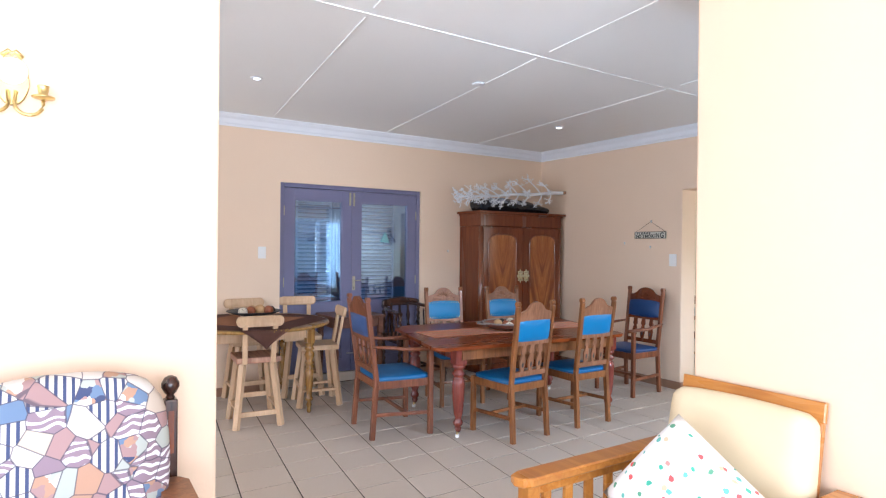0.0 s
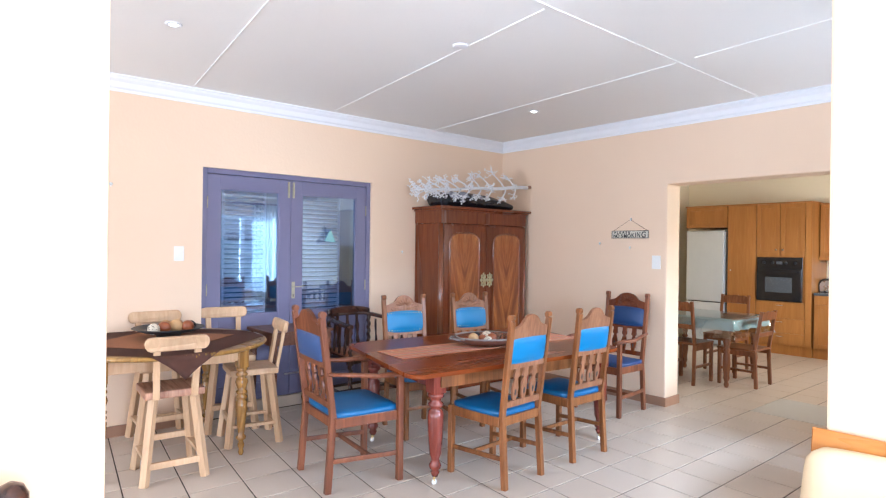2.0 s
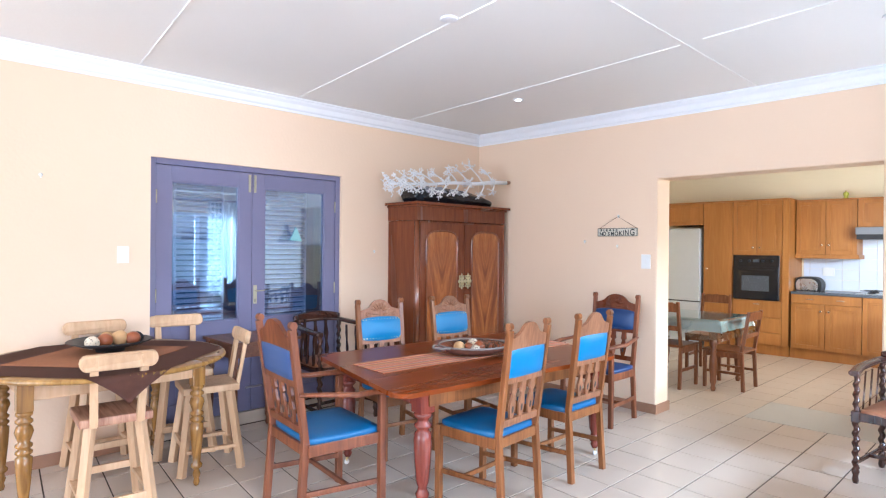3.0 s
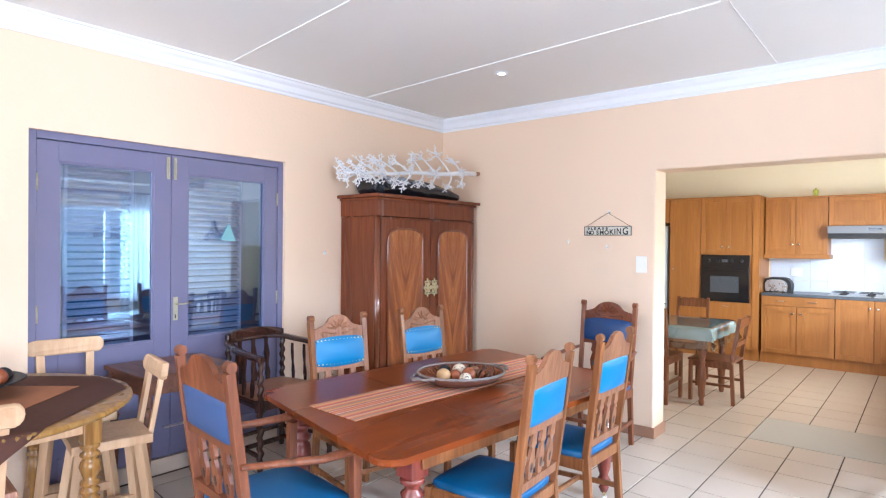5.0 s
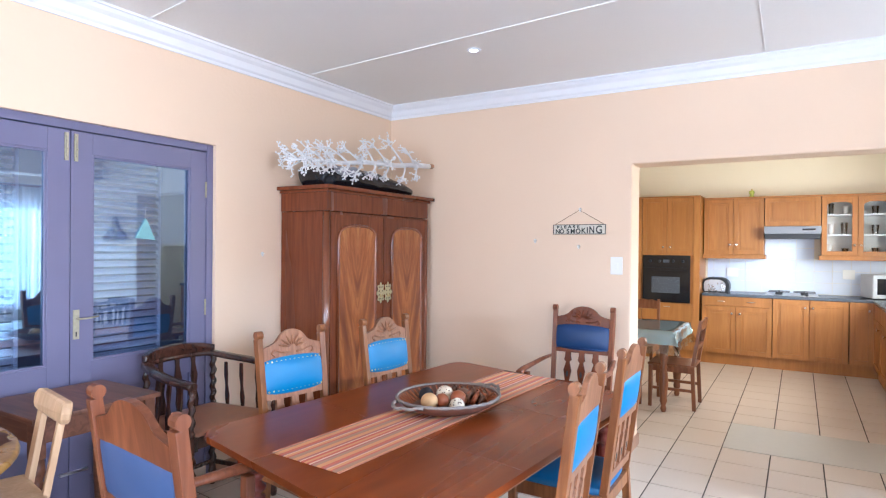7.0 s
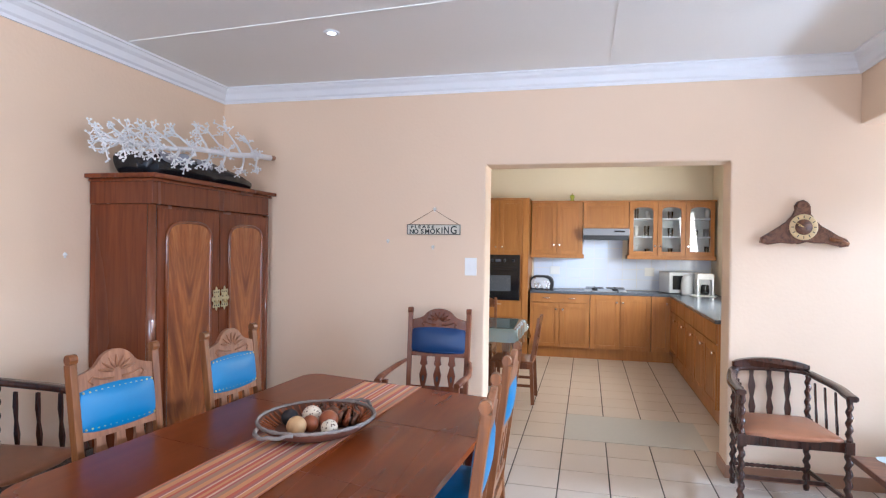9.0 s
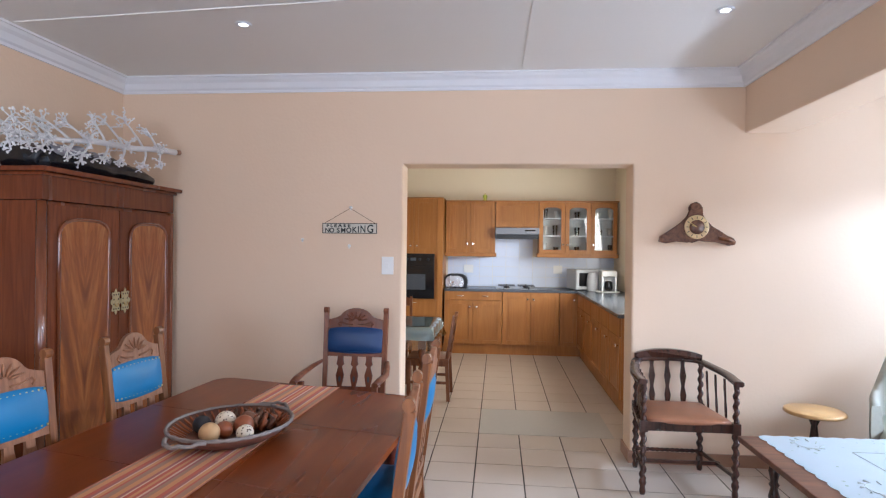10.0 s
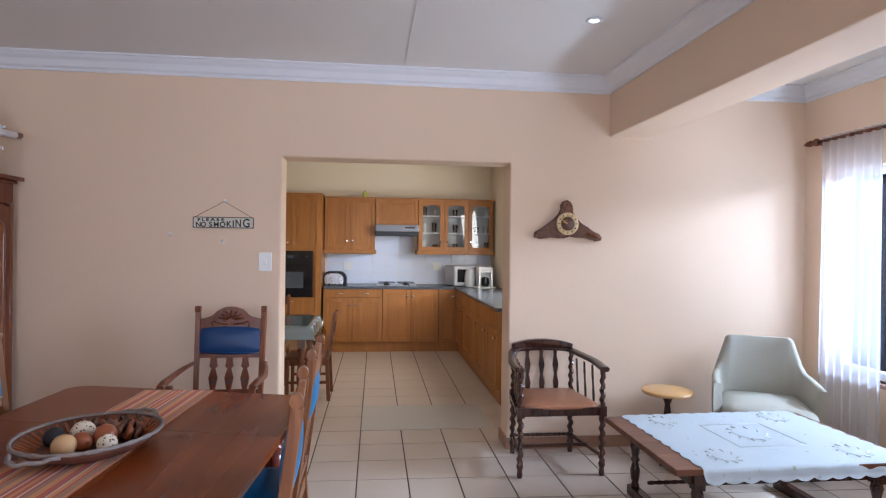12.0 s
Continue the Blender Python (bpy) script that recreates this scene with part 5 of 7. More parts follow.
bw_ = thing("fruit_bowl", "shallow dark metal bowl of dried fruit on the round table", "bowl", pose(RTX + 0.05, RTY + 0.12, RZ + 0.009))
part("bowl", lathe([(0.03, 0.0), (0.08, 0.0), (0.085, 0.02), (0.17, 0.045), (0.24, 0.072), (0.245, 0.068), (0.17, 0.04), (0.09, 0.028), (0.01, 0.026)], 40), M_RUBBER, bw_)
for nm, dx, dy, r, mt, lb in (("fruit", -0.11, -0.03, 0.042, M_ORB3, "pale dried fruit in the dark bowl"), ("fruit", -0.03, 0.0, 0.045, M_ORB2, "brown dried fruit in the dark bowl"), ("fruit", 0.06, 0.02, 0.05, M_ORB, "orange-tan dried fruit in the dark bowl"),
                              ("fruit", 0.13, -0.01, 0.045, M_ORB2, "rust dried fruit in the dark bowl"), ("seed_ball", 0.17, 0.05, 0.04, M_ORB4, "black seed ball in the dark bowl"), ("fruit", 0.0, 0.08, 0.045, M_ORB, "tan gourd in the dark bowl")):
    ball(nm, RTX + 0.05 + dx, RTY + 0.12 + dy, RZ + 0.032, r, mt, lb)


def bar_stool(m, label, seat=M_RAW):
    """Faces +y, back rail at -y."""
    t = thing("bar_stool", label, "stool", m, "pine stools round the round table")
    part("seat", B((-0.185, 0.185, -0.185, 0.185, 0.545, 0.595), bevel=0.014), seat, t)
    for sx, sy in itertools.product((-1, 1), (-1, 1)):
        part("leg", bars(((sx * 0.185, sy * 0.195, 0), (sx * 0.125, sy * 0.13, 0.55), 0.046, 0.046), bevel=0.005), M_RAW, t)
    for sy in (-1, 1):
        part("rung", bars(((-0.17, sy * 0.18, 0.12 if sy < 0 else 0.2), (0.17, sy * 0.18, 0.12 if sy < 0 else 0.2), 0.024, 0.042), bevel=0.004), M_RAW, t)
        part("rung", bars(((sy * 0.165, -0.17, 0.16), (sy * 0.165, 0.17, 0.16), 0.042, 0.024), bevel=0.004), M_RAW, t)
    for s in (-1, 1):
        part("back_post", bars(((s * 0.115, -0.178, 0.545), (s * 0.125, -0.245, 0.93), 0.042, 0.026), bevel=0.004), M_RAW, t)
    out = arc(0.16, 0.045, 0.035, 0.045, -90, 90, 6) + arc(-0.16, 0.045, 0.035, 0.045, 90, 270, 6)
    bm = prism(out, 0.036, bevel=0.006)
    for v in bm.verts:
        v.co.y -= 0.6 * (0.04 - v.co.x ** 2)
    bmesh.ops.transform(bm, matrix=Matrix.Translation((0, -0.225, 0.865)) @ Matrix.Rotation(radians(9), 4, "X"), verts=bm.verts)
    part("backrest", bm, M_RAW, t, "rounded pale backrest rail")


bar_stool(pose(1.19, 5.045, 0, 0, 0, -5) @ Matrix.Scale(0.96, 4), "pale pine bar stool with striped reddish seat by round table", M_RAWRED)
bar_stool(pose(1.865, 5.385, 0, 0, 0, 79) @ Matrix.Scale(0.95, 4), "pale pine bar stool pushed against the round table by the door")
bar_stool(pose(1.86, 5.83, 0, 0, 0, 170), "pale pine bar stool between the round table and the door")
bar_stool(pose(1.34, 5.79, 0, 0, 0, 178), "pale pine bar stool behind the round table at the wall")

# small table against the double door
dt = thing("door_side_table", "small reddish-brown table with pale apron against the violet double door", "side table", pose(2.375, 5.765, 0))
part("tabletop", B((-0.285, 0.285, -0.255, 0.255, 0.752, 0.776), bevel=0.006), M_COFFEE, dt)
part("apron", B((-0.235, 0.235, -0.215, -0.195, 0.655, 0.751), (-0.235, 0.235, 0.195, 0.215, 0.655, 0.751), (-0.255, -0.235, -0.195, 0.195, 0.655, 0.751), (0.235, 0.255, -0.195, 0.195, 0.655, 0.751), bevel=0.003), M_COFFEE, dt, "brown wooden apron")
for sx, sy in itertools.product((-1, 1), (-1, 1)):
    bm = lathe([(0.014, 0), (0.020, 0.02), (0.014, 0.05), (0.024, 0.09), (0.020, 0.14), (0.030, 0.30), (0.032, 0.42), (0.022, 0.46), (0.032, 0.48), (0.022, 0.50), (0.034, 0.54), (0.026, 0.60)], 14, Matrix.Translation((sx * 0.245, sy * 0.205, 0)))
    box(bm, sx * 0.245 - 0.026, sx * 0.245 + 0.026, sy * 0.205 - 0.026, sy * 0.205 + 0.026, 0.595, 0.751, 0.004)
    part("leg", bm, M_COFFEE, dt, "turned grey-brown leg")

# ---- side nook ----
ct = thing("coffee_table", "low dark wooden coffee table with turned legs and stretchers", "coffee table", pose(4.07, 1.17, 0))
part("tabletop", B((-0.44, 0.44, -0.63, 0.64, 0.428, 0.46), bevel=0.006), M_COFFEE, ct)
part("apron", B((-0.37, 0.37, 0.52, 0.54, 0.36, 0.424), (-0.37, 0.37, -0.54, -0.52, 0.36, 0.424), (-0.39, -0.37, -0.52, 0.52, 0.36, 0.424), (0.37, 0.39, -0.52, 0.52, 0.36, 0.424), bevel=0.003), M_DARK, ct)
CL = [(0.016, 0.05), (0.026, 0.07), (0.018, 0.09), (0.024, 0.11), (0.03, 0.16), (0.022, 0.19), (0.018, 0.21), (0.028, 0.225), (0.018, 0.24), (0.024, 0.27), (0.03, 0.30), (0.024, 0.33)]
for sx, sy in itertools.product((-1, 1), (-1, 1)):
    bm = lathe(CL, 14, Matrix.Translation((sx * 0.345, sy * 0.48, 0)))
    box(bm, sx * 0.345 - 0.028, sx * 0.345 + 0.028, sy * 0.48 - 0.028, sy * 0.48 + 0.028, 0.325, 0.424, 0.003)
    part("leg", bm, M_DARK, ct, "dark turned leg")
for sy in (-1, 1):
    part("foot", bars(((-0.40, sy * 0.48, 0.03), (0.40, sy * 0.48, 0.03), 0.06, 0.06), bevel=0.01), M_DARK, ct)
part("stretcher", lathe([(0.009 + 0.004 * abs(math.sin(k * 0.9)), -0.47 + 0.94 * k / 70) for k in range(71)], 8, Matrix.Translation((-0.2, 0, 0.14)) @ Matrix.Rotation(radians(90), 4, "X")), M_DARK, ct)
part("stretcher", lathe([(0.009 + 0.004 * abs(math.sin(k * 0.9)), -0.47 + 0.94 * k / 70) for k in range(71)], 8, Matrix.Translation((0.2, 0, 0.14)) @ Matrix.Rotation(radians(90), 4, "X")), M_DARK, ct)

lace = thing("lace_cloth", "white embroidered cloth with scalloped edge over the coffee table", "tablecloth", pose(4.09, 1.13, 0.462, 0, 0, 1.5))
bm = bmesh.new()
nx, ny = 50, 60
hx, hy = 0.475, 0.555
g = []
for i in range(nx + 1):
    row = []
    for j in range(ny + 1):
        x, y = -hx + 2 * hx * i / nx, -hy + 2 * hy * j / ny
        ex = 0.014 * abs(math.sin(j * math.pi / 5)) if i in (0, nx) else 0
        ey = 0.014 * abs(math.sin(i * math.pi / 5)) if j in (0, ny) else 0
        x += math.copysign(ex, x)
        y += math.copysign(ey, y)
        x -= 0.045
        z = 0.0015 + 0.001 * math.sin(i * 0.5) * math.cos(j * 0.4)
        over = max(0, -x - 0.463)
        if over:
            z -= over * 1.0
            x = -0.463 - 0.010 * min(1, over * 30) - 0.004 * math.sin(j * 0.8) * min(1, over * 30)
        row.append(bm.verts.new((x, y, z)))
    g.append(row)
for i in range(nx):
    for j in range(ny):
        bm.faces.new((g[i][j], g[i + 1][j], g[i + 1][j + 1], g[i][j + 1])).smooth = True
bmesh.ops.solidify(bm, geom=bm.faces[:], thickness=0.0015)
part("cloth", bm, M_LACE, lace)
bm = bmesh.new()
for s in (-1, 1):
    tube(bm, [(s * 0.19, -0.19, 0.0035), (s * 0.19, 0.19, 0.0035)], 0.0016, 5)
    tube(bm, [(-0.19, s * 0.19, 0.0035), (0.19, s * 0.19, 0.0035)], 0.0016, 5)
for cx, cy, r in ((0.02, 0.0, 0.10), (-0.3, 0.36, 0.07), (0.3, 0.36, 0.07), (-0.3, -0.36, 0.07), (0.3, -0.36, 0.07)):
    tube(bm, [(cx + r * math.cos(q * 0.42), cy + r * 0.8 * math.sin(q * 0.42), 0.0035) for q in range(11)], 0.0018, 5)
    for q in range(10):
        a = q * 0.62
        tube(bm, [(cx + r * math.cos(a), cy + r * 0.8 * math.sin(a), 0.003), (cx + (r + 0.03) * math.cos(a + 0.2), cy + (r + 0.03) * 0.8 * math.sin(a + 0.2), 0.0032)], [0.002, 0.0055], 5)
part("embroidery", bm, plain("sage_embroidery_thread", (0.66, 0.71, 0.68), 0.7), lace, "pale green raised embroidery")

st = thing("side_stool", "round honey-coloured side table on a dark turned pedestal", "side table", pose(4.985, 1.155, 0))
part("top", lathe([(0.02, 0.475), (0.17, 0.475), (0.178, 0.482), (0.176, 0.496), (0.168, 0.50), (0.02, 0.50)], 40), M_SHADE, st)
part("pedestal", lathe([(0.05, 0.04), (0.03, 0.07), (0.022, 0.10), (0.034, 0.17), (0.028, 0.22), (0.018, 0.26), (0.03, 0.30), (0.022, 0.36), (0.018, 0.40), (0.04, 0.455), (0.06, 0.474)], 16), M_DARK, st)
for k in range(3):
    a = radians(120 * k + 20)
    part("foot", tube(bmesh.new(), [(0.02 * math.cos(a), 0.02 * math.sin(a), 0.08), (0.09 * math.cos(a), 0.09 * math.sin(a), 0.05), (0.16 * math.cos(a), 0.16 * math.sin(a), 0.015)], [0.016, 0.018, 0.014], 8), M_DARK, st)


def tub_chair(m):
    """Faces +y: a flared shell whose sides drop from a high back to the arms."""
    t = thing("tub_armchair", "pale sage upholstered tub armchair in the corner by the window", "armchair", m)
    bm = bmesh.new()
    rings = []
    n = 28
    for i in range(n + 1):
        a = math.pi * (i / n) * 1.0 + math.pi
        c, s = math.cos(a), math.sin(a)
        u = abs(i / n - 0.5) * 2
        topz = 0.865 if u < 0.42 else 0.865 - 0.235 * min(1, (u - 0.42) / 0.20) ** 0.9 - 0.04 * max(0, (u - 0.62) / 0.38)
        sx = 0.34 * (abs(c) ** 0.6) * (1 if c > 0 else -1)
        sy = 0.30 * (abs(s) ** 0.6) * -1 + 0.02
        if u > 0.62:
            sy = sy + (u - 0.62) / 0.38 * 0.21
        flare = 0.99 - 0.10 * max(0.0, (topz - 0.61) / 0.22)
        row = []
        for (k, z) in ((0.96, 0.13), (0.99, 0.42), (flare, topz - 0.02), (flare * 0.98, topz), (flare * 0.86, topz - 0.005), (0.80, 0.46), (0.78, 0.36)):
            row.append(bm.verts.new((sx * k, sy * k - (0.03 * (z - 0.3) if u < 0.6 else 0), z)))
        rings.append(row)
    for p, q in zip(rings, rings[1:]):
        for k in range(6):
            bm.faces.new((p[k], p[k + 1], q[k + 1], q[k])).smooth = True
        bm.faces.new((p[6], p[0], q[0], q[6]))
    bm.faces.new(rings[0])
    bm.faces.new(rings[-1][::-1])
    part("shell", bm, M_SEATGREY, t)
    part("seat_cushion", cushion(-0.275, 0.275, -0.22, 0.30, 0.30, 0.46, 0.025, 8), M_SEATGREY, t)
    part("base", B((-0.30, 0.30, -0.24, 0.27, 0.12, 0.31), bevel=0.02), M_SEATGREY, t)
    for sx, sy in itertools.product((-1, 1), (-1, 1)):
        part("leg", bars(((sx * 0.25, sy * 0.21, 0), (sx * 0.24, sy * 0.2, 0.13), 0.035, 0.035)), M_DARK, t)


tub_chair(pose(4.84, 0.53, 0, 0, 0, 64))


def rod_and_curtain():
    y = -0.07
    t = thing("curtain_rail", "dark turned wooden curtain pole with a finial above the window", "curtain rail", pose(0, 0, 0))
    part("pole", lathe([(0.014, 2.75), (0.014, 5.10)], 12, Matrix.Translation((0, y, 2.31)) @ Matrix.Rotation(radians(90), 4, "Y")), M_MAHOG, t)
    part("finial", lathe([(0.014, 5.10), (0.028, 5.115), (0.030, 5.13), (0.016, 5.145), (0.014, 5.16), (0.024, 5.18), (0.020, 5.21), (0.008, 5.25)], 14, Matrix.Translation((0, y, 2.31)) @ Matrix.Rotation(radians(90), 4, "Y")), M_MAHOG, t)
    part("bracket", bars(((5.08, -0.12, 2.28), (5.08, y, 2.30), 0.02, 0.03)), M_MAHOG, t)
    c = thing("sheer_curtain", "sheer white voile curtain hanging in folds from the wooden pole", "curtain", pose(0, 0, 0))
    for x0, x1, amp, fr in ((4.52, 5.07, 0.020, 85), (2.98, 3.36, 0.020, 90)):
        bm = bmesh.new()
        n = int((x1 - x0) / 0.008)
        rows = []
        for i in range(n + 1):
            x = x0 + (x1 - x0) * i / n
            rows.append([bm.verts.new((x, y + 0.0 + amp * (0.6 + 0.4 * k / 6) * math.sin(x * fr + 0.5 * math.sin(k)), 2.335 - k * (2.335 - 0.04) / 6)) for k in range(7)])
        for p, q in zip(rows, rows[1:]):
            for k in range(6):
                bm.faces.new((p[k], p[k + 1], q[k + 1], q[k])).smooth = True
        part("panel", bm, M_SHEER, c)


rod_and_curtain()

clock = thing("driftwood_clock", "dark burled driftwood wall clock with a round pale brass dial", "clock", pose(X - 0.004, 1.813, 1.672, 0, 0, -90))
out = [(-0.245, -0.10), (-0.20, -0.115), (-0.12, -0.10), (-0.06, -0.098), (-0.03, -0.11), (0.02, -0.085), (0.08, -0.10), (0.14, -0.105), (0.20, -0.11), (0.225, -0.125), (0.262, -0.12), (0.268, -0.10), (0.25, -0.075), (0.20, -0.055), (0.15, -0.035), (0.10, 0.0), (0.07, 0.04), (0.045, 0.085),
       (0.03, 0.11), (0.045, 0.135), (0.03, 0.165), (0.0, 0.175), (-0.03, 0.165), (-0.045, 0.14), (-0.03, 0.115), (-0.05, 0.07), (-0.085, 0.03), (-0.13, -0.005), (-0.19, -0.035), (-0.24, -0.065)]
bm = prism(out, 0.045, Matrix.Translation((0, -0.024, 0)), bevel=0.009)
for v in bm.verts:
    v.co += Vector((0.006, 0.004, 0.006)) * noise.noise(v.co * 35)
part("body", bm, M_BURL, clock)
part("toe", tube(bmesh.new(), [(0.15, -0.052, -0.075), (0.21, -0.052, -0.085), (0.26, -0.045, -0.105)], [0.012, 0.014, 0.008], 8), M_OAK, clock, "pale worn root tip")
DM = Matrix.Translation((0, -0.048, 0.0)) @ Matrix.Rotation(radians(90), 4, "X")
dial = part("dial", lathe([(0.052, 0.0), (0.078, 0.0), (0.084, 0.004), (0.078, 0.009), (0.054, 0.006)], 40, DM), M_DIAL, clock, "pale gold chapter ring")
part("dial_centre", lathe([(0.05, 0.0), (0.050, 0.0135), (0.003, 0.0135)], 32, DM), M_BURL, dial)
for k in range(12):
    a = 2 * math.pi * k / 12
    part("hour_mark", bars(((0.058 * math.sin(a), -0.058, 0.058 * math.cos(a)), (0.074 * math.sin(a), -0.058, 0.074 * math.cos(a)), 0.003, 0.005), bevel=0), M_INK, dial)
for a, ln in ((-1.25, 0.035), (-1.0, 0.05)):
    part("hand", bars(((0, -0.0625, 0), (ln * math.sin(a), -0.0625, ln * math.cos(a)), 0.002, 0.004)), M_BRASS, dial)

# ---- kitchen ----
GRP = "fitted kitchen units"


def face(parent, x, y0, y1, z0, z1, knob=None, glass=False, normal="x", arched=False):
    """One cabinet front that looks to -x (or to +y), with a recessed panel."""
    def P(a0, a1, d0, d1, c0, c1):
        return (x + d0, x + d1, a0, a1, c0, c1) if normal == "x" else (a0, a1, x - d1, x - d0, c0, c1)
    g, fr = 0.002, 0.055
    a0, a1, b0, b1 = y0 + g, y1 - g, z0 + g, z1 - g
    if z1 - z0 < 0.2:
        d = part("drawer_front", B(P(a0, a1, -0.018, 0, b0, b1), bevel=0.003), M_CAB, parent)
    elif glass:
        d = part("door", B(P(a0, a0 + fr, -0.018, 0, b0, b1), P(a1 - fr, a1, -0.018, 0, b0, b1), P(a0 + fr, a1 - fr, -0.018, 0, b0, b0 + fr), P(a0 + fr, a1 - fr, -0.018, 0, b1 - fr - 0.02, b1), bevel=0.003), M_CAB, parent, "glazed oak cabinet door with an arched top")
        part("pane", B(P(a0 + fr, a1 - fr, -0.010, -0.007, b0 + fr, b1 - fr - 0.02)), M_CLEAR, d)
        for s in (0, 1):
            ya = a0 + fr if s == 0 else a1 - fr
            sg = 1 if s == 0 else -1
            top = b1 - fr - 0.02
            pts = [(ya, top), (ya, top - 0.05)] + [(ya + sg * (0.085 * (1 - math.cos(q))), top - 0.05 + 0.05 * math.sin(q)) for q in (0.3, 0.6, 0.9, 1.2, 1.5)]
            bm = bmesh.new()
            fa = [bm.verts.new((x - 0.014, u, z)) for u, z in pts]
            fb = [bm.verts.new((x - 0.002, u, z)) for u, z in pts]
            bm.faces.new(fa)
            bm.faces.new(fb[::-1])
            for q in range(len(fa)):
                bm.faces.new((fa[q], fb[q], fb[(q + 1) % len(fa)], fa[(q + 1) % len(fa)]))
            part("arch_piece", bm, M_CAB, d)
    else:
        d = part("door", B(P(a0, a0 + fr, -0.018, 0, b0, b1), P(a1 - fr, a1, -0.018, 0, b0, b1), P(a0 + fr, a1 - fr, -0.018, 0, b0, b0 + fr), P(a0 + fr, a1 - fr, -0.018, 0, b1 - fr, b1), bevel=0.003), M_CAB, parent, "oak veneer door with a recessed panel")
        part("panel", B(P(a0 + fr, a1 - fr, -0.010, -0.002, b0 + fr, b1 - fr), P(a0 + fr + 0.03, a1 - fr - 0.03, -0.015, -0.010, b0 + fr + 0.03, b1 - fr - 0.03), bevel=0.002), M_CAB, d)
    for kb in knob or ():
        ky, kz = kb
        m = Matrix.Translation((x - 0.018, ky, kz)) @ Matrix.Rotation(radians(-90), 4, "Y") if normal == "x" else Matrix.Translation((ky, x + 0.018, kz)) @ Matrix.Rotation(radians(-90), 4, "X")
        part("knob", lathe([(0.006, 0), (0.006, 0.012), (0.014, 0.018), (0.015, 0.026), (0.008, 0.032)], 12, m), M_CHROME, d, "round chrome knob")
    return d


def unit(name, label, x0, x1, y0, y1, z0, z1, bare=False):
    t = thing(name, label, "kitchen cabinet", Matrix(), GRP)
    if not bare:
        part("body", B((x0, x1, y0 + 0.001, y1 - 0.001, z0, z1), bevel=0.002), M_CAB, t)
    return t


KX = 9.38
u = unit("base_cabinet", "oak base cabinet with a drawer over two doors beside the oven", KX, XK, 3.115, 3.93, 0.145, 0.885)
face(u, KX, 3.115, 3.93, 0.765, 0.885)
for y in (3.35, 3.70):
    part("bar_handle", tube(bmesh.new(), [(KX - 0.018, y - 0.05, 0.825), (KX - 0.04, y - 0.04, 0.825), (KX - 0.04, y + 0.04, 0.825), (KX - 0.018, y + 0.05, 0.825)], 0.005, 6), M_CHROME, u, "small bow handle")
face(u, KX, 3.525, 3.93, 0.145, 0.76, ((3.57, 0.67),))
face(u, KX, 3.115, 3.52, 0.145, 0.76, ((3.475, 0.67),))
u = unit("base_cabinet", "oak base cabinet with two full doors under the hob", KX, XK, 2.32, 3.11, 0.145, 0.885)
face(u, KX, 2.72, 3.11, 0.145, 0.885, ((2.76, 0.79),))
face(u, KX, 2.32, 2.715, 0.145, 0.885, ((2.68, 0.79),))
u = unit("base_cabinet", "narrow oak corner base cabinet", KX, XK, 2.06, 2.315, 0.145, 0.885)
face(u, KX, 2.075, 2.315, 0.145, 0.885, ((2.12, 0.79),))
for x0, x1 in ((8.78, 9.37), (8.18, 8.77), (7.58, 8.17), (7.03, 7.57), (6.485, 7.02)):
    u = unit("base_cabinet", "oak base cabinet with drawer and door on the window side", x0, x1, 1.46, 2.06, 0.145, 0.885)
    face(u, 2.06, x0, x1, 0.71, 0.885, normal="y")
    face(u, 2.06, x0, x1, 0.145, 0.705, ((x0 + 0.05, 0.63),), normal="y")
part_ = struct("kitchen_plinth", M_CAB, (KX + 0.03, XK, 1.99, 3.95, 0, 0.145), (6.52, KX + 0.02, 1.46, 2.03, 0, 0.145), (KX + 0.02, XK, 3.96, 5.12, 0, 0.145))
wt = thing("worktop", "dark slate-grey laminate worktop with a rounded front edge", "worktop", Matrix())
part("back_run", B((KX - 0.03, XK, 1.46, 3.93, 0.886, 0.922), bevel=0.005), M_SLATE, wt)
part("window_run", B((6.46, KX - 0.032, 1.46, 2.095, 0.886, 0.922), bevel=0.005), M_SLATE, wt)
# oven tower, larder and fridge
u = unit("oven_housing", "tall oak housing with doors above and drawers below the oven", KX, XK, 3.96, 4.70, 0.145, 2.19)
face(u, KX, 4.375, 4.70, 1.42, 2.19, ((4.42, 1.52),))
face(u, KX, 4.045, 4.37, 1.42, 2.19, ((4.33, 1.52),))
part("side_panel", B((KX - 0.02, KX, 3.96, 4.04, 0.145, 2.2)), M_CAB, u)
for z0, z1 in ((0.53, 0.765), (0.32, 0.525), (0.145, 0.315)):
    d = part("drawer_front", B((KX - 0.018, KX, 4.047, 4.698, z0 + 0.002, z1 - 0.002), bevel=0.003), M_CAB, u)
    part("bar_handle", tube(bmesh.new(), [(KX - 0.018, 4.32, z1 - 0.05), (KX - 0.04, 4.33, z1 - 0.05), (KX - 0.04, 4.41, z1 - 0.05), (KX - 0.018, 4.42, z1 - 0.05)], 0.005, 6), M_CHROME, d)
ov = thing("oven", "black glass built-in oven with a row of control knobs", "oven", Matrix())
part("body", B((KX - 0.02, KX + 0.0, 4.075, 4.69, 0.77, 1.41), bevel=0.004), M_BLACK, ov)
part("door", B((KX - 0.045, KX - 0.021, 4.08, 4.685, 0.785, 1.245), bevel=0.006), M_BLACK, ov)
part("window", B((KX - 0.047, KX - 0.0455, 4.20, 4.565, 0.90, 1.12)), M_SLATE, ov)
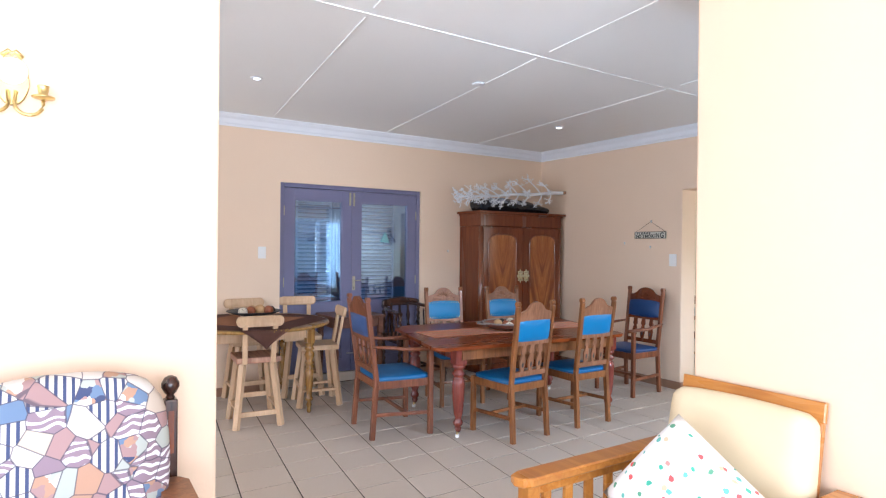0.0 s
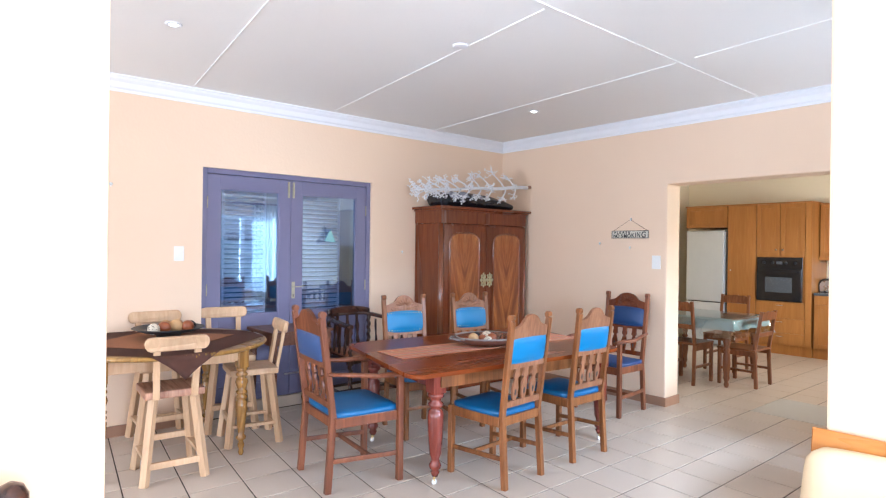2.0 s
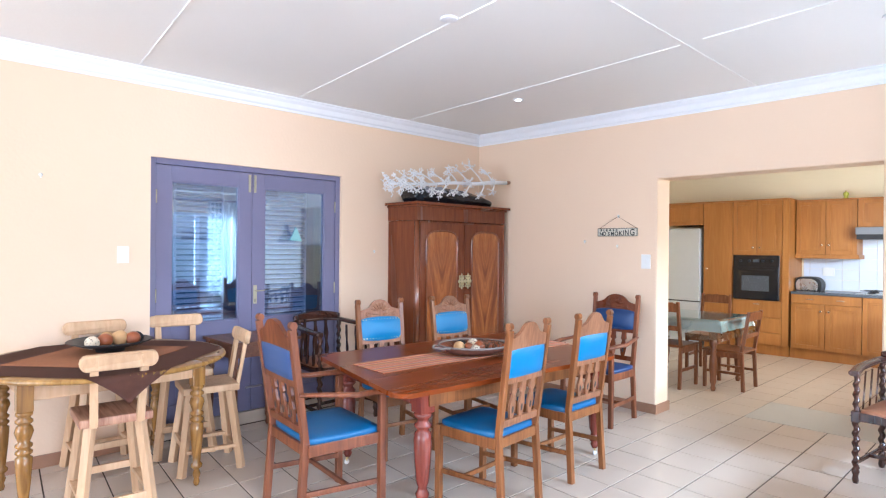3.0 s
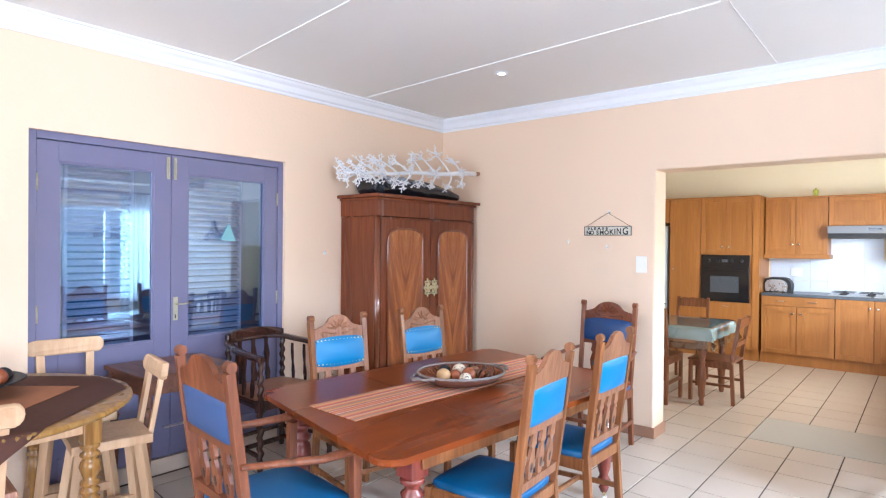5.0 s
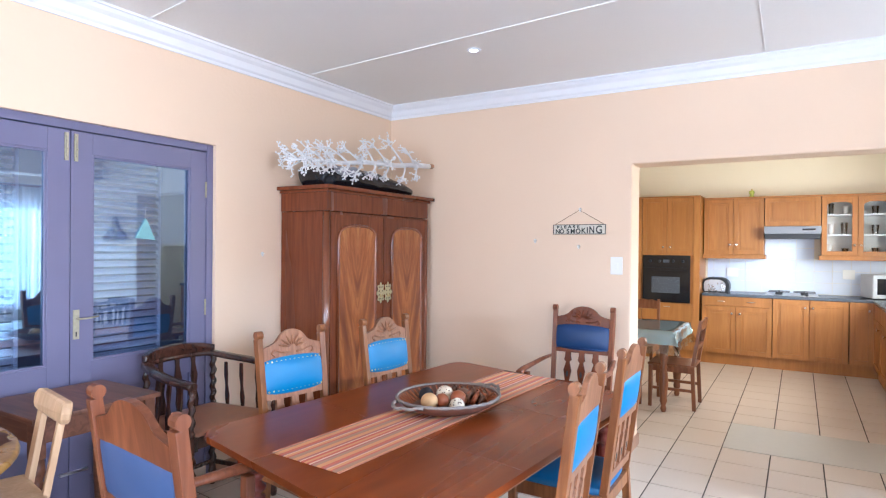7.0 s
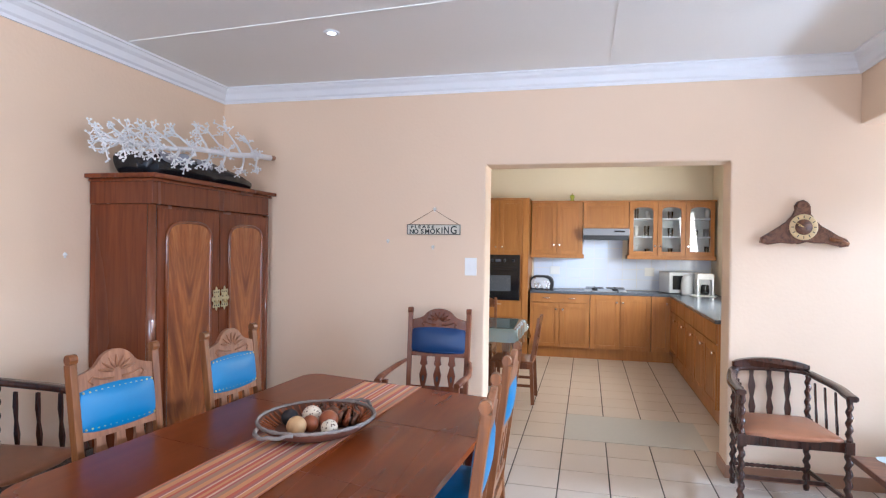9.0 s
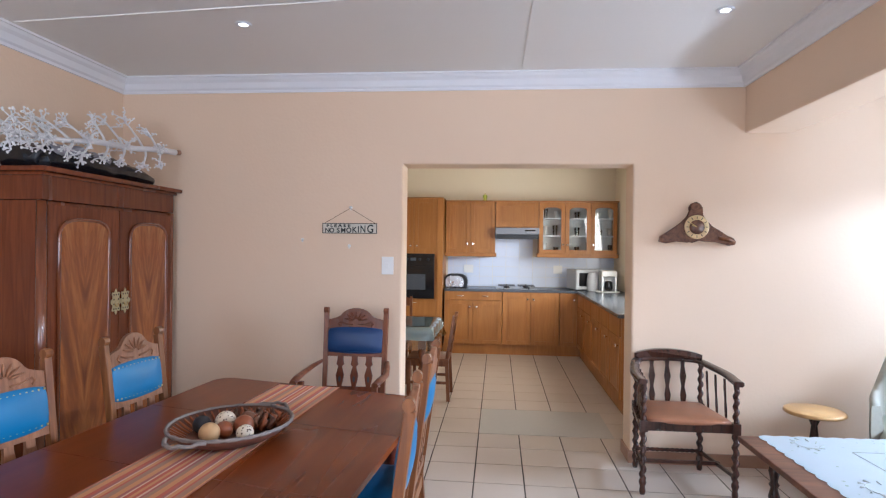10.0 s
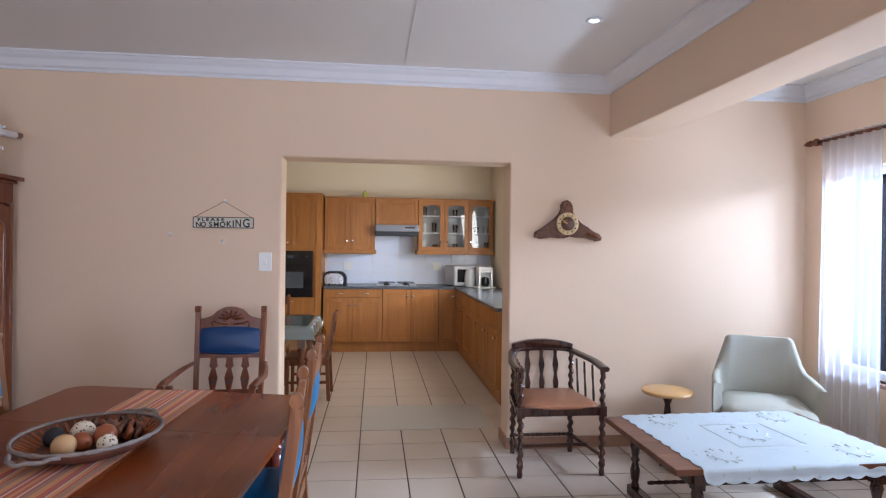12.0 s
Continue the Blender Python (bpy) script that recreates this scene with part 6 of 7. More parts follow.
part("door_handle", bars(((KX - 0.075, 4.12, 1.20), (KX - 0.075, 4.645, 1.20), 0.02, 0.02), ((KX - 0.045, 4.14, 1.20), (KX - 0.075, 4.14, 1.20), 0.018, 0.018), ((KX - 0.045, 4.625, 1.20), (KX - 0.075, 4.625, 1.20), 0.018, 0.018), bevel=0.004), M_BLACK, ov)
for y in (4.17, 4.29, 4.47, 4.59):
    part("control_knob", lathe([(0.02, 0), (0.018, 0.02), (0.01, 0.022)], 14, Matrix.Translation((KX - 0.02, y, 1.33)) @ Matrix.Rotation(radians(-90), 4, "Y")), M_RUBBER, ov)
part("display", B((KX - 0.022, KX - 0.0202, 4.34, 4.42, 1.31, 1.35)), M_SLATE, ov)
u = unit("larder_cabinet", "tall plain oak larder cabinet beside the fridge", KX, XK, 4.705, 5.13, 0.145, 2.19)
part("door", B((KX - 0.018, KX, 4.708, 5.127, 0.15, 2.188), bevel=0.003), M_CAB, u)
part("knob", lathe([(0.006, 0), (0.014, 0.018), (0.008, 0.03)], 10, Matrix.Translation((KX - 0.018, 5.07, 1.2)) @ Matrix.Rotation(radians(-90), 4, "Y")), M_CHROME, u)
u = unit("bridge_cabinet", "low oak cabinet above the fridge", KX, XK, 5.135, 5.80, 1.86, 2.19)
face(u, KX, 5.135, 5.80, 1.86, 2.19)
fr = thing("fridge", "silver-grey upright fridge freezer with a rounded door edge", "fridge", Matrix())
MF = plain("silver_fridge_enamel", (0.60, 0.62, 0.65), 0.35, 0.3, vary=0.04)
part("body", B((KX + 0.0, XK - 0.05, 5.17, 5.77, 0.02, 1.81), bevel=0.01), MF, fr)
part("freezer_door", B((KX - 0.06, KX - 0.004, 5.17, 5.77, 0.05, 0.68), bevel=0.014), MF, fr)
part("fridge_door", B((KX - 0.06, KX - 0.004, 5.17, 5.77, 0.695, 1.81), bevel=0.014), MF, fr)
part("seal", B((KX - 0.004, KX, 5.18, 5.76, 0.06, 1.80)), M_RUBBER, fr)
# wall units
WX = 9.65
for y0, y1, lb, z0 in ((3.225, 3.945, "oak wall cabinet with two panelled doors over the bread bin", 1.43),):
    u = unit("wall_cabinet", lb, WX, XK, y0, y1, z0, 2.17)
    ym = (y0 + y1) / 2
    face(u, WX, ym, y1, z0, 2.17, ((ym + 0.04, z0 + 0.13),))
    face(u, WX, y0, ym, z0, 2.17, ((ym - 0.04, z0 + 0.13),))
    part("light_pelmet", B((WX - 0.02, XK, y0 - 0.02, y1 + 0.01, 1.375, 1.43), bevel=0.004), M_CAB, u)
u = unit("wall_cabinet", "short oak wall cabinet above the extractor hood", WX, XK, 2.60, 3.22, 1.80, 2.17)
face(u, WX, 2.60, 3.22, 1.80, 2.17)
u = unit("display_cabinet", "oak display cabinet with three arched glass doors and white shelves", WX, XK, 1.49, 2.595, 1.43, 2.17, True)
M_INNER = plain("pale_cabinet_inside", (0.78, 0.80, 0.78), 0.5)
part("body", B((WX, XK, 1.49, 1.51, 1.43, 2.17), (WX, XK, 2.575, 2.595, 1.43, 2.17), (WX, XK, 1.51, 2.575, 2.15, 2.17), (WX, XK, 1.51, 2.575, 1.43, 1.45)), M_CAB, u)
part("back_panel", B((XK - 0.02, XK, 1.51, 2.575, 1.45, 2.15)), M_INNER, u)
for y in (1.863, 2.224):
    part("divider", B((WX, XK - 0.02, y - 0.008, y + 0.008, 1.45, 2.15)), M_CAB, u)
for z in (1.68, 1.93):
    part("shelf", B((WX + 0.02, XK - 0.02, 1.51, 2.575, z, z + 0.016)), M_WHITE, u)
part("light_pelmet", B((WX - 0.02, XK, 1.47, 2.62, 1.375, 1.43), bevel=0.004), M_CAB, u)
for y0, y1, k in ((2.224, 2.595, 2.255), (1.863, 2.222, 2.19), (1.49, 1.861, 1.83)):
    face(u, WX, y0, y1, 1.43, 2.17, ((k, 1.56),), glass=True)
rnd = random.Random(3)
for z in (1.451, 1.697, 1.947):
    for k in range(7):
        y = 1.57 + k * 0.155 + rnd.uniform(-0.01, 0.01)
        h, r = rnd.uniform(0.07, 0.15), rnd.uniform(0.028, 0.042)
        gl = thing("drinking_glass", "clear or white glass standing on a cabinet shelf", "glass", pose(9.80, y, z), "glasses in the display cabinet")
        part("body", lathe([(r * 0.7, 0), (r * 0.75, 0.01), (r, h), (r * 0.92, h), (r * 0.65, 0.014), (0.002, 0.012)], 12), M_PLASTIC if rnd.random() < 0.4 else M_STEEL if rnd.random() < 0.2 else M_CLEAR, gl)
part_ = struct("cabinet_cornice", M_CAB, (WX - 0.03, XK, 1.47, 3.95, 2.17, 2.19), (KX - 0.03, XK, 3.955, 5.81, 2.19, 2.21), bevel=0.003)
M_APPL = plain("off_white_appliance_enamel", (0.52, 0.53, 0.55), 0.35, vary=0.05)
M_HOOD = plain("dull_grey_steel", (0.22, 0.22, 0.23), 0.4, 0.6, vary=0.06)
hood = thing("extractor_hood", "slim steel extractor hood over the hob", "extractor hood", Matrix())
part("body", B((9.50, XK, 2.60, 3.22, 1.70, 1.795), bevel=0.004), M_HOOD, hood)
part("filter", B((9.51, XK - 0.02, 2.61, 3.21, 1.64, 1.70)), M_RUBBER, hood)
part("control_panel", B((9.496, 9.4995, 2.66, 2.80, 1.745, 1.765)), M_BLACK, hood)
hob = thing("gas_hob", "steel gas hob with black pan supports set in the worktop", "hob", Matrix())
part("tray", B((9.46, 9.90, 2.62, 3.20, 0.922, 0.930), bevel=0.003), M_STEEL, hob)
for x, y in itertools.product((9.56, 9.79), (2.77, 3.05)):
    part("burner", lathe([(0.04, 0.93), (0.045, 0.94), (0.03, 0.948)], 14, Matrix.Translation((x, y, 0))), M_RUBBER, hob)
    part("pan_support", bars(((x - 0.09, y, 0.962), (x + 0.09, y, 0.962), 0.01, 0.014), ((x, y - 0.12, 0.962), (x, y + 0.12, 0.962), 0.014, 0.01), ((x - 0.085, y, 0.93), (x - 0.085, y, 0.96), 0.01, 0.01), ((x + 0.085, y, 0.93), (x + 0.085, y, 0.96), 0.01, 0.01)), M_RUBBER, hob)
bb = thing("bread_bin", "rounded black and steel bread bin on the worktop beside the oven", "bread bin", pose(9.72, 3.79, 0.922))
bo = [(-0.155, 0.0), (0.155, 0.0), (0.165, 0.05)] + arc(0.05, 0.09, 0.115, 0.105, 0, 90, 6) + arc(-0.08, 0.11, 0.085, 0.085, 90, 180, 6) + [(-0.165, 0.05)]
RY = Matrix.Rotation(radians(-90), 4, "Z")
part("case", prism([(x, z) for x, z in bo], 0.22, RY, bevel=0.01), M_RUBBER, bb)
part("lid", prism([(x * 0.82 - 0.012, z * 0.82 + 0.008) for x, z in bo], 0.23, RY, bevel=0.006), M_STEEL, bb)
mw = thing("microwave", "white microwave oven with a dark door in the worktop corner", "microwave", pose(9.66, 1.90, 0.922, 0, 0, 14))
part("body", B((-0.17, 0.2, -0.24, 0.24, 0.01, 0.29), bevel=0.01), M_APPL, mw)
part("door", B((-0.185, -0.171, -0.09, 0.235, 0.015, 0.285), bevel=0.004), M_APPL, mw)
part("window", B((-0.188, -0.1855, -0.05, 0.195, 0.06, 0.245)), M_BLACK, mw)
part("control_panel", B((-0.176, -0.171, -0.235, -0.10, 0.02, 0.28)), M_PLASTIC, mw)
kt = thing("kettle", "white rounded electric kettle beside the microwave", "kettle", pose(9.40, 1.87, 0.922))
part("body", lathe([(0.07, 0), (0.075, 0.02), (0.078, 0.12), (0.068, 0.21), (0.05, 0.25), (0.02, 0.262)], 24), M_APPL, kt)
part("handle", tube(bmesh.new(), [(0.05, -0.04, 0.22), (0.09, -0.06, 0.20), (0.10, -0.06, 0.10), (0.07, -0.04, 0.06)], 0.010, 8), M_PLASTIC, kt)
cm = thing("coffee_machine", "white coffee machine with a dark centre and drip tray", "coffee machine", pose(9.30, 1.68, 0.922))
part("body", B((-0.02, 0.12, -0.10, 0.10, 0.0, 0.29), bevel=0.01), M_PLASTIC, cm)
part("top", B((-0.13, -0.022, -0.10, 0.10, 0.21, 0.29), bevel=0.01), M_PLASTIC, cm)
part("jug", lathe([(0.045, 0.02), (0.055, 0.06), (0.05, 0.13), (0.035, 0.15)], 16, Matrix.Translation((-0.075, 0, 0))), M_BLACK, cm)
for y in (-0.0875, 0.0875):
    part("side", B((-0.13, -0.022, y - 0.0125, y + 0.0125, 0.0, 0.209), bevel=0.004), M_STEEL, cm)
part("tray", lathe([(0.02, 0.0), (0.16, 0.0), (0.17, 0.012), (0.15, 0.014)], 24, Matrix.Translation((-0.09, 0.02, 0))), M_PLASTIC, cm)
for y, z, w in ((3.62, 1.185, 0.14), (2.29, 1.19, 0.13)):
    t = thing("wall_socket", "white double wall socket on the tiled splashback", "socket", pose(XK - 0.012, y, z, 0, 0, -90), "kitchen sockets")
    part("plate", B((-w / 2, w / 2, -0.01, 0, -0.06, 0.06), bevel=0.003), M_PLASTIC, t)
    part("rocker", B((-w / 4, -w / 12, -0.013, -0.01, -0.012, 0.02)), M_PLASTIC, t)
    part("rocker", B((w / 12, w / 4, -0.013, -0.01, -0.012, 0.02)), M_PLASTIC, t)
orn = thing("yellow_ornament", "small yellow-green ornament standing on top of the wall cabinets", "ornament", pose(9.75, 3.38, 2.19))
part("body", lathe([(0.03, 0), (0.034, 0.01), (0.02, 0.03), (0.036, 0.06), (0.03, 0.085), (0.01, 0.095)], 14), plain("yellow_green_glaze", (0.45, 0.48, 0.06), 0.35), orn)
part("knob", lathe([(0.012, 0.094), (0.012, 0.11), (0.005, 0.115)], 8), M_BRASS, orn)


def kitchen_chair(m, label):
    t = thing("kitchen_chair", label, "chair", m, "reddish chairs round the kitchen table")
    for s in (-1, 1):
        part("back_leg", bars(((s * 0.17, -0.20, 0), (s * 0.17, -0.18, 0.45), 0.032, 0.034), ((s * 0.17, -0.18, 0.44), (s * 0.165, -0.25, 0.93), 0.030, 0.032), bevel=0.004), M_KWOOD, t)
        part("leg", bars(((s * 0.18, 0.19, 0), (s * 0.18, 0.19, 0.44), 0.034, 0.034), bevel=0.004), M_KWOOD, t)
        part("stretcher", bars(((s * 0.175, -0.19, 0.2), (s * 0.175, 0.19, 0.2), 0.02, 0.028)), M_KWOOD, t)
    part("seat", B((-0.20, 0.20, -0.20, 0.215, 0.44, 0.465), bevel=0.008), M_KWOOD, t)
    part("apron", B((-0.17, 0.17, 0.175, 0.195, 0.38, 0.44), (-0.185, -0.165, -0.18, 0.175, 0.38, 0.44), (0.165, 0.185, -0.18, 0.175, 0.38, 0.44)), M_KWOOD, t)
    out = [(-0.155, 0.0), (0.155, 0.0), (0.155, 0.085), (0.10, 0.105), (0.05, 0.098), (0.0, 0.11), (-0.05, 0.098), (-0.10, 0.105), (-0.155, 0.085)]
    part("crest_rail", prism(out, 0.02, Matrix.Translation((0, -0.238, 0.82)) @ Matrix.Rotation(radians(8), 4, "X")), M_KWOOD, t)
    part("back_rail", prism([(-0.155, 0), (0.155, 0), (0.155, 0.05), (-0.155, 0.05)], 0.018, Matrix.Translation((0, -0.21, 0.62)) @ Matrix.Rotation(radians(8), 4, "X")), M_KWOOD, t)


ktb = thing("kitchen_table", "wooden kitchen table with turned legs under a plastic-covered cloth", "table", pose(6.93, 4.27, 0, 0, 0, 0))
part("tabletop", B((-0.40, 0.44, -0.47, 0.55, 0.715, 0.745), bevel=0.004), M_KWOOD, ktb)
part("apron", B((-0.34, 0.38, -0.41, -0.39, 0.62, 0.714), (-0.34, 0.38, 0.47, 0.49, 0.62, 0.714), (-0.36, -0.34, -0.39, 0.47, 0.62, 0.714), (0.38, 0.40, -0.39, 0.47, 0.62, 0.714)), M_OAK, ktb)
for sx, sy in ((-0.33, -0.38), (0.37, -0.38), (-0.33, 0.46), (0.37, 0.46)):
    bm = lathe([(0.02, 0), (0.028, 0.03), (0.02, 0.06), (0.034, 0.10), (0.03, 0.14), (0.042, 0.25), (0.036, 0.36), (0.024, 0.39), (0.038, 0.41), (0.024, 0.43), (0.04, 0.50), (0.034, 0.55)], 14, Matrix.Translation((sx, sy, 0)))
    box(bm, sx - 0.035, sx + 0.035, sy - 0.035, sy + 0.035, 0.545, 0.714, 0.004)
    part("leg", bm, M_KWOOD, ktb)


def overhang_cloth(t, material, name, x0, x1, y0, y1, z, drop, wave):
    bm = bmesh.new()
    n = 36
    g = []
    for i in range(n + 1):
        row = []
        for j in range(n + 1):
            x = x0 - drop + (x1 - x0 + 2 * drop) * i / n
            y = y0 - drop + (y1 - y0 + 2 * drop) * j / n
            ox, oy = max(x0 - x, x - x1, 0), max(y0 - y, y - y1, 0)
            o = max(ox, oy)
            zz = z - o
            cx, cy = min(max(x, x0), x1), min(max(y, y0), y1)
            if o > 0:
                k = 0.012 + wave * min(1, o * 6) * math.sin((x + y) * 26)
                cx += math.copysign(k, x - (x0 + x1) / 2) if ox > 0 else 0
                cy += math.copysign(k, y - (y0 + y1) / 2) if oy > 0 else 0
                if ox > 0 and oy > 0:
                    cx += math.copysign(min(ox, oy) * 0.5, x)
                    cy += math.copysign(min(ox, oy) * 0.3, y - 0.04)
            row.append(bm.verts.new((cx, cy, zz)))
        g.append(row)
    for i in range(n):
        for j in range(n):
            bm.faces.new((g[i][j], g[i + 1][j], g[i + 1][j + 1], g[i][j + 1])).smooth = True
    return part(name, bm, material, t)


kc = thing("kitchen_tablecloth", "pale blue-grey cloth under a clear plastic sheet on the kitchen table", "tablecloth", pose(6.93, 4.27, 0))
overhang_cloth(kc, M_BLUECLOTH, "cloth", -0.405, 0.445, -0.475, 0.555, 0.748, 0.12, 0.012)
overhang_cloth(kc, M_FILM, "plastic_cover", -0.41, 0.45, -0.48, 0.56, 0.752, 0.21, 0.02)
kitchen_chair(pose(6.96, 3.85, 0, 0, 0, 0) @ Matrix.Diagonal((1.1, 1, 0.90, 1)), "reddish wooden kitchen chair tucked under the kitchen table")
kitchen_chair(pose(6.58, 4.32, 0, 0, 0, -90), "reddish wooden kitchen chair facing across the kitchen table")
kitchen_chair(pose(7.62, 4.35, 0, 0, 0, 90), "reddish wooden kitchen chair between kitchen table and cabinets")

# ---- lounge ----
sofa = thing("patterned_sofa", "wooden-framed sofa with abstract printed cushions and ball finials", "sofa", pose(-0.80, 2.06, 0, 0, 0, 180))
for s in (-1, 1):
    x = s * 0.955
    bm = B((x - 0.024, x + 0.024, -0.42, -0.37, 0, 0.90), bevel=0.006)
    post = part("back_post", bm, M_DARK, sofa, "dark post topped by a ball finial")
    part("finial", lathe([(0.012, 0.90), (0.018, 0.905), (0.012, 0.915), (0.022, 0.925), (0.032, 0.945), (0.032, 0.96), (0.022, 0.98), (0.006, 0.988)], 18, Matrix.Translation((x, -0.395, 0))), M_DARK, post)
    part("post_inlay", B((x - 0.010, x + 0.010, -0.368, -0.365, 0.70, 0.86)), M_MAHOG, post)
    part("leg", B((x - 0.024, x + 0.024, 0.36, 0.41, 0, 0.58), bevel=0.006), M_MAHOG, sofa)
    bm = bmesh.new()
    bm.free()
    bm = slab([(px + x, py) for px, py in arc(0, 0.40, 0.052, 0.052, 0, 180, 8) + arc(0, -0.30, 0.052, 0.062, 180, 360, 8)], 0.58, 0.618, 0.010)
    part("armrest", bm, M_OAK, sofa, "broad brown wooden armrest")
    part("side_rail", B((x - 0.015, x + 0.015, -0.37, 0.36, 0.28, 0.36), bevel=0.004), M_MAHOG, sofa)
    for k in range(4):
        yy = -0.25 + k * 0.16
        part("spindle", B((x - 0.01, x + 0.01, yy - 0.012, yy + 0.012, 0.36, 0.58)), M_MAHOG, sofa)
part("frame", B((-0.93, 0.93, -0.40, -0.37, 0.24, 0.34), (-0.93, 0.93, 0.36, 0.39, 0.24, 0.36), (-0.93, 0.93, -0.41, -0.385, 0.78, 0.83), bevel=0.004), M_MAHOG, sofa)
for k in range(3):
    x0 = -0.91 + k * 0.61
    bm = cushion(x0, x0 + 0.60, -0.375, -0.19, 0.46, 0.975, 0.03, 14)
    for v in bm.verts:
        u = (v.co.x - x0 - 0.3) / 0.3
        v.co.z += (0.03 * (1 - u ** 4)) * max(0, (v.co.z - 0.6) / 0.3)
        v.co.y += (v.co.z - 0.46) * -0.05
    c = part("back_cushion", bm, M_PATCH, sofa)
    part("seat_cushion", cushion(x0, x0 + 0.60, -0.20, 0.38, 0.33, 0.47, 0.02, 8), M_PATCH, sofa)

oc = thing("pine_armchair", "orange varnished pine armchair with cream cushions against the wall end", "armchair", pose(1.62, 1.33, 0, 0, 0, 90))
for s in (-1, 1):
    x = s * 0.365
    part("armrest", slab([(px + x, py) for px, py in [(-0.05, -0.50), (0.05, -0.50), (0.05, 0.36), (0.035, 0.40), (0.0, 0.415), (-0.035, 0.40), (-0.05, 0.36)]], 0.605, 0.64, 0.006), M_ORANGE, oc, "wide flat armrest with a clipped front")
    for yy in (-0.44, 0.34):
        part("leg", B((x - 0.03, x + 0.03, yy - 0.03, yy + 0.03, 0, 0.605), bevel=0.005), M_ORANGE, oc)
    part("side_rail", B((x - 0.014, x + 0.014, -0.41, 0.31, 0.14, 0.21), (x - 0.014, x + 0.014, -0.41, 0.31, 0.56, 0.605), bevel=0.003), M_ORANGE, oc)
    for k in range(6):
        yy = -0.32 + k * 0.115
        part("slat", B((x - 0.009, x + 0.009, yy - 0.02, yy + 0.02, 0.21, 0.56), bevel=0.002), M_ORANGE, oc)
    part("back_post", bars(((s * 0.262, -0.375, 0.25), (s * 0.262, -0.49, 0.91), 0.04, 0.025), bevel=0.004), M_ORANGE, oc)
part("top_rail", prism([(-0.288, 0), (0.288, 0), (0.288, 0.075), (-0.288, 0.075)], 0.022, Matrix.Translation((0, -0.477, 0.865)) @ Matrix.Rotation(radians(9.6), 4, "X"), bevel=0.004), M_ORANGE, oc)
part("seat_frame", B((-0.35, 0.35, -0.40, -0.37, 0.22, 0.30), (-0.35, 0.35, 0.31, 0.34, 0.24, 0.32), (-0.35, 0.35, -0.37, 0.31, 0.25, 0.27)), M_ORANGE, oc)
bm = cushion(-0.278, 0.278, -0.075, 0.065, 0.0, 0.505, 0.012, 14)
bmesh.ops.transform(bm, matrix=Matrix.Translation((0, -0.345, 0.40)) @ Matrix.Rotation(radians(9.6), 4, "X"), verts=bm.verts)
part("back_cushion", bm, M_CREAMSUEDE, oc, "thick cream suede back cushion")
part("seat_cushion", cushion(-0.29, 0.29, -0.35, 0.33, 0.275, 0.42, 0.02, 10), M_CREAMSUEDE, oc, "thick cream suede seat cushion")
pil = thing("floral_pillow", "white pillow with small red and green flowers in armchair", "pillow", pose(1.655, 1.315, 0.60, 0, 0, 0))
bm = bmesh.new()
n = 18
for side in (-1, 1):
    g = []
    for i in range(n + 1):
        row = []
        for j in range(n + 1):
            u, w = -1 + 2 * i / n, -1 + 2 * j / n
            f = (1 - u ** 4) * (1 - w ** 4)
            k = 0.21 * (1 - 0.06 * (1 - u * u) * abs(w) ** 2)
            row.append(bm.verts.new((k * u, side * 0.10 * f ** 0.5, 0.21 * w * (1 - 0.08 * (1 - w * w)))))
        g.append(row)
    for i in range(n):
        for j in range(n):
            bm.faces.new((g[i][j], g[i + 1][j], g[i + 1][j + 1], g[i][j + 1])).smooth = True
bmesh.ops.remove_doubles(bm, verts=bm.verts, dist=0.0005)
bmesh.ops.transform(bm, matrix=Matrix.Rotation(radians(90 + 12), 4, "Z") @ Matrix.Rotation(radians(24), 4, "X") @ Matrix.Rotation(radians(-33), 4, "Y"), verts=bm.verts)
part("body", bm, M_FLORAL, pil)

sc = thing("wall_sconce", "aged brass wall light with glowing glass and curled arms", "wall light", pose(-0.345, 2.60, 2.05))
M_GLOW = glow_material("lit_sconce_glass", (1.0, 0.90, 0.62), 4.0)
part("backplate", prism([(x, z) for x, z in arc(0, 0.0, 0.05, 0.085, 0, 350, 20)], 0.012, Matrix.Translation((0, -0.006, 0.0)), bevel=0.003), M_BRASS, sc)
part("glass", lathe([(0.01, 0.045), (0.035, 0.04), (0.045, 0.02), (0.045, 0.013)], 24, Matrix.Translation((0, 0, 0.035)) @ Matrix.Rotation(radians(90), 4, "X")), M_GLOW, sc)
part("crest", tube(bmesh.new(), [(-0.03, -0.012, 0.085), (-0.01, -0.014, 0.105), (0.0, -0.014, 0.095), (0.01, -0.014, 0.105), (0.03, -0.012, 0.085)], 0.008, 8), M_BRASS, sc)
for s in (-1, 1):
    pts = [(s * 0.012, -0.02, -0.035)] + [(s * (0.05 - 0.042 * math.cos(a)), -0.03 - 0.02 * math.sin(a), -0.075 - 0.045 * math.sin(a)) for a in [math.pi * k / 8 for k in range(9)]] + [(s * 0.092, -0.032, -0.055)]
    a_ = part("arm", tube(bmesh.new(), pts, 0.006, 8), M_BRASS, sc, "curled brass arm")
    part("candle_cup", lathe([(0.010, -0.058), (0.034, -0.052), (0.036, -0.046), (0.014, -0.04), (0.018, -0.012), (0.020, -0.008), (0.012, -0.006)], 16, Matrix.Translation((s * 0.092, -0.032, 0))), M_BRASS, a_)

# ---- floor and wall tiles ----
S0 = 2.997


def lean(u):
    return 0.13 * min(1.0, max(0.0, (5.2 - u) / 3.0))


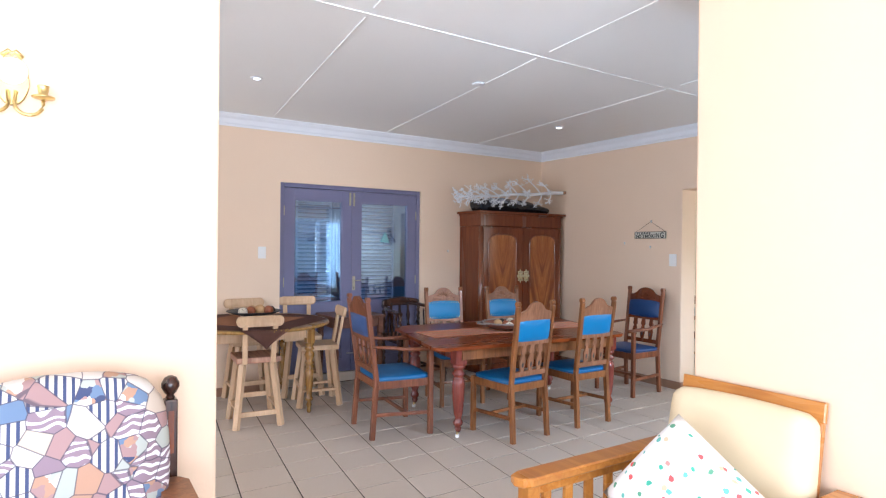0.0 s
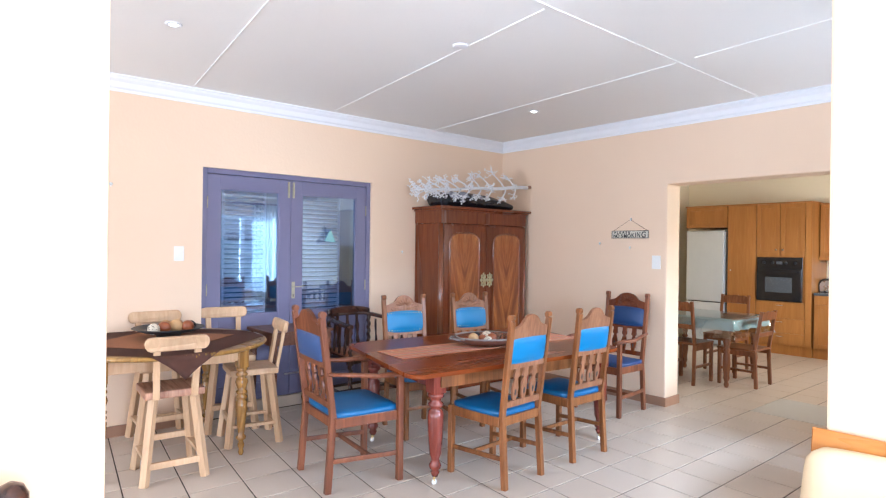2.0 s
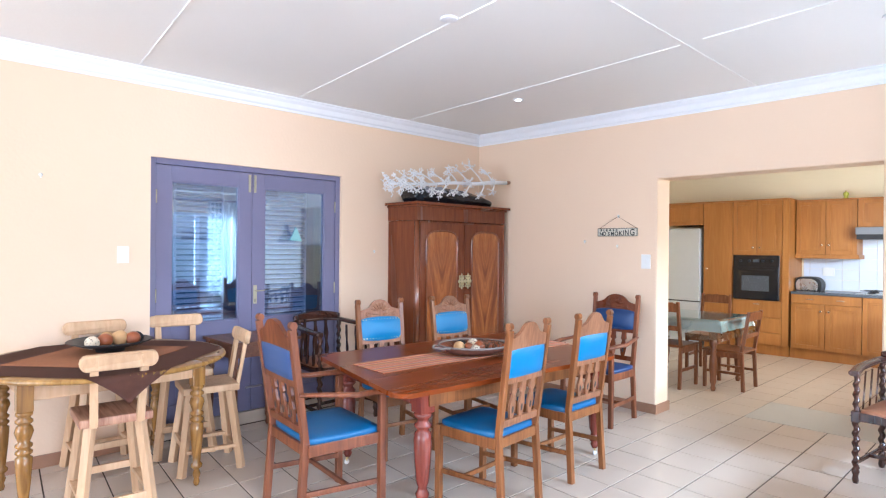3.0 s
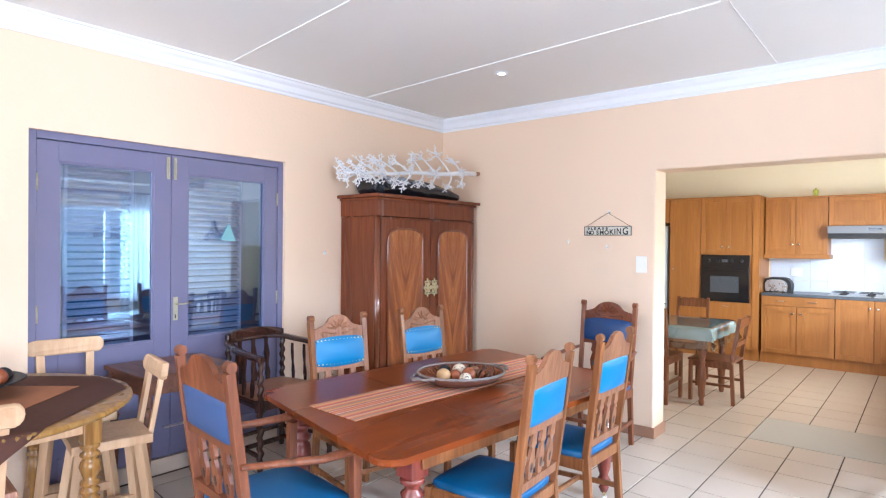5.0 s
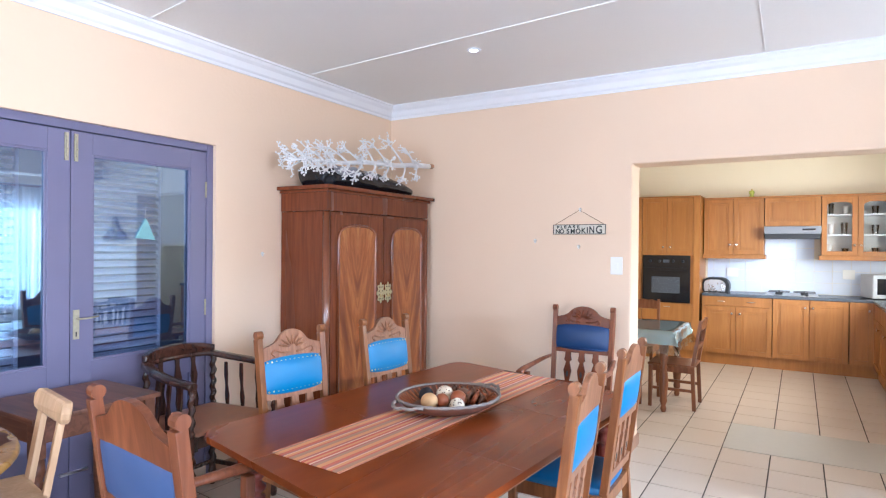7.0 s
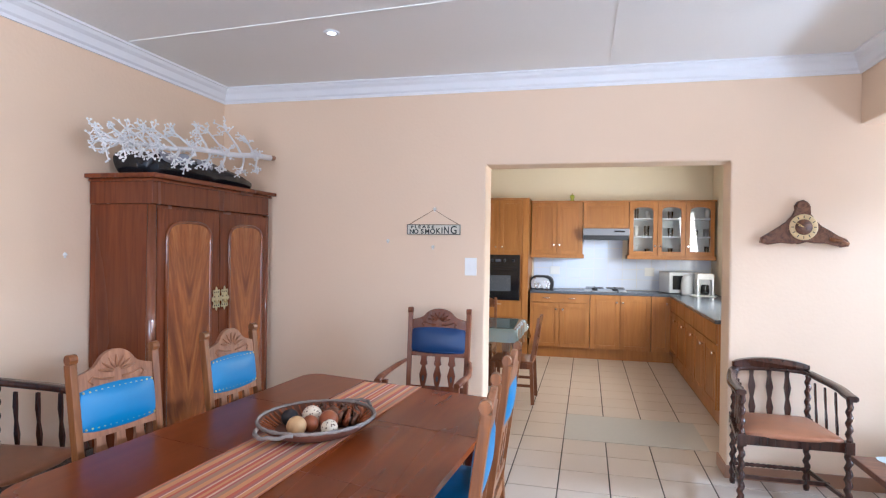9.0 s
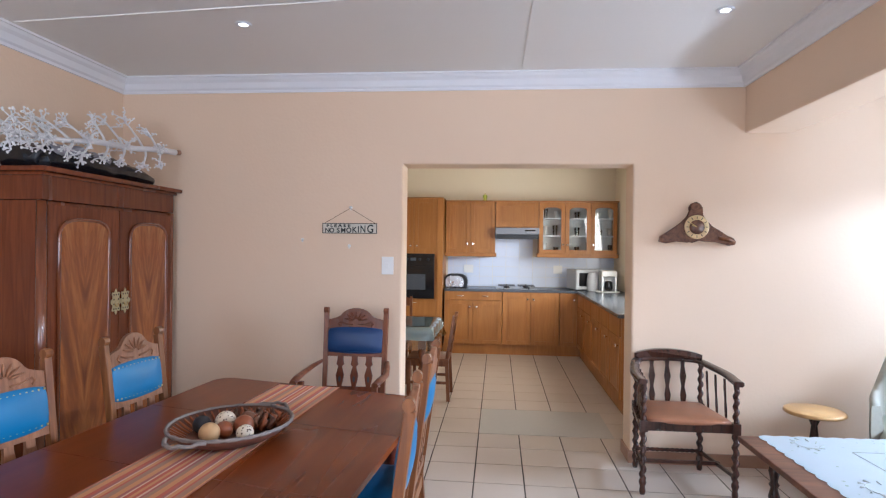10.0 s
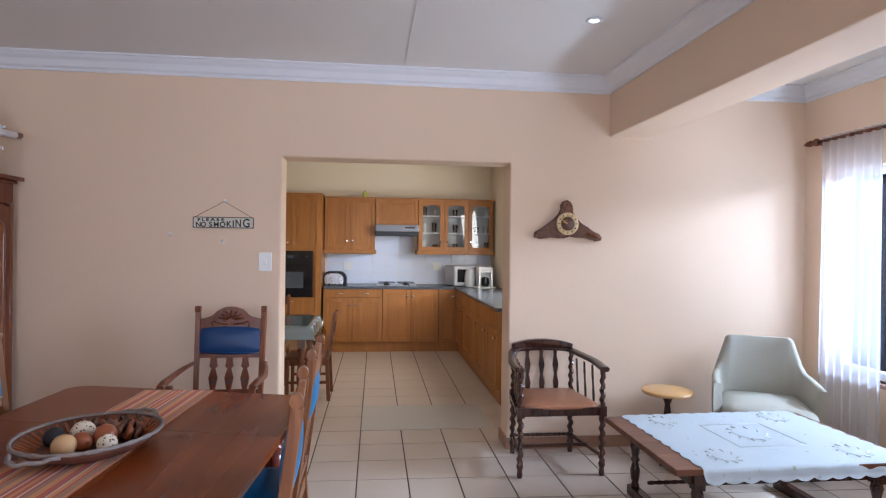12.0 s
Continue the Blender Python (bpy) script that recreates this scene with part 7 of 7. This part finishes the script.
US = [1.626 - 0.332 * k for k in range(17, 0, -1)] + [1.626 + 0.3177 * k for k in range(11)] + [5.145, 5.487, 5.82]
UK = [5.823, 6.22, 6.56] + [6.90 + 0.341 * k for k in range(9)]
VS = [S0 + 0.3235 * k for k in range(-22, 11)]
GAP = 0.0044
near = []
rest = bmesh.new()
tile_floor = bpy.data.objects["floor"]


def quad_tile(bm, P):
    n = len(P)
    cx, cy = sum(p[0] for p in P) / n, sum(p[1] for p in P) / n
    def ins(p, d):
        return (p[0] + (cx - p[0]) * d, p[1] + (cy - p[1]) * d)
    a = [bm.verts.new((*p, -0.0035)) for p in P]
    b = [bm.verts.new((*p, -0.0012)) for p in P]
    c = [bm.verts.new((*ins(p, 0.009), 0.0)) for p in P]
    for r, s in ((a, b), (b, c)):
        for i in range(n):
            bm.faces.new((r[i], r[(i + 1) % n], s[(i + 1) % n], s[i]))
    bm.faces.new(c)


def cell(u0, u1, v0, v1):
    out = []
    for u, v in ((u0 + GAP, v0 + GAP), (u1 - GAP, v0 + GAP), (u1 - GAP, v1 - GAP), (u0 + GAP, v1 - GAP)):
        out.append((u + lean(u) * (v - 2.96), v))
    return out


for us in (US, UK):
    for u0, u1 in zip(us, us[1:]):
        for v0, v1 in zip(VS, VS[1:]):
            if us is US and v1 > Y + 0.15 and u0 > 0.3:
                v1 = min(v1, Y - 0.002)
            if v1 - v0 < 0.05 or (us is UK and (v1 < 1.9)):
                continue
            if us is UK and u1 < 6.57 and 2.2 < v0 + 0.05 < 3.3:
                continue
            near.append((u0, u1, v0, v1))
near.sort(key=lambda q: (q[0] - 3.6) ** 2 * 0.55 + (q[2] - 3.2) ** 2)
for k, q in enumerate(near):
    P = cell(*q)
    if k < 300:
        bm = bmesh.new()
        cx, cy = sum(p[0] for p in P) / 4, sum(p[1] for p in P) / 4
        quad_tile(bm, [(x - cx, y - cy) for x, y in P])
        ob = part("tile", bm, M_TILE, tile_floor)
        ob.location = (cx, cy, 0)
    else:
        quad_tile(rest, P)
part("tiles", rest, M_TILE, tile_floor, kind="stuff")

backwall = bpy.data.objects["wall_kitchen_east"]
y = 1.47
while y < 3.93:
    z = 0.925
    while z < 1.79:
        y1, z1 = min(y + 0.196, 3.935), z + 0.146
        if z1 < 1.375 or (2.6 <= y + 0.05 and y1 <= 3.27):
            ob = part("wall_tile", B((XK - 0.008, XK - 0.0005, y, y1, z, z1), bevel=0.001), M_WTILE, backwall)
        z += 0.149
    y += 0.199
